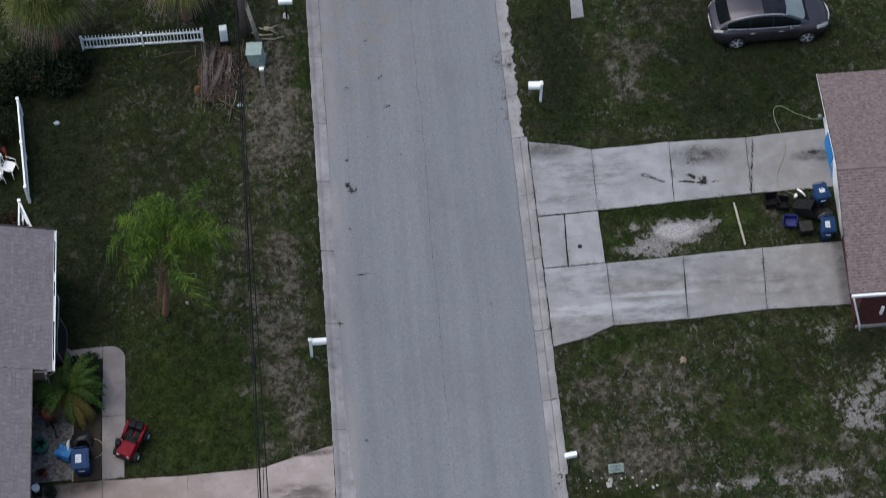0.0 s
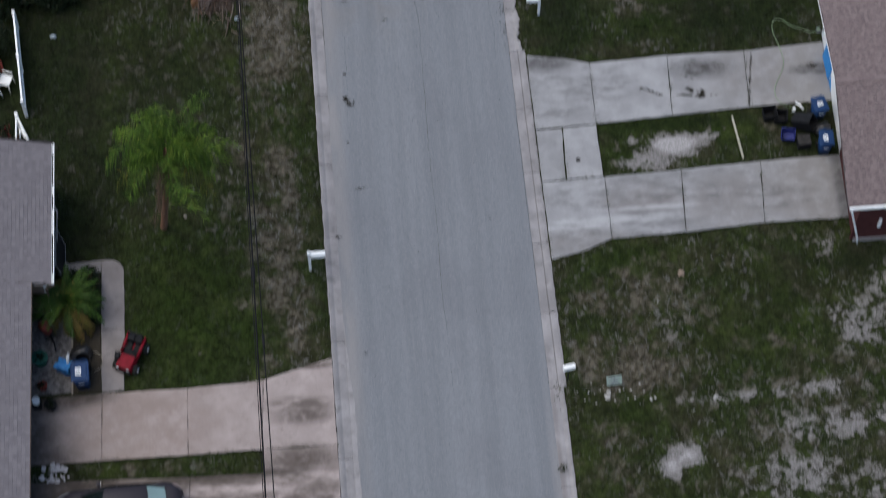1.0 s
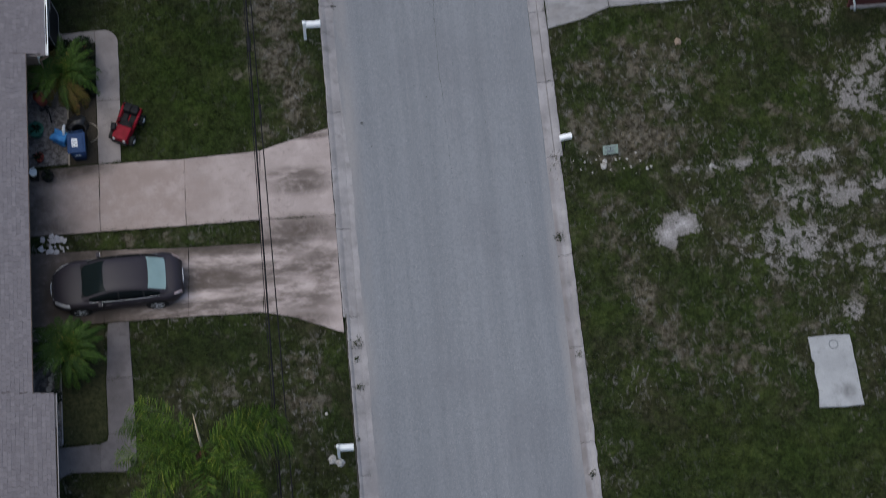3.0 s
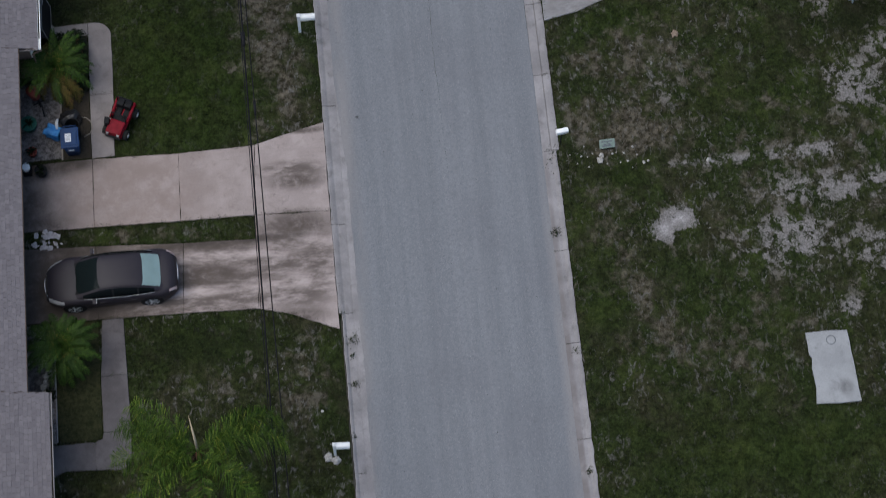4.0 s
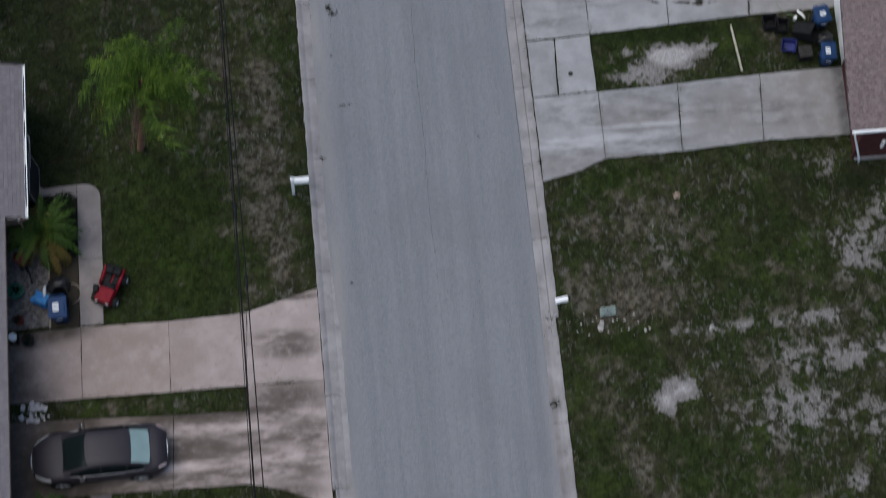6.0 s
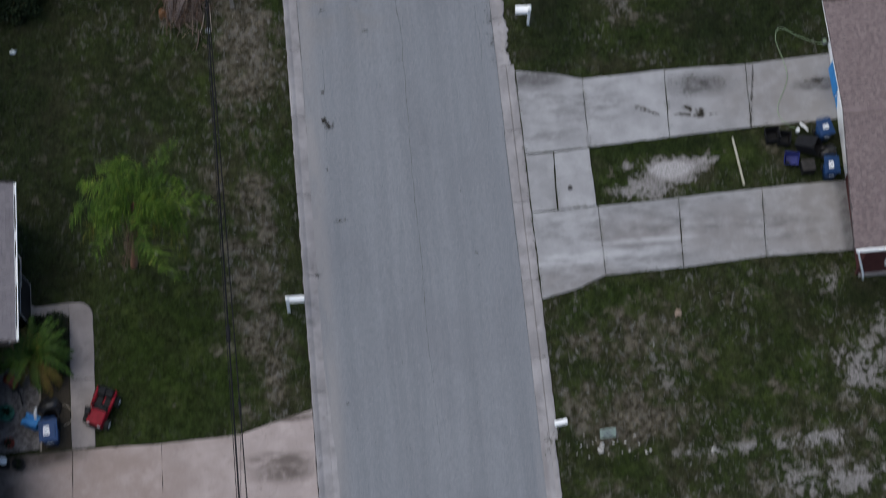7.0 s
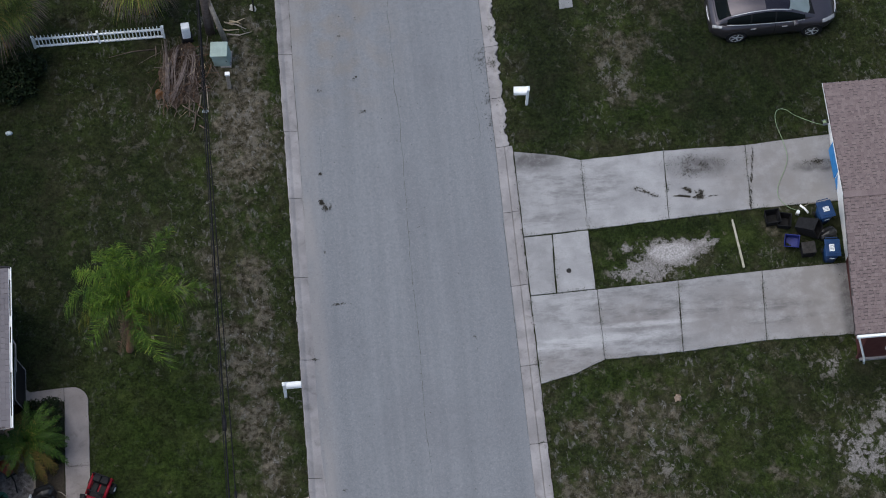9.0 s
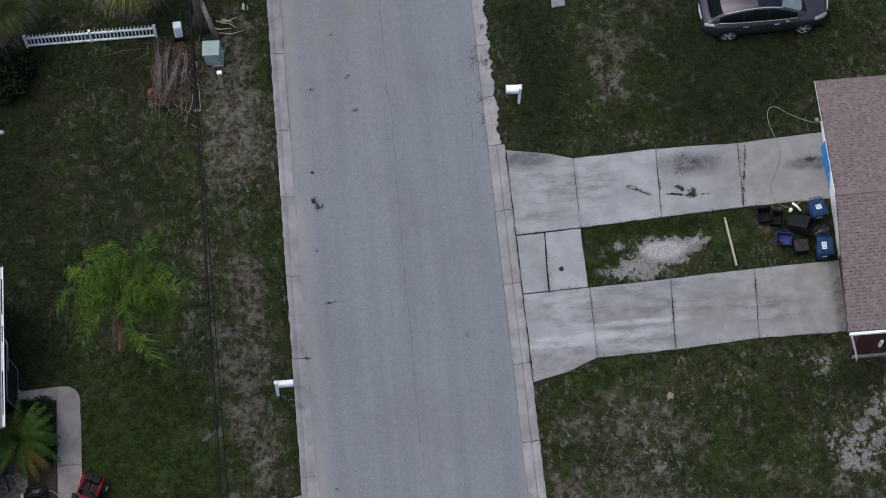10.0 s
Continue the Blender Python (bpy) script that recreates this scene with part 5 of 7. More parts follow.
        box(bm, xmir - 0.056, xmir - 0.05, ya + 0.02, yb - 0.02, S["belt_z"], S["belt_z"] + 0.09)
        part("mirror_glass", bm, M["chrome"], mir)
        for x in (S["wheels"][0] + 0.55, 0.30):
            bm = bmesh.new()
            box(bm, x - 0.10, x + 0.10, s * (W + 0.004) - 0.014, s * (W + 0.004) + 0.014, S["belt_z"] - 0.19, S["belt_z"] - 0.155, 0.006)
            part("door_handle", bm, M["chrome"] if S.get("rails") else paint, c)
        patch("headlight", lambda u, v: skin(lerp(L - 0.62, L - 0.10, u), lerp(2.25 + 0.5 * (1 - u), 3.9, v), s), M["lamp_clear"], 6, 4)
        patch("taillight", lambda u, v: skin(lerp(-L + 0.05, -L + S["tail_size"], u), lerp(2.5, 3.75 - 0.6 * u, v), s), M[S["tail"]], 5, 4)
        patch("door_seam", lambda u, v: skin(lerp(-0.04, -0.025, u), lerp(3.2, 6.4, v), s, 0.002), M["black"], 1, 8)
        for x in S["wheels"]:
            tyre = bmesh.new()
            yo, yi, R = s * (W + 0.02), s * (W - 0.21), S["tyre_r"]
            for a, b, ra, rb_ in ((yi, yo - s * 0.03, R, R), (yo - s * 0.03, yo, R, R - 0.035), (yo, yo - s * 0.01, R - 0.035, R - 0.10)):
                cyl(tyre, (0, a, 0), (0, b, 0), ra, rb_, 24, caps=False)
            cyl(tyre, (0, yi, 0), (0, yi + s * 0.01, 0), R - 0.02, R - 0.1, 24)
            w = part("wheel", tyre, M["tyre"], c)
            w.location = (x, 0, R)
            rim = bmesh.new()
            cyl(rim, (0, yo - s * 0.06, 0), (0, yo - s * 0.055, 0), R - 0.09, R - 0.09, 24)
            part("disc", rim, M["iron"], w)
            rim = bmesh.new()
            cyl(rim, (0, yo - s * 0.05, 0), (0, yo - s * 0.012, 0), 0.06, 0.05, 12)
            for k in range(5):
                q = Matrix.Rotation(k * 2 * math.pi / 5 + 0.3, 4, "Y")
                box(rim, -0.035, 0.035, min(yo - s * 0.045, yo - s * 0.015), max(yo - s * 0.045, yo - s * 0.015), 0.04, R - 0.08, 0.008, q)
            for k in range(20):
                q0, q1 = 2 * math.pi * k / 20, 2 * math.pi * (k + 1) / 20
                cyl(rim, ((R - 0.085) * math.cos(q0), yo - s * 0.02, (R - 0.085) * math.sin(q0)), ((R - 0.085) * math.cos(q1), yo - s * 0.02, (R - 0.085) * math.sin(q1)), 0.016, 0.016, 5)
            part("rim", rim, M["alloy"], w, "silver alloy rim")
            arch = bmesh.new()
            cyl(arch, (x, s * (W - 0.26), R + 0.02), (x, s * (W + 0.004), R + 0.02), R + 0.055, R + 0.055, 24)
            part("wheel_arch", arch, M["black"], c)
    # nose and tail trim following the body
    bm = bmesh.new()
    box(bm, L - 0.10, L - 0.005, -W * 0.40, W * 0.40, 0.42, 0.60, 0.02)
    part("grille", bm, M["iron"], c)
    bm = bmesh.new()
    tube(bm, [(lerp(L - 0.30, L + 0.03, 1 - abs(v) ** 2.2), v * W * 0.80, S["nose_z"]) for v in [-1 + k / 6 for k in range(13)]], S["nose_r"], 6)
    part("nose_trim", bm, M["chrome"], c, "bright strip across the nose")
    bm = bmesh.new()
    tube(bm, [(lerp(-L + 0.26, -L - 0.015, 1 - abs(v) ** 2.4), v * W * 0.86, 0.66) for v in [-1 + k / 6 for k in range(13)]], 0.028, 6)
    part("bumper", bm, M["chrome"], c, "bright strip along the rear bumper")
    # inside: seats, dash, shelf
    bm = bmesh.new()
    box(bm, wb_ - 0.40, wb_ - 0.05, -S["belt_w"] * 0.38, S["belt_w"] * 0.38, S["belt_z"] - 0.20, S["belt_z"] - 0.08, 0.03)
    part("dashboard", bm, M["interior"], c)
    for x in (wb_ - 1.10, wb_ - 1.95):
        for y in (-0.35, 0.35):
            bm = bmesh.new()
            box(bm, x - 0.12, x + 0.08, y - 0.22, y + 0.22, 0.5, S["belt_z"] + 0.14, 0.06)
            part("seat_back", bm, M["interior"], c)
    bm = bmesh.new()
    box(bm, rb + 0.10, rb + 0.62, -S["belt_w"] * 0.38, S["belt_w"] * 0.38, S["belt_z"] - 0.09, S["belt_z"] - 0.05, 0.01)
    part("parcel_shelf", bm, M["shelf"] if not S.get("sunroof") else M["interior"], c)
    return c


SUV = dict(length=4.62, width=1.86, belt_w=1.72, belt_z=1.05, rise=0.03, nose=1.0, tail_len=0.75, rail_a=1.12, nose_z=0.66, nose_r=0.030,
           top=[(-2.31, 0.84), (-2.15, 0.98), (-1.7, 1.05), (0.9, 1.05), (1.4, 1.01), (1.9, 0.92), (2.18, 0.80), (2.31, 0.62)],
           cabin=[(-2.16, 0.98), (-2.02, 1.22), (-1.75, 1.46), (-1.2, 1.61), (-0.5, 1.66), (0.1, 1.64), (0.5, 1.55), (0.9, 1.33), (1.25, 1.10), (1.45, 0.98)],
           rear_glass=(-2.04, -1.66), front_glass=(0.42, 1.16), windows=(-1.80, -0.95, -0.06, 1.05), sunroof=-0.42, wheels=(-1.38, 1.38), tyre_r=0.33, tail="lamp_clear", tail_size=0.36,
           front_mat="screen_glass", rear_mat="tint_glass", rails=True)
SEDAN = dict(length=4.36, width=1.70, belt_w=1.56, belt_z=0.90, rise=0.02, nose=0.95, tail_len=0.70, rail_a=1.08, nose_z=0.54, nose_r=0.026,
             top=[(-2.18, 0.70), (-2.05, 0.88), (-1.7, 0.95), (-1.2, 0.95), (0.8, 0.92), (1.3, 0.88), (1.8, 0.79), (2.06, 0.68), (2.18, 0.52)],
             cabin=[(-1.78, 0.90), (-1.55, 1.00), (-1.15, 1.22), (-0.7, 1.33), (-0.2, 1.37), (0.2, 1.35), (0.5, 1.26), (0.85, 1.06), (1.15, 0.89), (1.3, 0.80)],
             rear_glass=(-1.60, -1.04), front_glass=(0.30, 1.02), windows=(-1.42, -0.90, -0.08, 0.92), wheels=(-1.27, 1.27), tyre_r=0.32, tail="lamp_red", tail_size=0.30,
             front_mat="dim_glass", rear_mat="glass")
build_car("suv", pose(13.89, 12.66, 0.04, 0, 0, 1.2), "dark grey compact SUV parked on patchy grass", M["suv_paint"], SUV)
build_car("sedan", pose(-11.35, -9.22, 0.085, 0, 0, 181.0), "dark brown-grey sedan parked on a stained driveway", M["sedan_paint"], SEDAN)


# ---- street furniture ----
def mailbox(m, label, flip=1):
    """A white box on an arm carried by a post; the box points along +x."""
    t = thing("mailbox", m, label, "mailbox", "mailboxes along the street")
    bm = bmesh.new()
    box(bm, -0.05, 0.05, -0.05, 0.05, -0.1, 1.22, 0.006)
    part("post", bm, M["white"], t)
    bm = bmesh.new()
    box(bm, -0.065, 0.065, -0.065, 0.065, 1.22, 1.25, 0.01)
    v = [bm.verts.new(p) for p in ((-0.06, -0.06, 1.25), (0.06, -0.06, 1.25), (0.06, 0.06, 1.25), (-0.06, 0.06, 1.25), (0, 0, 1.31))]
    for i in range(4):
        bm.faces.new((v[i], v[(i + 1) % 4], v[4]))
    part("post_cap", bm, M["white"], t)
    bm = bmesh.new()
    box(bm, 0.05, 0.5, -0.04, 0.04, 0.9, 0.98, 0.006)
    part("arm", bm, M["white"], t)
    bm = bmesh.new()
    prof = [(-0.1, 0.0), (0.1, 0.0), (0.1, 0.12)] + [(0.1 * math.cos(radians(a)), 0.12 + 0.1 * math.sin(radians(a))) for a in range(15, 180, 15)] + [(-0.1, 0.12)]
    A = [bm.verts.new((0.06, y, 0.985 + z)) for y, z in prof]
    B = [bm.verts.new((0.56, y, 0.985 + z)) for y, z in prof]
    for i in range(len(A)):
        j = (i + 1) % len(A)
        bm.faces.new((A[i], A[j], B[j], B[i]))
    bm.faces.new(A[::-1])
    bm.faces.new(B)
    bmesh.ops.recalc_face_normals(bm, faces=bm.faces[:])
    b = part("box", bm, M["white"], t)
    bm = bmesh.new()
    box(bm, 0.563, 0.575, -0.09, 0.09, 0.99, 1.16, 0.004)
    part("door", bm, M["paper"], b)
    bm = bmesh.new()
    box(bm, 0.2, 0.36, flip * 0.1 - 0.004, flip * 0.1 + 0.004, 1.05, 1.08)
    part("number_bar", bm, M["greybar"], b, "dark number strip")
    return t


mailbox(pose(-4.50, -0.36, 0.03), "white mailbox on a white post beside the kerb")
mailbox(pose(-4.44, -15.70, 0.03, 0, 0, -2) @ Matrix.Diagonal((0.88, 1, 1, 1)), "white mailbox with stones round its post")
mailbox(pose(4.74, 9.88, 0.03, 0, 0, 176) @ Matrix.Diagonal((0.88, 1.4, 0.95, 1)), "white mailbox with dark numbers on patchy turf", -1)


def dark_mailbox(m, label):
    t = thing("mailbox", m, label, "mailbox", "mailboxes along the street")
    bm = bmesh.new()
    cyl(bm, (0, 0, -0.1), (0, 0, 1.0), 0.03, 0.03, 8)
    part("post", bm, M["black"], t)
    bm = bmesh.new()
    box(bm, -0.28, 0.28, -0.09, 0.09, 1.0, 1.2, 0.05)
    b = part("box", bm, M["white"], t)
    bm = bmesh.new()
    box(bm, 0.275, 0.30, -0.085, 0.085, 1.02, 1.17, 0.01)
    part("door", bm, M["black"], b, "dark back plate")
    return t


dark_mailbox(pose(4.1, -5.42, 0.03, 0, 0, 8) @ Matrix.Diagonal((0.78, 0.95, 1, 1)), "white mailbox on a dark metal post by the kerb")
dark_mailbox(pose(-4.72, 14.49, 0.03, 0, 0, 0), "white mailbox above a pale block on dry turf")


def rock(name, x, y, size, mat, seed, label, z=0.03, flat=0.6, category="stone", group=""):
    r = random.Random(seed)
    bm = bmesh.new()
    bmesh.ops.create_icosphere(bm, subdivisions=2, radius=size)
    off = Vector((seed * 3.1, seed * 1.7, 0))
    sx, sy = r.uniform(0.8, 1.3), r.uniform(0.7, 1.1)
    for v in bm.verts:
        k = 1 + 0.6 * noise.noise(v.co / size * 1.5 + off) + 0.3 * noise.noise(v.co / size * 4 + off)
        v.co = Vector((v.co.x * sx * k, v.co.y * sy * k, max(-size * 0.3, v.co.z * flat * k)))
    ob = link(name, bm, M[mat])
    ob.matrix_world = pose(x, y, z + size * 0.25, 0, 0, r.uniform(0, 360))
    return tagged(ob, label, category, group)


for k, (x, y, s) in enumerate([(5.48, -5.97, 0.11), (5.4, -6.15, 0.14), (5.18, -5.88, 0.06), (5.86, -5.94, 0.07), (6.58, -5.74, 0.07), (6.9, -6.35, 0.1), (7.05, -6.3, 0.09), (5.3, -5.75, 0.05), (5.55, -5.7, 0.04), (6.0, -5.9, 0.05), (6.25, -5.95, 0.06), (4.4, -5.85, 0.04), (5.0, -6.35, 0.06), (6.5, -6.5, 0.05),
                               (4.77, -5.95, 0.06), (4.62, -6.2, 0.05), (6.35, -6.25, 0.07), (6.1, -6.3, 0.06), (5.0, -6.0, 0.05), (6.7, -6.05, 0.06), (5.65, -6.3, 0.05), (4.9, -5.6, 0.05)]):
    rock("stone", x, y, s * 0.8 if k < 2 else s * 0.6, "rock", 60 + k, "pale broken stone lying in thin turf", group="stones near the yard sign")
rock("stone", 9.13, -6.45, 0.085, "rock", 81, "pale round stone alone in the grass")
rock("stone", 8.60, -1.58, 0.15, "rock_orange", 82, "tan rock lying in the grass")
rock("stone", -4.66, -15.78, 0.13, "rock", 83, "pale grey stone at a mailbox post", flat=0.8)
rock("stone", -4.42, -15.90, 0.12, "rock", 84, "grey stone leaning at a mailbox post", flat=0.8)
rock("stone", -4.75, -14.2, 0.05, "rock", 85, "small tan stone in the verge")
rock("stone", -4.76, 14.6, 0.14, "rock", 86, "pale concrete block on the verge", flat=0.7)
rock("stone", -8.86, 2.12, 0.075, "wood", 87, "small grey-brown stone near the palm trunk")
M["plaster"] = plain("broken_white_plaster", (0.32, 0.30, 0.305), (0.55, 0.52, 0.525), 9, 0.95, bump=0.5)
for k in range(34):
    a = random.Random(190 + k)
    rock("stone", -13.85 + a.uniform(-0.1, 0.85), -7.42 + a.uniform(-0.34, 0.28), a.uniform(0.035, 0.10), "plaster", 90 + k, "broken white plaster piece beside the garage", 0.09, 0.35, group="white rubble by the garage")
for k in range(16):
    a = random.Random(120 + k)
    rock("stone", -13.75 + a.uniform(-0.12, 0.15), -10.7 - 0.17 * k, a.uniform(0.06, 0.12), "rock", 120 + k, "white edging stone along the planted bed", 0.05, group="white bed edging")


def yard_sign():
    t = thing("yard_sign", pose(5.68, -5.66, 0.03, 0, 0, 3) @ Matrix.Diagonal((0.92, 1, 0.82, 1)), "small faded green sign on a dark stake", "sign")
    bm = bmesh.new()
    cyl(bm, (0, -0.12, -0.1), (0, 0.02, 0.45), 0.014, 0.014, 6)
    part("stake", bm, M["black"], t)
    bm = bmesh.new()
    q = pose(0, 0.0, 0.36, 52, 0, 0)
    box(bm, -0.29, 0.29, -0.18, 0.18, 0, 0.018, 0.004, q)
    p = part("panel", bm, M["sign_green"], t, "pale framed panel")
    bm = bmesh.new()
    box(bm, -0.26, 0.26, -0.15, 0.15, 0.019, 0.023, 0, q)
    part("face", bm, M["sign_green"], p)
    bm = bmesh.new()
    for y, w in ((-0.09, 0.2), (-0.02, 0.14), (0.1, 0.22)):
        box(bm, -w, w * 0.9, y - 0.025, y + 0.025, 0.024, 0.027, 0, q)
    part("lettering", bm, M["greybar"], p, "unreadable grey lettering")


yard_sign()


def manhole():
    bm = bmesh.new()
    cyl(bm, (0, 0, -0.02), (0, 0, 0.008), 0.09, 0.085, 20)
    cyl(bm, (0, 0, 0.008), (0, 0, 0.014), 0.05, 0.045, 14)
    ob = link("pipe_cap", bm, M["iron"])
    ob.matrix_world = pose(5.49, 3.32, 0.091)
    tagged(ob, "small dark iron cap set in a pad", "cap")


manhole()
bm = bmesh.new()
slab_mesh(bm, [(6.35, 13.6), (6.85, 13.65), (6.86, 14.6), (6.4, 14.6)], 0, 0.07, 0.012, 0.01, random.Random(3))
tagged(link("stepping_slab", bm, M["walk_slab"]), "grey concrete slab lying in the lawn", "slab")


M["post_wood"] = plain("mossy_pale_timber", (0.27, 0.26, 0.19), (0.40, 0.38, 0.31), 5, 0.9, bump=0.3)


def lying_post():
    t = thing("timber_post", pose(11.46, 3.75, 0.06, 0, 0, 94.5), "pale weathered timber post lying on grass", "timber")
    bm = bmesh.new()
    box(bm, -0.85, 0.85, -0.036, 0.036, 0.0, 0.07, 0.01)
    part("beam", bm, M["post_wood"], t)
    bm = bmesh.new()
    box(bm, 0.84, 0.98, -0.03, 0.03, 0.02, 0.07, 0.01)
    part("tip", bm, M["post_wood"], t)


lying_post()


# ---- power line ----
def utility_pole():
    t = thing("utility_pole", pose(-6.36, 13.75, 0.0), "tall brown wooden pole carrying cables", "pole")
    bm = bmesh.new()
    tube(bm, [(0, 0, -0.1), (0, 0, 3), (0.0, 0.0, 9.6)], [0.16, 0.145, 0.11], 14)
    part("shaft", bm, M["pole_wood"], t)
    bm = bmesh.new()
    box(bm, -0.8, 0.8, -0.06, 0.06, 8.9, 9.02, 0.01)
    part("crossarm", bm, M["pole_wood"], t)
    for x in (-0.6, 0.0, 0.6):
        bm = bmesh.new()
        cyl(bm, (x, 0, 9.02), (x, 0, 9.2), 0.05, 0.04, 10)
        part("insulator", bm, M["paper"], t)
    bm = bmesh.new()
    tube(bm, [(0.17, -0.1, 0.05), (0.19, -0.08, 2.0), (0.17, -0.06, 6.8)], 0.03, 6)
    part("conduit", bm, M["pole_wood"], t)
    # a bracing board at the foot
    bm = bmesh.new()
    tube(bm, [(0.55, -0.45, 0.0), (0.12, 0.05, 2.4)], [0.11, 0.08], 6)
    part("brace", bm, M["wood"], t, "pale weathered bracing timber")


utility_pole()


def cable(name, label, pts, r, sag, rings=()):
    t = thing(name, pose(*pts[0]), label, "cable", "overhead cables")
    o = Vector(pts[0])
    bm = bmesh.new()
    a, b = Vector(pts[0]), Vector(pts[-1])
    line = []
    for k in range(41):
        u = k / 40
        p = a.lerp(b, u)
        p.z -= sag * 4 * u * (1 - u)
        line.append(p - o)
    tube(bm, line, r, 6)
    part("wire", bm, M["cable"], t)
    for u in rings:
        k = int(u * 40)
        bm = bmesh.new()
        d = (line[k + 1] - line[k]).normalized()
        cyl(bm, line[k] - d * 0.25, line[k] + d * 0.25, r * 2.6, r * 2.0, 8)
        part("splice", bm, M["black"], t)
    return t


cable("overhead_cable", "thick black cable hanging over the verge", [(-6.42, 13.7, 4.7), (-6.16, -36.0, 4.6)], 0.027, 0.8, (0.335,))
cable("overhead_cable", "thin black cable beside a thicker one", [(-6.42, 13.7, 4.6), (-5.60, -36.0, 4.7)], 0.018, 0.75, (0.375,))
cable("overhead_cable", "thin slack black cable over the lawn", [(-6.48, 13.7, 4.6), (-6.24, -36.0, 4.6)], 0.012, 0.7)


def transformer():
    t = thing("transformer_box", pose(-5.94, 12.60, 0.03, 0, -6, -6) @ Matrix.Diagonal((0.86, 0.92, 0.82, 1)), "pale green steel utility cabinet on the verge", "utility box")
    bm = bmesh.new()
    box(bm, -0.33, 0.33, -0.32, 0.30, 0.0, 0.92, 0.02)
    part("body", bm, M["green_box"], t)
    bm = bmesh.new()
    box(bm, -0.36, 0.36, -0.30, 0.34, 0.92, 1.0, 0.02, pose(0, 0, 0, 3, 0, 0))
    part("lid", bm, M["green_box"], t)
    bm = bmesh.new()
    box(bm, -0.31, 0.31, -0.325, -0.321, 0.08, 0.85)
    part("door", bm, M["green_box"], t)
    bm = bmesh.new()
    box(bm, 0.22, 0.26, -0.34, -0.325, 0.42, 0.52, 0.005)
    part("latch", bm, M["iron"], t)
    bm = bmesh.new()
    box(bm, -0.37, 0.37, -0.36, 0.36, -0.09, 0.0)
    part("base", bm, M["kerb"], t)


transformer()


def marker_post():
    t = thing("marker_post", pose(-5.76, 11.42, 0.03), "short weathered post with a white cap", "post")
    bm = bmesh.new()
    box(bm, -0.07, 0.07, -0.05, 0.05, -0.1, 1.0, 0.01)
    part("post", bm, M["wood"], t)
    bm = bmesh.new()
    box(bm, -0.09, 0.09, -0.07, 0.07, 1.0, 1.12, 0.03)
    part("cap", bm, M["white"], t)


marker_post()


def pedestal():
    t = thing("white_pedestal", pose(-7.17, 13.52, 0.03, 0, 0, 4), "white metal pedestal with dark base near a pole", "pedestal")
    bm = bmesh.new()
    box(bm, -0.2, 0.2, -0.16, 0.16, 0, 0.25, 0.02)
    part("base", bm, M["black"], t)
    bm = bmesh.new()
    box(bm, -0.15, 0.15, -0.12, 0.14, 0.25, 1.0, 0.04)
    b = part("body", bm, M["white"], t)
    bm = bmesh.new()
    box(bm, -0.10, 0.10, -0.127, -0.12, 0.35, 0.9, 0.003)
    part("panel", bm, M["paper"], b)
    rock("stone", -7.12, 13.15, 0.07, "rock", 140, "small white stone near a pedestal")


pedestal()


# ---- fences ----
def picket_fence():
    t = thing("picket_fence", pose(-12.63, 13.62, 0.03, 0, 0, 0.3), "white picket fence with two panels", "fence")
    L, H = 4.64, 0.86
    for x in (0.0, L / 2, L):
        bm = bmesh.new()
        box(bm, x - 0.035, x + 0.035, -0.035, 0.035, -0.05, H - 0.03, 0.01)
        box(bm, x - 0.045, x + 0.045, -0.045, 0.045, H - 0.03, H, 0.008)
        part("post", bm, M["white"], t)
    for z in (0.10, 0.62):
        for a in (0, 1):
            bm = bmesh.new()
            box(bm, a * L / 2 + 0.035, (a + 1) * L / 2 - 0.035, -0.03, 0.03, z, z + 0.075, 0.006)
            part("rail", bm, M["white"], t)
    me = None
    n = 36
    for k in range(n):
        x = (k + 0.5) * L / n
        if abs(x - L / 2) < 0.08:
            continue
        if me is None:
            bm = bmesh.new()
            box(bm, -0.019, 0.019, -0.010, 0.010, 0.1, H - 0.02, 0.003)
            v = [bm.verts.new(p) for p in ((-0.019, -0.010, H - 0.02), (0.019, -0.010, H - 0.02), (0.019, 0.010, H - 0.02), (-0.019, 0.010, H - 0.02), (0, -0.010, H + 0.05), (0, 0.010, H + 0.05))]
            for f in ((0, 1, 4), (2, 3, 5), (1, 2, 5, 4), (3, 0, 4, 5)):
                bm.faces.new([v[i] for i in f])
            o = part("picket", bm, M["white"], t)
            me = o.data
        else:
            o = new("picket", me)
            o.parent = t
        o.location.x = x


picket_fence()


def panel_fence(name, label, a, b, H, gap):
    d = Vector(b) - Vector(a)
    t = thing(name, pose(a[0], a[1], 0.03, 0, 0, math.degrees(math.atan2(d.y, d.x))), label, "fence")
    L = d.length
    for x in (0, L / 2, L):
        bm = bmesh.new()
        box(bm, x - 0.06, x + 0.06, -0.06, 0.06, -0.05, H + 0.06, 0.012)
        part("post", bm, M["white"], t)
    for z in (0.12, H - 0.12):
        bm = bmesh.new()
        box(bm, 0.06, L - 0.06, -0.035, 0.035, z, z + 0.12, 0.008)
        part("rail", bm, M["white"], t)
    n = int(L / gap)
    me = None
    for k in range(n):
        if me is None:
            bm = bmesh.new()
            box(bm, -gap * 0.46, gap * 0.46, -0.012, 0.012, 0.14, H - 0.02, 0.003)
            o = part("board", bm, M["white"], t)
            me = o.data
        else:
            o = new("board", me)
            o.parent = t
        o.location.x = (k + 0.5) * L / n


panel_fence("panel_fence", "white vinyl panel fence along the yard", (-14.93, 10.78, 0), (-14.57, 6.85, 0), 1.05, 0.15)


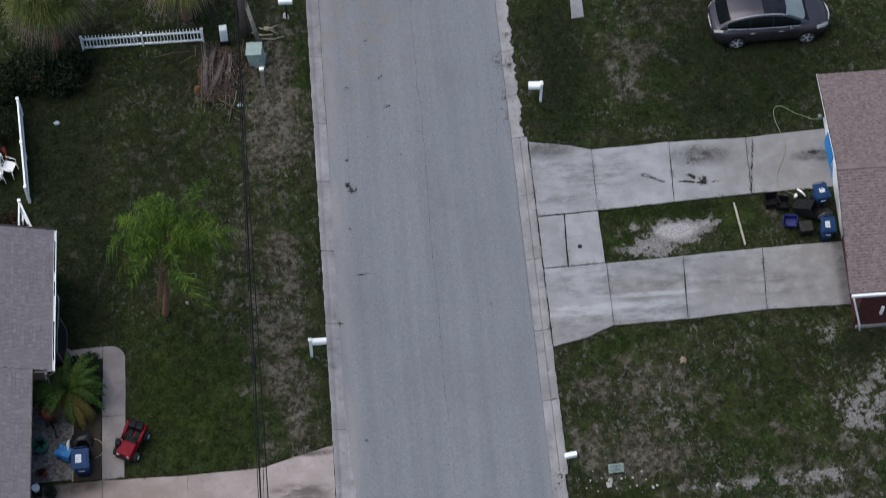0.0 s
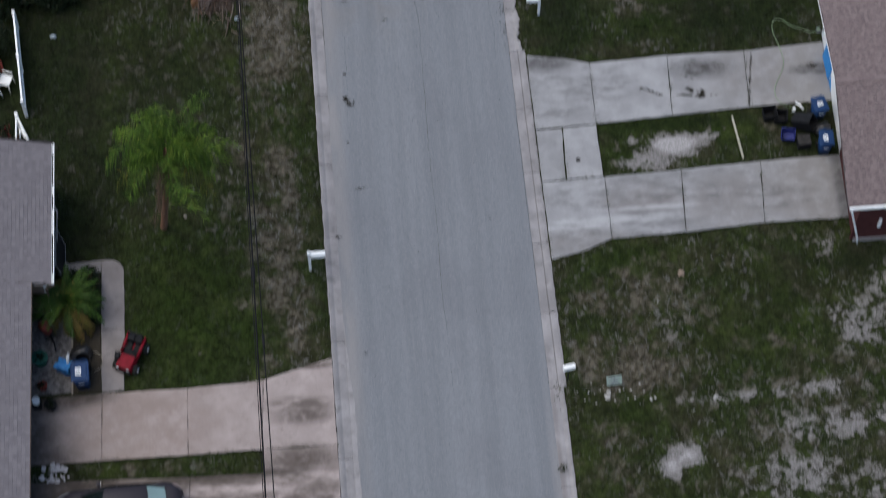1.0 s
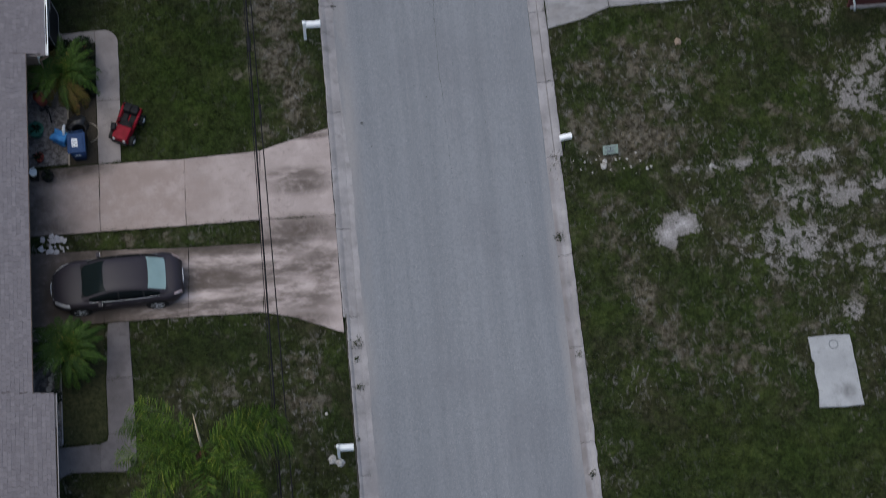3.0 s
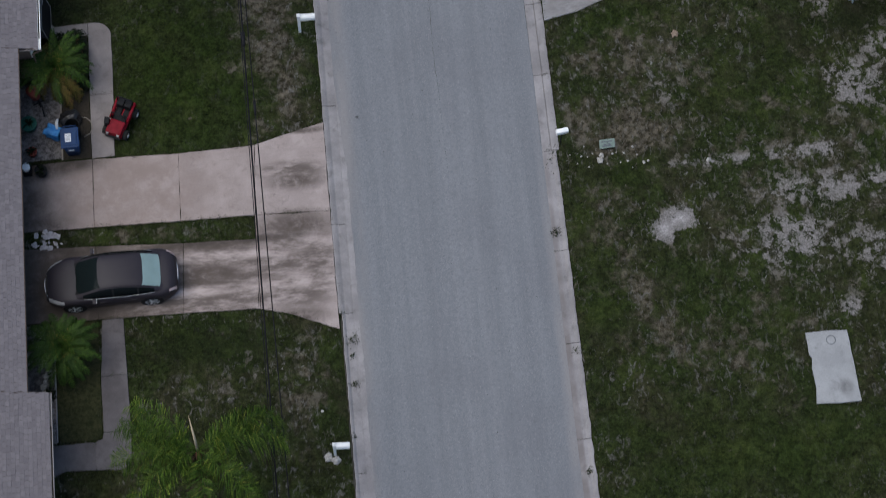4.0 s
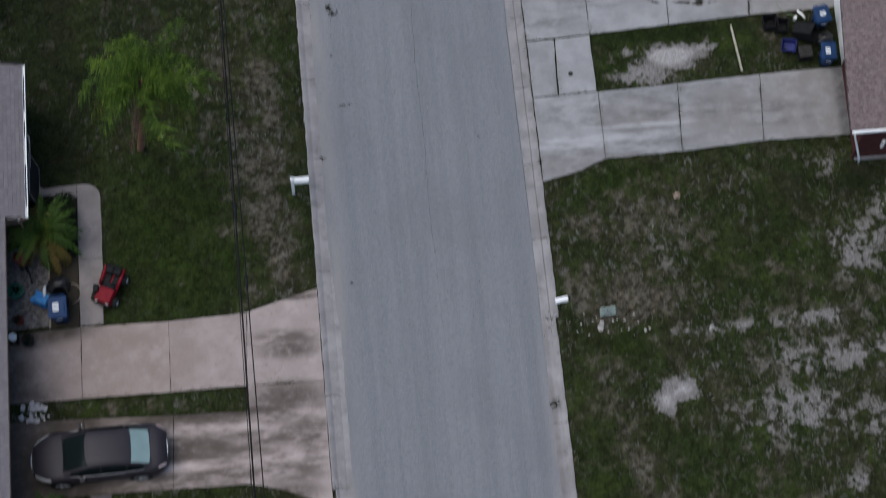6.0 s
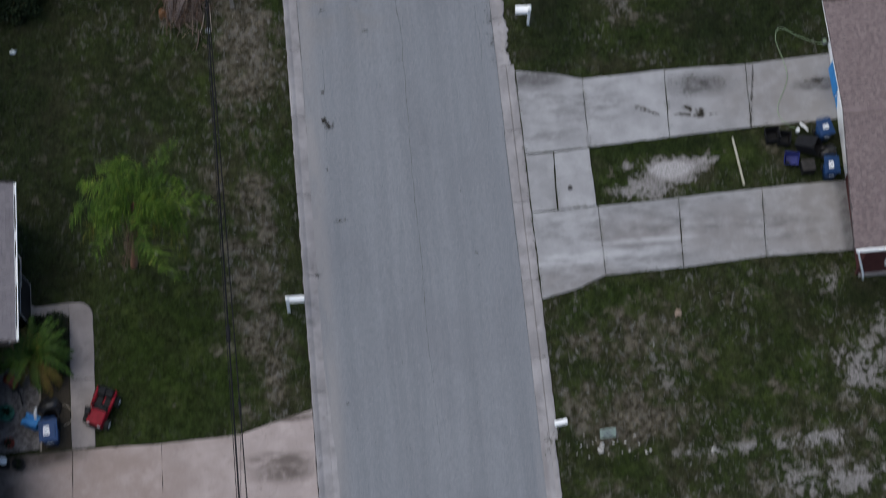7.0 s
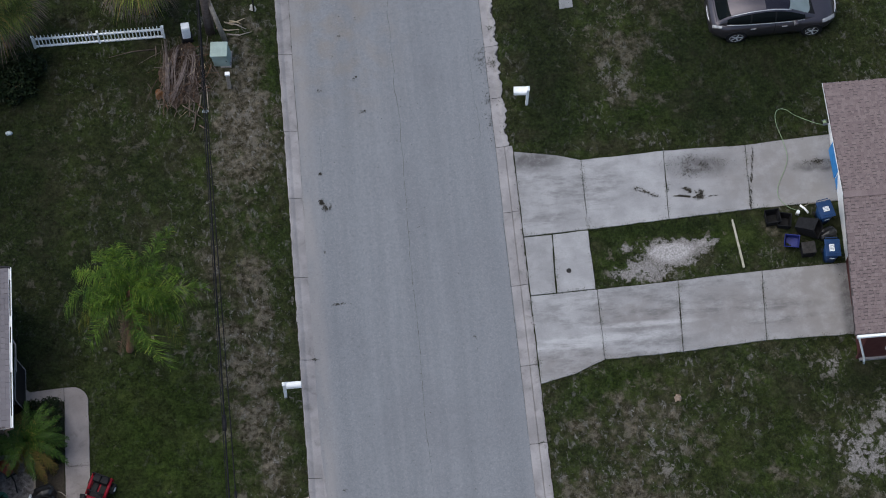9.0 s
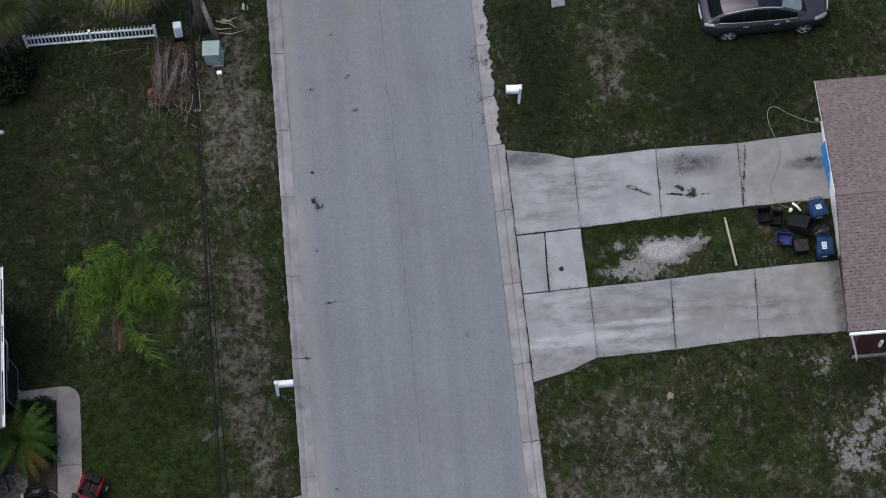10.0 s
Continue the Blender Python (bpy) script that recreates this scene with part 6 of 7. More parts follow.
def hinged_frame(apex, ends):
    """Two white bars spread from one post, the frame of a gate left open."""
    t = thing("gate_frame", pose(apex[0], apex[1], 0.03), "thin white gate frame standing ajar by a house", "gate")
    bm = bmesh.new()
    box(bm, -0.06, 0.06, -0.06, 0.06, -0.05, 1.16, 0.012)
    part("post", bm, M["white"], t)
    for x, y in ends:
        bm = bmesh.new()
        q = Vector((x - apex[0], y - apex[1], 0))
        for z in (0.25, 1.05):
            tube(bm, [Vector((0, 0, z)), q * 0.5 + Vector((0, 0, z)), q + Vector((0, 0, z))], 0.04, 6)
        tube(bm, [q + Vector((0, 0, 0.0)), q + Vector((0, 0, 1.07))], 0.035, 6)
        part("leaf", bm, M["white"], t)


hinged_frame((-14.77, 6.25), ((-14.76, 5.15), (-14.3, 5.1)))


def plastic_chair(m, label):
    t = thing("garden_chair", m, label, "chair", "white garden chairs")
    bm = bmesh.new()
    box(bm, -0.22, 0.22, -0.22, 0.22, 0.42, 0.46, 0.015)
    part("seat", bm, M["white"], t)
    bm = bmesh.new()
    for k in range(5):
        box(bm, -0.2 + 0.085 * k, -0.14 + 0.085 * k, 0.2, 0.23, 0.46, 0.86, 0.008, pose(0, 0, 0, -6, 0, 0))
    box(bm, -0.22, 0.22, 0.2, 0.24, 0.84, 0.90, 0.012, pose(0, 0, 0, -6, 0, 0))
    part("backrest", bm, M["white"], t)
    for s in (-1, 1):
        bm = bmesh.new()
        tube(bm, [(s * 0.24, -0.2, 0.44), (s * 0.25, -0.2, 0.64), (s * 0.25, 0.18, 0.66)], 0.018, 6)
        part("armrest", bm, M["white"], t)
        for y in (-0.2, 0.2):
            bm = bmesh.new()
            tube(bm, [(s * 0.2, y, 0.43), (s * 0.24, y * 1.15, 0.0)], 0.02, 6)
            part("leg", bm, M["white"], t)


plastic_chair(pose(-15.3, 8.2, 0.03, 0, 0, 70), "white plastic garden chair behind the fence")
plastic_chair(pose(-15.75, 7.85, 0.03, 0, 0, 200), "white plastic garden chair turned away")


def red_cushion(x, y, w, d, z, label):
    bm = bmesh.new()
    box(bm, -w / 2, w / 2, -d / 2, d / 2, 0, 0.18, 0.06)
    ob = link("red_cushion", bm, M["rust"], smooth=True)
    ob.matrix_world = pose(x, y, z, 3, -2, 12)
    tagged(ob, label, "cushion")


red_cushion(-15.7, 9.0, 0.5, 0.5, 0.04, "faded red cushion lying behind a fence")
leaf_cloud("shrub", "small reddish shrub beside the yard gate", [(-14.6, 5.2, 0.3, 0.3, 0.5, 0.3)], 300, 0.05, "shrub", 54)


M["film"] = plain("bluish_plastic_film", (0.20, 0.25, 0.29), (0.42, 0.47, 0.5), 14, 0.25)


def plastic_bag(x, y, s, label, mat="paper", seed=1):
    bm = bmesh.new()
    bmesh.ops.create_icosphere(bm, subdivisions=3, radius=s)
    for v in bm.verts:
        k = 1 + 0.4 * noise.noise(v.co / s * 2.1 + Vector((seed, 0, 0))) + 0.2 * noise.noise(v.co / s * 6)
        v.co = Vector((v.co.x * k * 1.2, v.co.y * k * 0.8, v.co.z * k * 0.6))
    ob = link("plastic_bag", bm, M[mat], smooth=True)
    ob.matrix_world = pose(x, y, 0.03 + s * 0.4)
    tagged(ob, label, "bag")


plastic_bag(-6.67, 10.55, 0.09, "crumpled bluish rag lying beneath cables", "film", 7)
plastic_bag(-13.60, 10.27, 0.10, "crumpled pale plastic bag on dark turf", "film", 4)


# ---- debris pile and twigs ----
def stick(r, p, L, az, el, rad, bend=0.15):
    d = Vector((math.cos(az) * math.cos(el), math.sin(az) * math.cos(el), math.sin(el)))
    s = Vector((-math.sin(az), math.cos(az), 0)) * r.uniform(-bend, bend) * L
    bm = bmesh.new()
    tube(bm, [p, p + d * L * 0.5 + s, p + d * L], [rad, rad * 0.8, rad * 0.35], 5)
    return bm


M["mound"] = plain("brown_leaf_mass", (0.026, 0.019, 0.015), (0.095, 0.067, 0.050), 11, 0.95, bump=0.8)
M["grey_frond"] = plain("grey_frond_stalk", (0.120, 0.094, 0.086), (0.235, 0.190, 0.176), 7, 0.95, vary=0.45)
M["twig"] = plain("dark_brown_twig", (0.05, 0.031, 0.021), (0.17, 0.098, 0.058), 8, 0.95, vary=0.6)


def debris_pile():
    r = random.Random(77)
    t = thing("branch_pile", pose(-7.6, 11.9, 0.03), "heap of dead grey-brown fronds and branches", "branch pile")
    for k in range(285):
        u = r.random()
        p = Vector((r.gauss(0, 0.44) + 0.22, r.gauss(0, 0.66) + 0.05, r.uniform(0.02, 0.42)))
        az = radians(r.gauss(-100, 26)) if r.random() < 0.55 else r.uniform(0, 6.28)
        L = r.uniform(0.3, 1.1)
        bm = stick(r, p - Vector((math.cos(az), math.sin(az), 0)) * L * 0.5, L, az, r.uniform(-0.12, 0.16), r.choice((0.005, 0.007, 0.009, 0.013, 0.022)), 0.3)
        part("branch", bm, M["pale_wood"] if r.random() < 0.06 else M["grey_frond"] if r.random() < 0.25 else M["dead"] if r.random() < 0.4 else M["twig"], t)
    bm = bmesh.new()
    bmesh.ops.create_icosphere(bm, subdivisions=4, radius=0.5)
    for v in bm.verts:
        q = 1 + 0.4 * noise.noise(v.co * 3.1) + 0.3 * noise.noise(v.co * 9.0)
        v.co = Vector((v.co.x * 1.5 * q + 0.2, v.co.y * 2.2 * q + 0.15, max(-0.02, v.co.z * 0.42 * q)))
    part("litter_mound", bm, M["mound"], t, "brown rotting leaf mass")
    for k in range(9):
        fm = frond_mesh(r.uniform(1.4, 2.3), 0.15, 0.3, 0.16, 30, r, 0.008, 0.5, 0.03)
        f = part("dead_frond", fm, M["dead"], t, "dry palm frond")
        f.matrix_local = Matrix.Translation((r.gauss(-0.05, 0.3), r.gauss(0.7, 0.4), r.uniform(0.25, 0.4))) @ Matrix.Rotation(radians(r.gauss(-98, 16)), 4, "Z") @ Matrix.Rotation(0.22, 4, "Y")
    # long matted fronds draped over the heap, each a bundle of grey strands
    for x0, y0, x1, y1, bow, n in ((-0.38, 1.6, -0.46, -1.5, 0.10, 26), (0.42, 0.8, -0.44, -1.25, 0.16, 26), (0.12, 1.3, -0.15, -1.0, -0.12, 13), (0.62, 1.0, 0.45, -0.7, 0.1, 9)):
        for k in range(n):
            bm = bmesh.new()
            da, db = r.gauss(0, 0.045), r.gauss(0, 0.10)
            ta, tb = r.uniform(0.0, 0.3), r.uniform(0.6, 1.0)
            pts = []
            for j in range(7):
                u = lerp(ta, tb, j / 6)
                w = lerp(da, db, u) + 0.02 * math.sin(k * 1.7 + j * 1.3)
                pts.append((lerp(x0, x1, u) + bow * math.sin(math.pi * u) + w, lerp(y0, y1, u) + r.uniform(-0.02, 0.02), 0.12 + 0.42 * math.sin(math.pi * (0.12 + 0.8 * u)) + r.uniform(-0.03, 0.05)))
            tube(bm, pts, [r.uniform(0.006, 0.015) * (1.1 - 0.12 * j) for j in range(7)], 5)
            part("frond_strand", bm, M["grey_frond"], t, "matted grey frond strand")
    pot = thing("plant_pot", pose(-8.3, 11.5, 0.03, 70, 0, 20) @ Matrix.Scale(0.8, 4), "orange plastic pot tipped among branches", "pot")
    bm = bmesh.new()
    cyl(bm, (0, 0, 0), (0, 0, 0.36), 0.15, 0.21, 18)
    part("body", bm, M["orange"], pot)
    bm = bmesh.new()
    cyl(bm, (0, 0, 0.34), (0, 0, 0.38), 0.225, 0.225, 18)
    part("rim", bm, M["orange"], pot)


debris_pile()
r = random.Random(78)
for k in range(6):
    bm = stick(r, Vector((0, 0, 0.04)), r.uniform(0.4, 0.9), r.uniform(-0.6, 0.9), 0.05, r.uniform(0.018, 0.035))
    ob = link("branch", bm, M["pale_wood"] if k % 3 else M["wood"])
    ob.matrix_world = pose(-5.75 + r.gauss(0, 0.22), 13.9 + r.gauss(0, 0.16), 0.03)
    tagged(ob, "split pale branch on the dry verge", "branch", "split branches on the verge")
for k, (x, y, L, az) in enumerate([(-6.75, 12.4, 1.95, -84), (-6.79, 11.2, 0.78, -103), (-7.0, 10.6, 0.9, -100), (-8.3, 13.2, 1.7, 188), (-6.9, 10.0, 0.45, -40)]):
    bm = stick(r, Vector((0, 0, 0.03)), L, radians(az), 0.04, 0.026, 0.05)
    ob = link("branch", bm, M["wood"] if k < 2 else M["dead"])
    ob.matrix_world = pose(x, y, 0.04)
    tagged(ob, "thin stripped branch lying beside a heap", "branch", "thin branches by the heap")


# ---- bins, crates and clutter ----
def wheelie_bin(m, label, label_on="lid"):
    """A wheeled refuse bin; its front faces -y."""
    t = thing("wheelie_bin", m, label, "bin", "blue wheeled bins")
    bm = bmesh.new()
    lo, hi = [], []
    for ring_, z, w, d in ((lo, 0.06, 0.23, 0.26), (hi, 0.96, 0.29, 0.34)):
        for k in range(24):
            a = 2 * math.pi * k / 24
            cx, sx = math.cos(a), math.sin(a)
            q = (abs(cx) ** 5 + abs(sx) ** 5) ** -0.2
            ring_.append(bm.verts.new((w * cx * q, d * sx * q, z)))
    for k in range(24):
        bm.faces.new((lo[k], lo[(k + 1) % 24], hi[(k + 1) % 24], hi[k])).smooth = True
    bm.faces.new(lo[::-1])
    bm.faces.new(hi)
    part("body", bm, M["navy"], t)
    bm = bmesh.new()
    box(bm, -0.31, 0.31, -0.38, 0.36, 0.96, 1.04, 0.03)
    box(bm, -0.24, 0.24, -0.30, 0.22, 1.03, 1.07, 0.02)
    lid = part("lid", bm, M["navy"], t)
    bm = bmesh.new()
    if label_on == "lid":
        box(bm, -0.15, 0.05, -0.18, 0.12, 1.071, 1.076)
    else:
        box(bm, -0.12, 0.12, -0.12, 0.08, 1.071, 1.076)
    sticker = part("sticker", bm, M["paper"], lid, "white paper sticker")
    bm = bmesh.new()
    for k in range(4):
        box(bm, -0.13 if label_on == "lid" else -0.1, 0.03 if label_on == "lid" else 0.1, -0.14 + 0.06 * k, -0.12 + 0.06 * k, 1.077, 1.079)
    part("print", bm, M["greybar"], sticker, "unreadable printed lines")
    bm = bmesh.new()
    tube(bm, [(-0.24, 0.36, 0.92), (-0.24, 0.44, 0.97), (0.24, 0.44, 0.97), (0.24, 0.36, 0.92)], 0.018, 6)
    part("handle", bm, M["navy"], t)
    bm = bmesh.new()
    box(bm, -0.1, 0.1, -0.345, -0.335, 0.66, 0.72)
    part("mark", bm, M["paper"], t, "pale strip of print")
    for s in (-1, 1):
        bm = bmesh.new()
        cyl(bm, (s * 0.2, 0.27, 0.1), (s * 0.27, 0.27, 0.1), 0.1, 0.1, 16)
        part("wheel", bm, M["tyre"], t)
    return t


wheelie_bin(pose(14.5, 4.5, 0.04, 0, 0, 10) @ Matrix.Scale(0.86, 4), "blue wheeled bin with pale crest on its lid", "crest")
wheelie_bin(pose(14.50, 3.05, 0.04, 0, 0, -3) @ Matrix.Scale(0.86, 4), "blue wheeled bin with white sticker by a wall")
wheelie_bin(pose(-12.52, -4.17, 0.04, 0, 0, 2), "blue wheeled bin with white sticker near a path")


def tub(m, label, w, d, h, mat, name="storage_tub", category="tub"):
    """An open plastic tub with walls, rim and floor."""
    t = thing(name, m, label, category)
    bm = bmesh.new()
    k, e = 0.84, 0.018
    for x0, x1, y0, y1 in ((-w / 2, w / 2, -d / 2, -d / 2 + e), (-w / 2, w / 2, d / 2 - e, d / 2), (-w / 2, -w / 2 + e, -d / 2, d / 2), (w / 2 - e, w / 2, -d / 2, d / 2)):
        box(bm, x0, x1, y0, y1, 0, h, 0.004)
    for v in bm.verts:
        f = k + (1 - k) * v.co.z / h
        v.co.x *= f
        v.co.y *= f
    box(bm, -w * k / 2, w * k / 2, -d * k / 2, d * k / 2, 0.0, 0.02)
    part("body", bm, M[mat], t)
    bm = bmesh.new()
    tube(bm, [(-w / 2, -d / 2, h), (w / 2, -d / 2, h), (w / 2, d / 2, h), (-w / 2, d / 2, h), (-w / 2, -d / 2, h)], 0.018, 6)
    part("rim", bm, M[mat], t)
    return t


tub(pose(12.74, 4.60, 0.04, 0, 0, 4), "black open plastic tub at the grass edge", 0.5, 0.5, 0.42, "black")
tub(pose(13.14, 4.46, 0.04, 0, 0, -12), "dark plastic tub standing in worn turf", 0.46, 0.5, 0.36, "black")
tub(pose(13.62, 4.24, 0.26, 62, 0, 60), "black bin tipped on its side", 0.5, 0.55, 0.75, "black", "tipped_bin", "bin")
tub(pose(13.34, 3.72, 0.05, 14, -8, -14), "deep blue plastic crate leaning in clutter", 0.5, 0.42, 0.3, "blue_crate", "blue_crate", "crate")


def round_bin(x, y):
    t = thing("black_bin", pose(x, y, 0.06), "round black open bin behind a blue one", "bin")
    bm = bmesh.new()
    cyl(bm, (0, 0, 0), (0, 0, 0.78), 0.21, 0.26, 24, caps=False)
    cyl(bm, (0, 0, 0.78), (0, 0, 0.1), 0.245, 0.2, 24, caps=False)
    cyl(bm, (0, 0, 0.0), (0, 0, 0.1), 0.2, 0.2, 24)
    part("body", bm, M["black"], t)
    bm = bmesh.new()
    tube(bm, [(0.26 * math.cos(k * math.pi / 12), 0.26 * math.sin(k * math.pi / 12), 0.78) for k in range(25)], 0.018, 6)
    part("rim", bm, M["black"], t)


round_bin(-12.46, -3.64)


def cooler(m, label):
    t = thing("black_box", m, label, "box")
    bm = bmesh.new()
    box(bm, -0.27, 0.27, -0.24, 0.24, 0, 0.42, 0.03)
    part("body", bm, M["black"], t)
    bm = bmesh.new()
    box(bm, -0.29, 0.29, -0.26, 0.26, 0.42, 0.5, 0.03)
    part("lid", bm, M["iron"], t)


cooler(pose(13.80, 3.32, 0.04, 0, 0, 2) @ Matrix.Scale(0.84, 4), "black lidded plastic box beside bins")


def tools(x, y):
    t = thing("garden_tool", pose(x, y, 0.08, 0, 0, 25), "white plastic garden sprayer lying in clutter", "garden tool")
    bm = bmesh.new()
    cyl(bm, (-0.1, 0.05, 0), (-0.1, 0.05, 0.22), 0.075, 0.06, 14)
    part("tank", bm, M["paper"], t)
    bm = bmesh.new()
    tube(bm, [(0.05, 0.2, 0.3), (0.12, 0.0, 0.3), (0.16, -0.18, 0.24)], 0.04, 6)
    part("handle", bm, M["white"], t)
    bm = bmesh.new()
    tube(bm, [(0.1, 0.1, 0.26), (0.4, 0.12, 0.2), (0.65, 0.05, 0.05)], 0.014, 5)
    part("wand", bm, M["wood"], t)


tools(13.8, 4.75)


def leaning_boards():
    for k, (y0, y1, label) in enumerate(((6.0, 7.12, "bright blue board leaning on a white wall"), (4.75, 5.95, "scuffed blue board against the house wall"))):
        t = thing("blue_board", pose(15.20 + 0.03 * k, 0, 0.09), label, "board", "blue boards")
        bm = bmesh.new()
        lean = pose(0, 0, 0, 0, 3, 0)
        box(bm, -0.02, 0.02, y0, y1, 0.0, 0.85, 0.008, lean)
        part("sheet", bm, M["blue"], t)
        bm = bmesh.new()
        for y in (y0 + 0.08, (y0 + y1) / 2, y1 - 0.08):
            box(bm, 0.021, 0.05, y - 0.03, y + 0.03, 0.02, 0.8, 0.005, lean)
        part("batten", bm, M["black"], t)


leaning_boards()


def garden_hose():
    t = thing("garden_hose", pose(0, 0, 0), "pale green garden hose trailing over a driveway", "hose")
    pts = [(15.1, 7.95, 0.45), (15.0, 8.1, 0.2), (14.82, 8.24, 0.08), (14.22, 8.58, 0.07), (13.93, 8.83, 0.07), (13.66, 8.86, 0.07), (13.52, 8.66, 0.07), (13.50, 8.26, 0.07),
           (13.62, 7.61, 0.11), (13.68, 6.97, 0.11), (13.52, 6.5, 0.11), (13.31, 6.12, 0.11), (13.16, 5.8, 0.11), (13.13, 5.5, 0.11), (13.25, 5.2, 0.11), (13.5, 4.98, 0.1), (13.8, 4.85, 0.09)]
    sm = []
    for i in range(len(pts) - 1):
        p0, p1, p2, p3 = (Vector(pts[max(0, min(len(pts) - 1, i + k))]) for k in (-1, 0, 1, 2))
        for k in range(5):
            u = k / 5
            sm.append(0.5 * ((2 * p1) + (p2 - p0) * u + (2 * p0 - 5 * p1 + 4 * p2 - p3) * u * u + (3 * p1 - p0 - 3 * p2 + p3) * u ** 3))
    bm = bmesh.new()
    tube(bm, sm, 0.0105, 6)
    part("hose", bm, M["hose"], t)
    reel = thing("hose_reel", pose(15.12, 8.0, 0.5) @ Matrix.Scale(0.6, 4), "small grey hose reel fixed under the eave", "hose reel")
    bm = bmesh.new()
    cyl(bm, (0, -0.1, 0), (0, 0.1, 0), 0.11, 0.11, 18)
    part("coil", bm, M["hose"], reel)
    for y in (-0.14, 0.14):
        bm = bmesh.new()
        cyl(bm, (0, y * 0.8 - 0.01, 0), (0, y * 0.8 + 0.01, 0), 0.15, 0.15, 18)
        part("flange", bm, M["greybar"], reel)
    bm = bmesh.new()
    box(bm, 0.1, 0.5, -0.04, 0.04, -0.05, 0.05, 0.01)
    part("bracket", bm, M["iron"], reel)


garden_hose()


def toy_jeep():
    t = thing("toy_jeep", pose(-10.85, -3.36, 0.085, 0, 0, -115) @ Matrix.Diagonal((1.04, 1.1, 1.1, 1)), "red ride-on toy jeep with black seats on the path", "toy car")
    bm = bmesh.new()
    box(bm, -0.58, 0.62, -0.27, 0.27, 0.16, 0.36, 0.05)
    part("chassis", bm, M["red"], t)
    bm = bmesh.new()
    box(bm, 0.12, 0.62, -0.25, 0.25, 0.34, 0.5, 0.05)
    part("bonnet", bm, M["red"], t)
    for s in (-1, 1):
        bm = bmesh.new()
        tube(bm, [(-0.6, s * 0.27, 0.36), (-0.58, s * 0.28, 0.56), (-0.3, s * 0.28, 0.5), (0.1, s * 0.27, 0.44)], 0.05, 8)
        part("side", bm, M["red"], t)
        bm = bmesh.new()
        box(bm, -0.36, -0.06, s * 0.13 - 0.1, s * 0.13 + 0.1, 0.34, 0.42, 0.03)
        box(bm, -0.60, -0.34, s * 0.12 - 0.12, s * 0.12 + 0.12, 0.36, 0.66, 0.05)
        part("seat", bm, M["black"], t)
        bm = bmesh.new()
        cyl(bm, (0.62, s * 0.17, 0.42), (0.66, s * 0.17, 0.42), 0.05, 0.045, 12)
        part("headlight", bm, M["lamp_clear"], t)
        for x in (-0.4, 0.42):
            bm = bmesh.new()
            cyl(bm, (x, s * 0.26, 0.17), (x, s * 0.40, 0.17), 0.17, 0.17, 18)
            w = part("wheel", bm, M["tyre"], t)
            bm = bmesh.new()
            cyl(bm, (x, s * 0.40, 0.17), (x, s * 0.415, 0.17), 0.085, 0.07, 12)
            part("hub", bm, M["alloy"], w)
    bm = bmesh.new()
    tube(bm, [(0.1, -0.24, 0.48), (0.02, -0.23, 0.72), (0.02, 0.23, 0.72), (0.1, 0.24, 0.48)], 0.018, 6)
    part("windscreen_frame", bm, M["black"], t)
    bm = bmesh.new()
    box(bm, -0.10, 0.13, -0.23, 0.23, 0.362, 0.40, 0.01)
    part("footwell", bm, M["black"], t)
    bm = bmesh.new()
    box(bm, 0.06, 0.30, -0.46, -0.30, 0.30, 0.60, 0.03, Matrix.Rotation(0.3, 4, "Z"))
    part("open_door", bm, M["black"], t, "black door swung open")
    bm = bmesh.new()
    tube(bm, [(-0.5, -0.25, 0.5), (-0.52, -0.25, 0.85), (-0.52, 0.25, 0.85), (-0.5, 0.25, 0.5)], 0.022, 6)
    part("roll_bar", bm, M["black"], t)
    bm = bmesh.new()
    for k in range(12):
        a, b = 2 * math.pi * k / 12, 2 * math.pi * (k + 1) / 12
        cyl(bm, (0.0 + 0.03 * math.sin(a), 0.13 + 0.08 * math.cos(a), 0.55 + 0.07 * math.sin(a)), (0.03 * math.sin(b), 0.13 + 0.08 * math.cos(b), 0.55 + 0.07 * math.sin(b)), 0.012, 0.012, 5)
    part("steering_wheel", bm, M["black"], t)
    bm = bmesh.new()
    box(bm, 0.6, 0.68, -0.25, 0.25, 0.2, 0.28, 0.02)
    part("bumper", bm, M["black"], t)


toy_jeep()



# Panel added to stand in for the dark patch beside the west wall.
def leaning_panel():
    t = thing("dark_framed_panel", pose(-13.16, -0.15, 0.08), "added dark panel with pale frame leaning by the wall", "screen")
    q = pose(0, 0, 0, 0, -6, 0)
    bm = bmesh.new()
    box(bm, -0.006, 0.006, 0.0, 1.45, 0.0, 1.25, 0, q)
    part("mesh", bm, M["black"], t)
    for y0, y1, z0, z1 in ((-0.03, 0.0, 0.0, 1.25), (1.45, 1.48, 0.0, 1.25), (-0.03, 1.48, -0.03, 0.0), (-0.03, 1.48, 1.25, 1.28)):
        bm = bmesh.new()
        box(bm, -0.014, 0.014, y0, y1, z0, z1, 0.003, q)
        part("frame", bm, M["kerb"], t, "pale metal frame bar")


leaning_panel()

# porch yard of the west house
M["bed"] = plain("brown_green_bed", (0.013, 0.017, 0.006), (0.042, 0.042, 0.018), 9, 0.95, bump=0.6)
bm = bmesh.new()
slab_mesh(bm, [(-15.3, -4.55), (-12.95, -4.48), (-12.92, -1.6), (-15.3, -1.6)], -0.02, 0.065, 0.01)
tagged(link("gravel_yard", bm, M["gravel"]), "grey gravel yard under the eave", "gravel", kind="structure")
bm = bmesh.new()
slab_mesh(bm, [(-12.92, -4.55), (-11.93, -4.55), (-11.93, 0.20), (-12.92, 0.20)], -0.02, 0.06, 0.01)
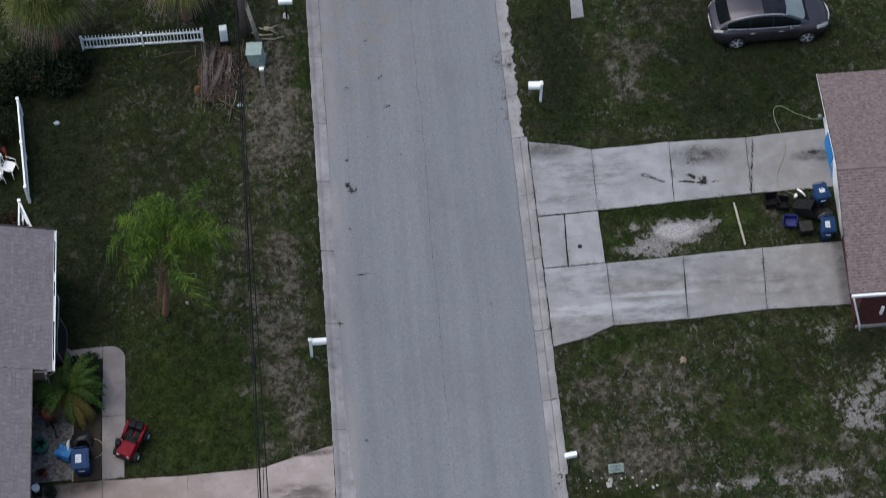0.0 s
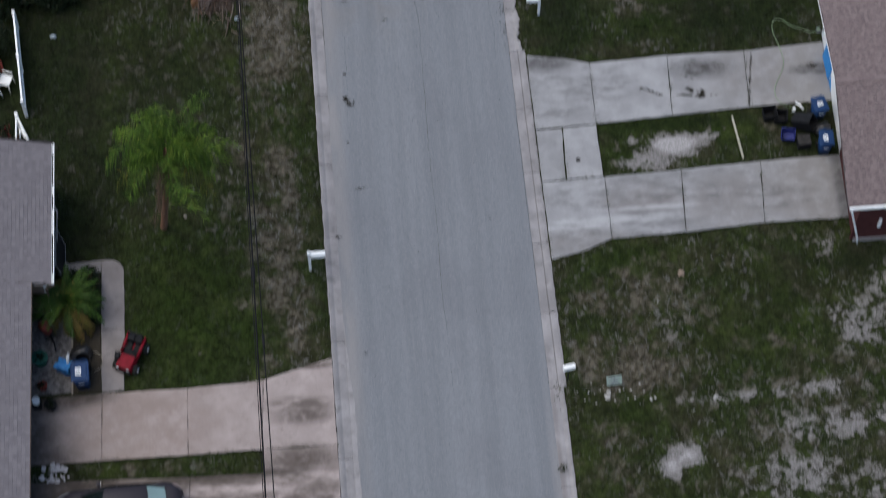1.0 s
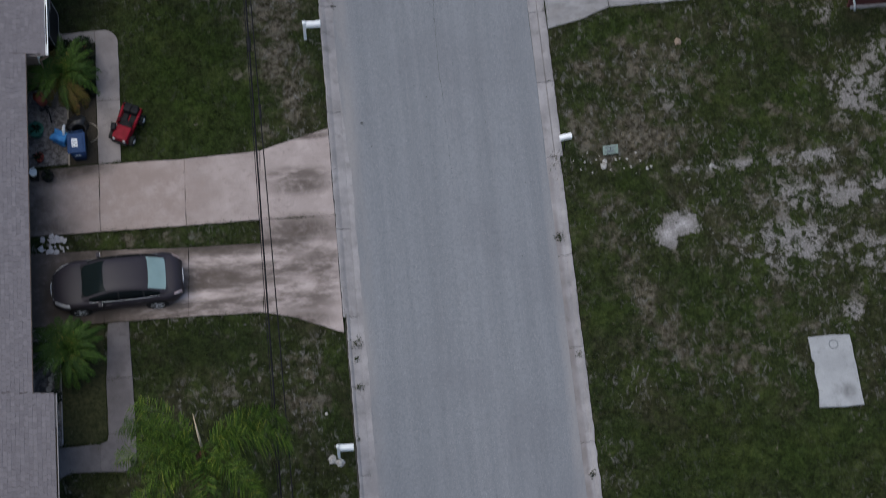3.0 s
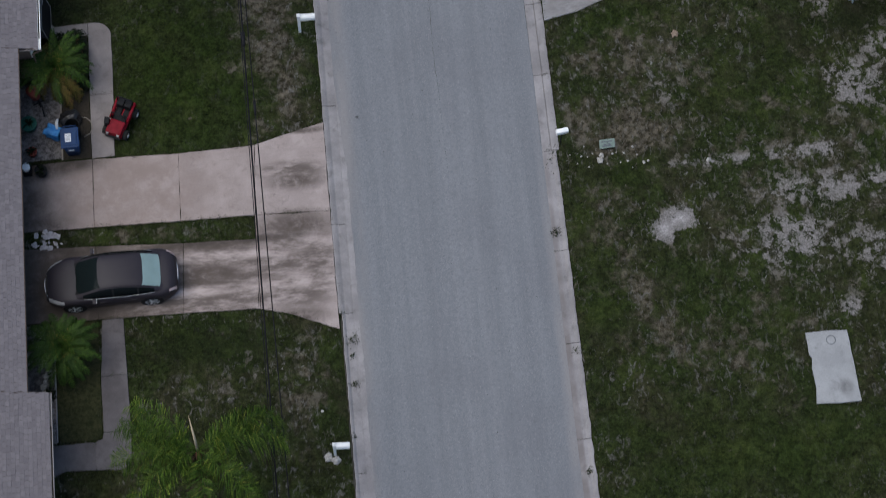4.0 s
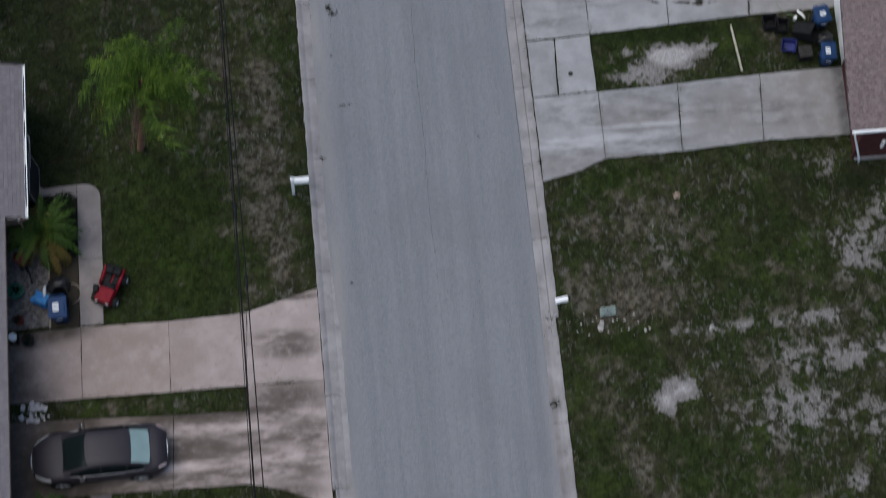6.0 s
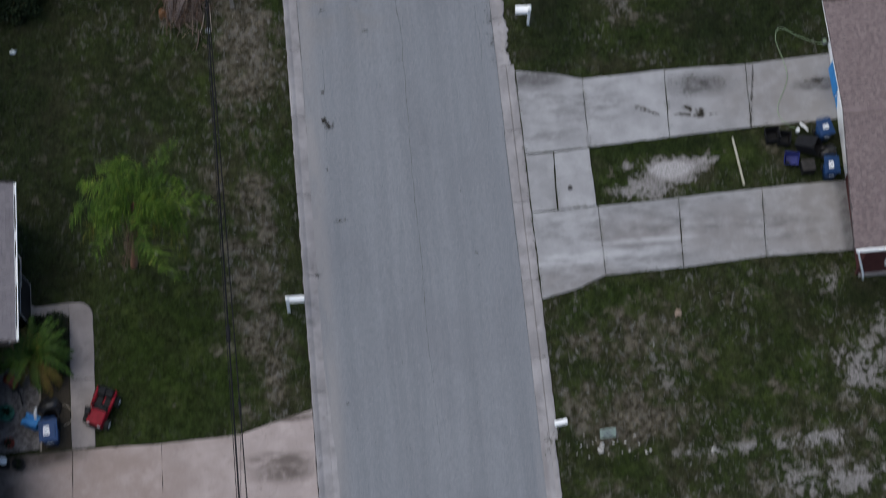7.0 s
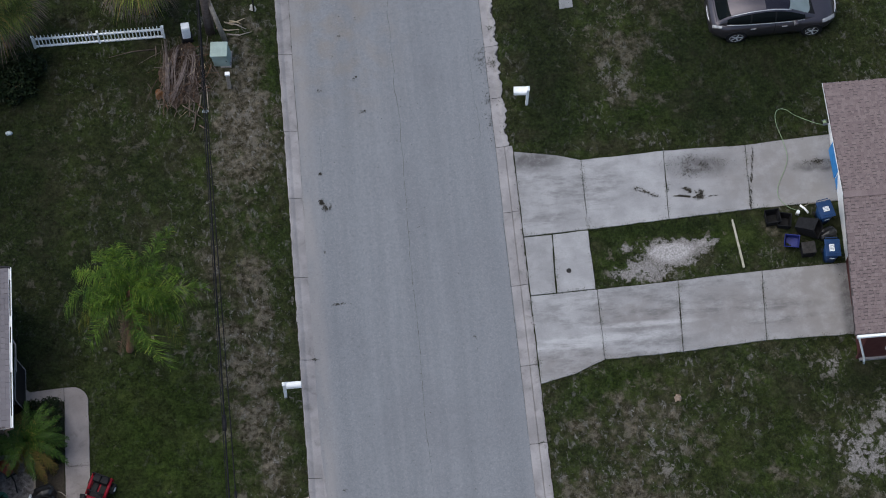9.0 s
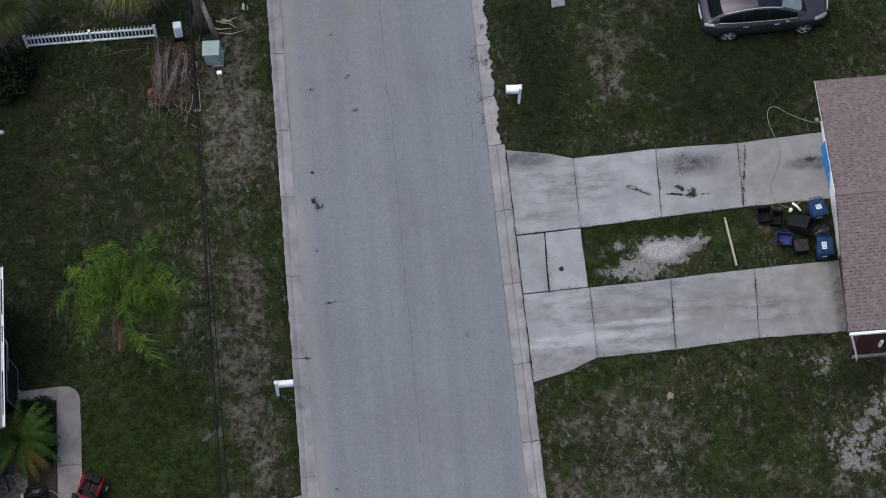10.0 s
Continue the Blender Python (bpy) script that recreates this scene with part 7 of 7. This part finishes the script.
tagged(link("planting_bed_north", bm, M["mulch"]), "dark soil bed beside the garden path", "planting bed", kind="structure")
bm = bmesh.new()
slab_mesh(bm, [(-15.3, -14.55), (-13.4, -14.55), (-13.4, -10.45), (-15.3, -10.45)], -0.02, 0.065, 0.01)
tagged(link("porch_floor_west", bm, M["gravel"]), "dirty gravel porch strip under the eave", "porch", kind="structure")
bm = bmesh.new()
slab_mesh(bm, [(-13.36, -14.3), (-13.24, -14.52), (-12.1, -14.52), (-11.93, -14.3), (-11.93, -10.45), (-13.36, -10.45)], -0.02, 0.065, 0.01)
tagged(link("planting_bed_south", bm, M["bed"]), "brown planted bed beside a grey path", "planting bed", kind="structure")
bm = bmesh.new()
box(bm, -13.40, -13.36, -14.5, -10.6, 0.0, 0.11, 0.01)
tagged(link("bed_edging", bm, M["kerb"]), "pale concrete edging of a planted bed", "edging", kind="structure")
bm = bmesh.new()
box(bm, -12.94, -12.88, -4.55, -1.6, 0.0, 0.10, 0.01)
tagged(link("bed_edging_north", bm, M["wood"]), "low timber edging between gravel and bed", "edging", kind="structure")


def carry_bag():
    bm = bmesh.new()
    bmesh.ops.create_cube(bm, size=1)
    bmesh.ops.subdivide_edges(bm, edges=bm.edges[:], cuts=5, use_grid_fill=True)
    for v in bm.verts:
        k = 1 + 0.35 * noise.noise(v.co * 2.2)
        v.co = Vector((v.co.x * 0.5 * k, v.co.y * 0.36 * k, (v.co.z + 0.5) * 0.42 * k))
    t = thing("blue_bag", pose(-13.15, -3.6, 0.07, 0, 0, -25), "crumpled bright blue bag beside bins", "bag")
    part("sack", bm, M["blue_bag"], t, smooth=True)
    bm = bmesh.new()
    tube(bm, [(0.1, 0.1, 0.35), (0.02, 0.28, 0.45), (-0.05, 0.45, 0.3), (-0.1, 0.52, 0.12)], [0.05, 0.06, 0.05, 0.03], 6)
    part("tie", bm, M["paper"], t, "twisted white plastic")


M["blue_bag"] = plain("light_blue_plastic_sheet", (0.03, 0.17, 0.46), (0.07, 0.28, 0.58), 8, 0.5)
carry_bag()


def folded_umbrella():
    t = thing("sun_shade", pose(-13.66, -2.35, 0.065), "folded red shade on a black stand", "umbrella")
    bm = bmesh.new()
    cyl(bm, (0, 0, 0), (0, 0, 1.3), 0.02, 0.02, 8)
    part("pole", bm, M["black"], t)
    bm = bmesh.new()
    tube(bm, [(0, 0, 0.5), (-0.12, 0.1, 0.85), (0, 0, 1.3)], [0.16, 0.2, 0.04], 9)
    part("cloth", bm, M["rust"], t)
    bm = bmesh.new()
    for k in range(4):
        a = k * math.pi / 2 + 0.4
        tube(bm, [(0, 0, 0.06), (0.2 * math.cos(a), 0.2 * math.sin(a), 0.03)], 0.02, 5)
    tube(bm, [(0.0, 0.0, 0.55), (0.18, -0.35, 0.5), (0.24, -0.7, 0.35)], 0.025, 6)
    part("stand", bm, M["black"], t)


folded_umbrella()


def porch_pot(x, y, label, mat, r0, h):
    t = thing("planter", pose(x, y, 0.07), label, "planter")
    bm = bmesh.new()
    cyl(bm, (0, 0, 0), (0, 0, h), r0 * 0.75, r0, 18)
    part("pot", bm, M[mat], t)
    bm = bmesh.new()
    cyl(bm, (0, 0, h - 0.02), (0, 0, h + 0.03), r0 * 1.06, r0 * 1.06, 18)
    part("rim", bm, M[mat], t)
    bm = bmesh.new()
    rr = random.Random(int(abs(x * 100)))
    for k in range(20):
        a, L = rr.uniform(0, 6.28), rr.uniform(0.1, 0.28)
        tube(bm, [(0, 0, h), (math.cos(a) * L * 0.6, math.sin(a) * L * 0.6, h + 0.12), (math.cos(a) * L, math.sin(a) * L, h + 0.05)], [0.012, 0.02, 0.004], 4)
    part("plant", bm, M["shrub"], t)


porch_pot(-13.98, -3.25, "teal green glazed planter on gravel", "teal", 0.27, 0.34)
porch_pot(-13.9, -4.25, "small red planter near the garage", "rust", 0.16, 0.25)
porch_pot(-13.62, -5.0, "white-rimmed black planter at the driveway", "black", 0.2, 0.3)



def white_bucket():
    t = thing("bucket", pose(-14.08, -4.92, 0.4), "white bucket set on a black stand", "bucket")
    bm = bmesh.new()
    cyl(bm, (0, 0, 0), (0, 0, 0.22), 0.11, 0.14, 16)
    part("body", bm, M["white"], t)
    bm = bmesh.new()
    box(bm, -0.14, 0.14, -0.14, 0.14, -0.34, 0.0, 0.02)
    part("stand", bm, M["black"], t)
    bm = bmesh.new()
    tube(bm, [(-0.13, 0, 0.2), (-0.1, 0.1, 0.24), (0.1, 0.1, 0.24), (0.13, 0, 0.2)], 0.008, 5)
    part("handle", bm, M["iron"], t)


white_bucket()


# ---- road crack, specks, litter, weeds ----
def ribbon(bm, pts, w, z):
    a = None
    for i, p in enumerate(pts):
        q0, q1 = pts[max(0, i - 1)], pts[min(len(pts) - 1, i + 1)]
        d = Vector((q1[0] - q0[0], q1[1] - q0[1], 0)).normalized()
        s = Vector((-d.y, d.x, 0)) * w[i] / 2
        v = (bm.verts.new(Vector((p[0], p[1], z(p[0]))) + s), bm.verts.new(Vector((p[0], p[1], z(p[0]))) - s))
        if a:
            bm.faces.new((a[0], a[1], v[1], v[0]))
        a = v


def road_z(x):
    x = abs(x)
    return (0.035 - 0.010 * x / 1.7 if x < 1.7 else 0.025 - 0.025 * (x - 1.7) / 1.78) + 0.004


def cracks():
    r = random.Random(15)
    bm = bmesh.new()
    for x0, ya, yb, w, drift in ((0.14, -6.0, 24.0, 0.009, 0.02), (-2.76, 4.6, 9.5, 0.008, 0.03), (2.95, 5.6, 13.0, 0.006, 0.05), (-3.45, 6.2, 17.0, 0.013, 0.0), (-3.45, -13.0, -10.6, 0.012, 0.0), (3.45, -5.5, 17.0, 0.010, 0.0)):
        pts, ws, y, x = [], [], ya, x0
        while y < yb:
            x += r.gauss(0, 0.014 if abs(x0) < 3 else 0.004) + (x0 - x) * 0.12
            pts.append((x + drift * math.sin(y * 0.9), y))
            ws.append(w * r.uniform(0.25, 1.5) * (0.35 if y < ya + 3 else 1))
            y += r.uniform(0.08, 0.2)
        ribbon(bm, pts, ws, road_z)
    ob = link("road_crack", bm, M["joint"])
    tagged(ob, "long jagged dark crack in the asphalt", "crack", kind="structure")


cracks()


def scatter(name, label, category, mat, spots_, leaf, seed, up=0.25, z=0.0):
    """Loose leaf crumbs lying about spots (x, y, rx, ry, count, z), gathered in uneven drifts."""
    r = random.Random(seed)
    verts, faces = [], []
    for x, y, rx, ry, n, z in spots_:
        made, tries = 0, 0
        while made < 5 * n and tries < 60 * n:
            tries += 1
            q = Vector((x + r.gauss(0, rx), y + r.gauss(0, ry), 0))
            drift = noise.noise(q * 3.1) + 0.8 * noise.noise(q * 9.0)
            if drift < r.uniform(-0.35, 0.45):
                continue
            made += 1
            c = Vector((q.x, q.y, z + r.uniform(0.004, 0.014)))
            a = r.uniform(0, 6.28)
            L = leaf * r.uniform(0.3, 1.0)
            u = Vector((math.cos(a), math.sin(a), r.uniform(-up, up) * 0.5)) * L
            w = Vector((-math.sin(a), math.cos(a), r.uniform(-up, up) * 0.5)) * L * r.uniform(0.5, 0.9)
            i = len(verts)
            verts += [c - u, c + w, c + u, c - w]
            faces.append((i, i + 1, i + 2, i + 3))
    me = bpy.data.meshes.new(name)
    me.from_pydata([tuple(v) for v in verts], [], faces)
    me.materials.append(M[mat])
    tagged(new(name, me), label, category, kind="stuff")


scatter("leaf_litter", "dark leaf litter swept over a driveway", "leaf litter", "litter",
        [(10.36, 5.70, 0.08, 0.05, 150, 0.09), (10.44, 5.86, 0.05, 0.06, 80, 0.09), (10.85, 5.70, 0.07, 0.015, 20, 0.09), (10.35, 6.85, 0.42, 0.16, 110, 0.09), (10.0, 7.2, 0.32, 0.12, 70, 0.09),
         (10.05, 6.6, 0.16, 0.1, 50, 0.09), (10.95, 6.95, 0.4, 0.10, 50, 0.09), (14.8, 6.7, 0.3, 0.07, 120, 0.09)]
        + [(9.60 + 0.1 * k, 5.81 - 0.016 * k, 0.05, 0.014, 40, 0.09) for k in range(8)] + [(9.90 + 0.08 * k, 6.08 - 0.06 * k, 0.05, 0.024, 40, 0.09) for k in range(6)]
        + [(8.20 + 0.1 * k, 6.22 - 0.055 * k, 0.06, 0.022, 18 - k, 0.09) for k in range(8)] + [(12.10 + 0.056 * k, 5.2 + 0.30 * k, 0.014, 0.09, 26, 0.09) for k in range(8)]
        + [(9.10, 1.4, 0.014, 0.10, 26, 0.09), (9.05, 0.6, 0.012, 0.25, 16, 0.09), (12.05, 2.0, 0.012, 0.25, 16, 0.09), (-7.6, 11.8, 0.6, 0.8, 260, 0.06), (-5.4, 14.0, 0.5, 0.4, 60, 0.05)], 0.014, 33)
scatter("road_specks", "dark leaves and grit on the asphalt", "leaf litter", "litter",
        [(-2.80, 6.67, 0.07, 0.05, 60, 0.015), (-2.62, 6.48, 0.09, 0.08, 50, 0.015), (-2.78, 7.75, 0.03, 0.03, 16, 0.015), (-2.8, 4.79, 0.04, 0.04, 4, 0.015), (-2.45, 2.8, 0.14, 0.02, 16, 0.02),
         (-1.26, 11.44, 0.05, 0.04, 9, 0.03), (-1.09, 10.06, 0.05, 0.04, 9, 0.03), (-1.73, 13.18, 0.03, 0.03, 4, 0.03), (-2.64, 11.02, 0.05, 0.04, 6, 0.02), (-2.09, 4.06, 0.03, 0.03, 4, 0.02), (-2.79, -3.79, 0.03, 0.03, 4, 0.015)] + [
         (-3.42, 0.86, 0.05, 0.05, 10, 0.01), (2.0, 1.2, 0.03, 0.03, 4, 0.025), (0.3, 8.2, 2.0, 5.0, 40, 0.035), (0, -4, 2.2, 6, 26, 0.035), (3.3, 11.8, 0.12, 0.5, 50, 0.012), (3.35, 9.6, 0.08, 0.6, 40, 0.012)], 0.020, 34)


def weeds():
    r = random.Random(35)
    verts, faces = [], []
    sp = [(3.60, -8.6, 0.09, 60), (3.85, -12.9, 0.07, 40), (3.75, -17.0, 0.07, 40), (-3.6, -11.85, 0.12, 60), (-3.62, -12.4, 0.05, 24), (-3.6, -13.4, 0.06, 30), (-3.8, -15.15, 0.05, 30), (-3.9, -10.9, 0.08, 30),
          (4.0, -5.9, 0.22, 120), (3.95, -2.75, 0.06, 16), (3.75, 11.6, 0.12, 40), (3.9, 10.0, 0.1, 30), (4.0, 8.9, 0.12, 40), (3.8, 13.0, 0.1, 30), (15.0, 2.7, 0.12, 60), (14.9, 2.2, 0.06, 30), (15.0, 1.2, 0.05, 30)]
    # turf creeping over the slab and kerb edges
    for y in np.arange(-20, 18, 0.12):
        for x, ok in ((-4.03, not -11.5 < y < -3.85), (4.12, not -0.7 < y < 8.1)):
            if ok and r.random() < 0.8:
                sp.append((x + r.gauss(0, 0.03), y, 0.05, 5))
    for o in PAVED:
        for p, q in zip(o, o[1:] + o[:1]):
            L = math.dist(p, q)
            for k in range(int(L / 0.10)):
                t = r.random()
                lush = noise.noise(Vector((p[0] + (q[0] - p[0]) * t, p[1] + (q[1] - p[1]) * t, 3.0)) * 2.0)
                n = 16 if lush > 0.05 else 6
                sp.append((p[0] + (q[0] - p[0]) * t, p[1] + (q[1] - p[1]) * t, 0.036, n if p[0] > 0 or abs(q[0] - p[0]) > 0.4 else 1))
    for x, y, s, n in sp:
        for k in range(n):
            b = Vector((x + r.gauss(0, s), y + r.gauss(0, s), 0.02))
            a = r.uniform(0, 6.28)
            h = r.uniform(0.05, 0.12)
            e = b + Vector((math.cos(a) * h * 0.8, math.sin(a) * h * 0.8, h))
            w = Vector((-math.sin(a), math.cos(a), 0)) * 0.013
            i = len(verts)
            verts += [b - w, b + w, e]
            faces.append((i, i + 1, i + 2))
    me = bpy.data.meshes.new("edge_weeds")
    me.from_pydata([tuple(v) for v in verts], [], faces)
    me.materials.append(M["weed"])
    tagged(new("edge_weeds", me), "ragged weeds along kerbs and slab edges", "weeds", kind="stuff")


weeds()


def inside(poly, x, y):
    c = np.zeros(x.shape, bool)
    for (x0, y0), (x1, y1) in zip(poly, poly[1:] + poly[:1]):
        k = (y0 > y) != (y1 > y)
        c ^= k & (x < (x1 - x0) * (y - y0) / (y1 - y0 + 1e-12) + x0)
    return c


def grass_tufts(n=60000):
    """Short blades in tufts over the lawns, thin where the ground is dry or sandy."""
    rs = np.random.RandomState(8)
    x, y = rs.uniform(-17, 18, n), rs.uniform(-21, 18, n)
    keep = (np.abs(x) > 4.1) & (spots(SAND, x, y) * 0.8 + spots(DRY, x, y) * 0.6 < rs.uniform(0.05, 0.85, n))
    for o in PAVED + [[(-30, -34), (-13.5, -34), (-13.5, 4), (-30, 4)], [(15.2, -3), (30, -3), (30, 8.2), (15.2, 8.2)], [(-13.1, -4.5), (-12, -4.5), (-12, 0.3), (-13.1, 0.3)]]:
        keep &= ~inside(o, x, y)
    x, y = x[keep], y[keep]
    m, B = len(x), 4
    bx = np.repeat(x, B) + rs.normal(0, 0.03, m * B)
    by = np.repeat(y, B) + rs.normal(0, 0.03, m * B)
    a = rs.uniform(0, 2 * np.pi, m * B)
    h = rs.uniform(0.04, 0.10, m * B)
    z0 = np.full(m * B, 0.02)
    w = 0.015
    base = np.stack([bx, by, z0], -1)
    sd = np.stack([-np.sin(a), np.cos(a), 0 * a], -1) * w
    tip = base + np.stack([np.cos(a) * h * 0.9, np.sin(a) * h * 0.9, h], -1)
    co = np.stack([base - sd, base + sd, tip], 1).reshape(-1, 3)
    me = bpy.data.meshes.new("grass")
    me.from_pydata(co.tolist(), [], np.arange(len(co)).reshape(-1, 3).tolist())
    for name, rows in (("sand", SAND), ("dry", DRY), ("lush", LUSH), ("dense", DENSE_AND_SHADED)):
        at = me.attributes.new(name, "FLOAT", "POINT")
        at.data.foreach_set("value", np.repeat(spots(rows, bx, by), 3).astype(np.float32))
    me.materials.append(M["grass"])
    tagged(new("grass", me), "short tufted green lawn grass", "grass", kind="stuff")


grass_tufts()


def black_sack(x, y, label, size=1.0):
    """A slumped black refuse sack with folds."""
    bm = bmesh.new()
    bmesh.ops.create_icosphere(bm, subdivisions=4, radius=0.5)
    for v in bm.verts:
        k = 1 + 0.3 * noise.noise(v.co * 3.0) + 0.12 * noise.noise(v.co * 9.0)
        v.co = Vector((v.co.x * 0.95 * k, v.co.y * 0.62 * k, max(-0.2, v.co.z * 0.8 * k)))
    t = thing("refuse_sack", pose(x, y, 0.24 * size, 0, 0, 12) @ Matrix.Scale(size, 4), label, "bag")
    part("sack", bm, M["sack"], t, smooth=True)


M["sack"] = plain("black_plastic_film", (0.008, 0.008, 0.009), (0.018, 0.018, 0.02), 9, 0.35, spec=0.5, bump=0.5)
black_sack(-12.55, -3.1, "slumped black refuse sack behind bins", 0.85)
# this second sack is added to darken the gap between the bins
black_sack(14.62, 3.85, "added black sack standing in for a dark mass between two blue bins", 0.75)


def cord(name, label, pts, r, mat):
    bm = bmesh.new()
    tube(bm, [(x - pts[0][0], y - pts[0][1], 0.08) for x, y in pts], r, 5)
    ob = link(name, bm, M[mat])
    ob.matrix_world = pose(pts[0][0], pts[0][1], 0.0)
    tagged(ob, label, "cord")


cord("cord", "pale cord lying over the bed edge and path", [(-12.25, -3.0), (-12.05, -3.05), (-11.9, -3.2), (-11.85, -3.45), (-11.95, -3.65), (-12.15, -3.75)], 0.018, "wood")


def slab_marks():
    """A dark round ring stain on the lone slab, added as a thin tube."""
    bm = bmesh.new()
    tube(bm, [(12.28 + 0.15 * math.cos(k * math.pi / 10), -13.28 + 0.15 * math.sin(k * math.pi / 10), 0.104) for k in range(21)], 0.014, 5)
    tagged(link("ring_mark", bm, M["greybar"]), "dark round ring mark on a pale slab", "ring")


slab_marks()
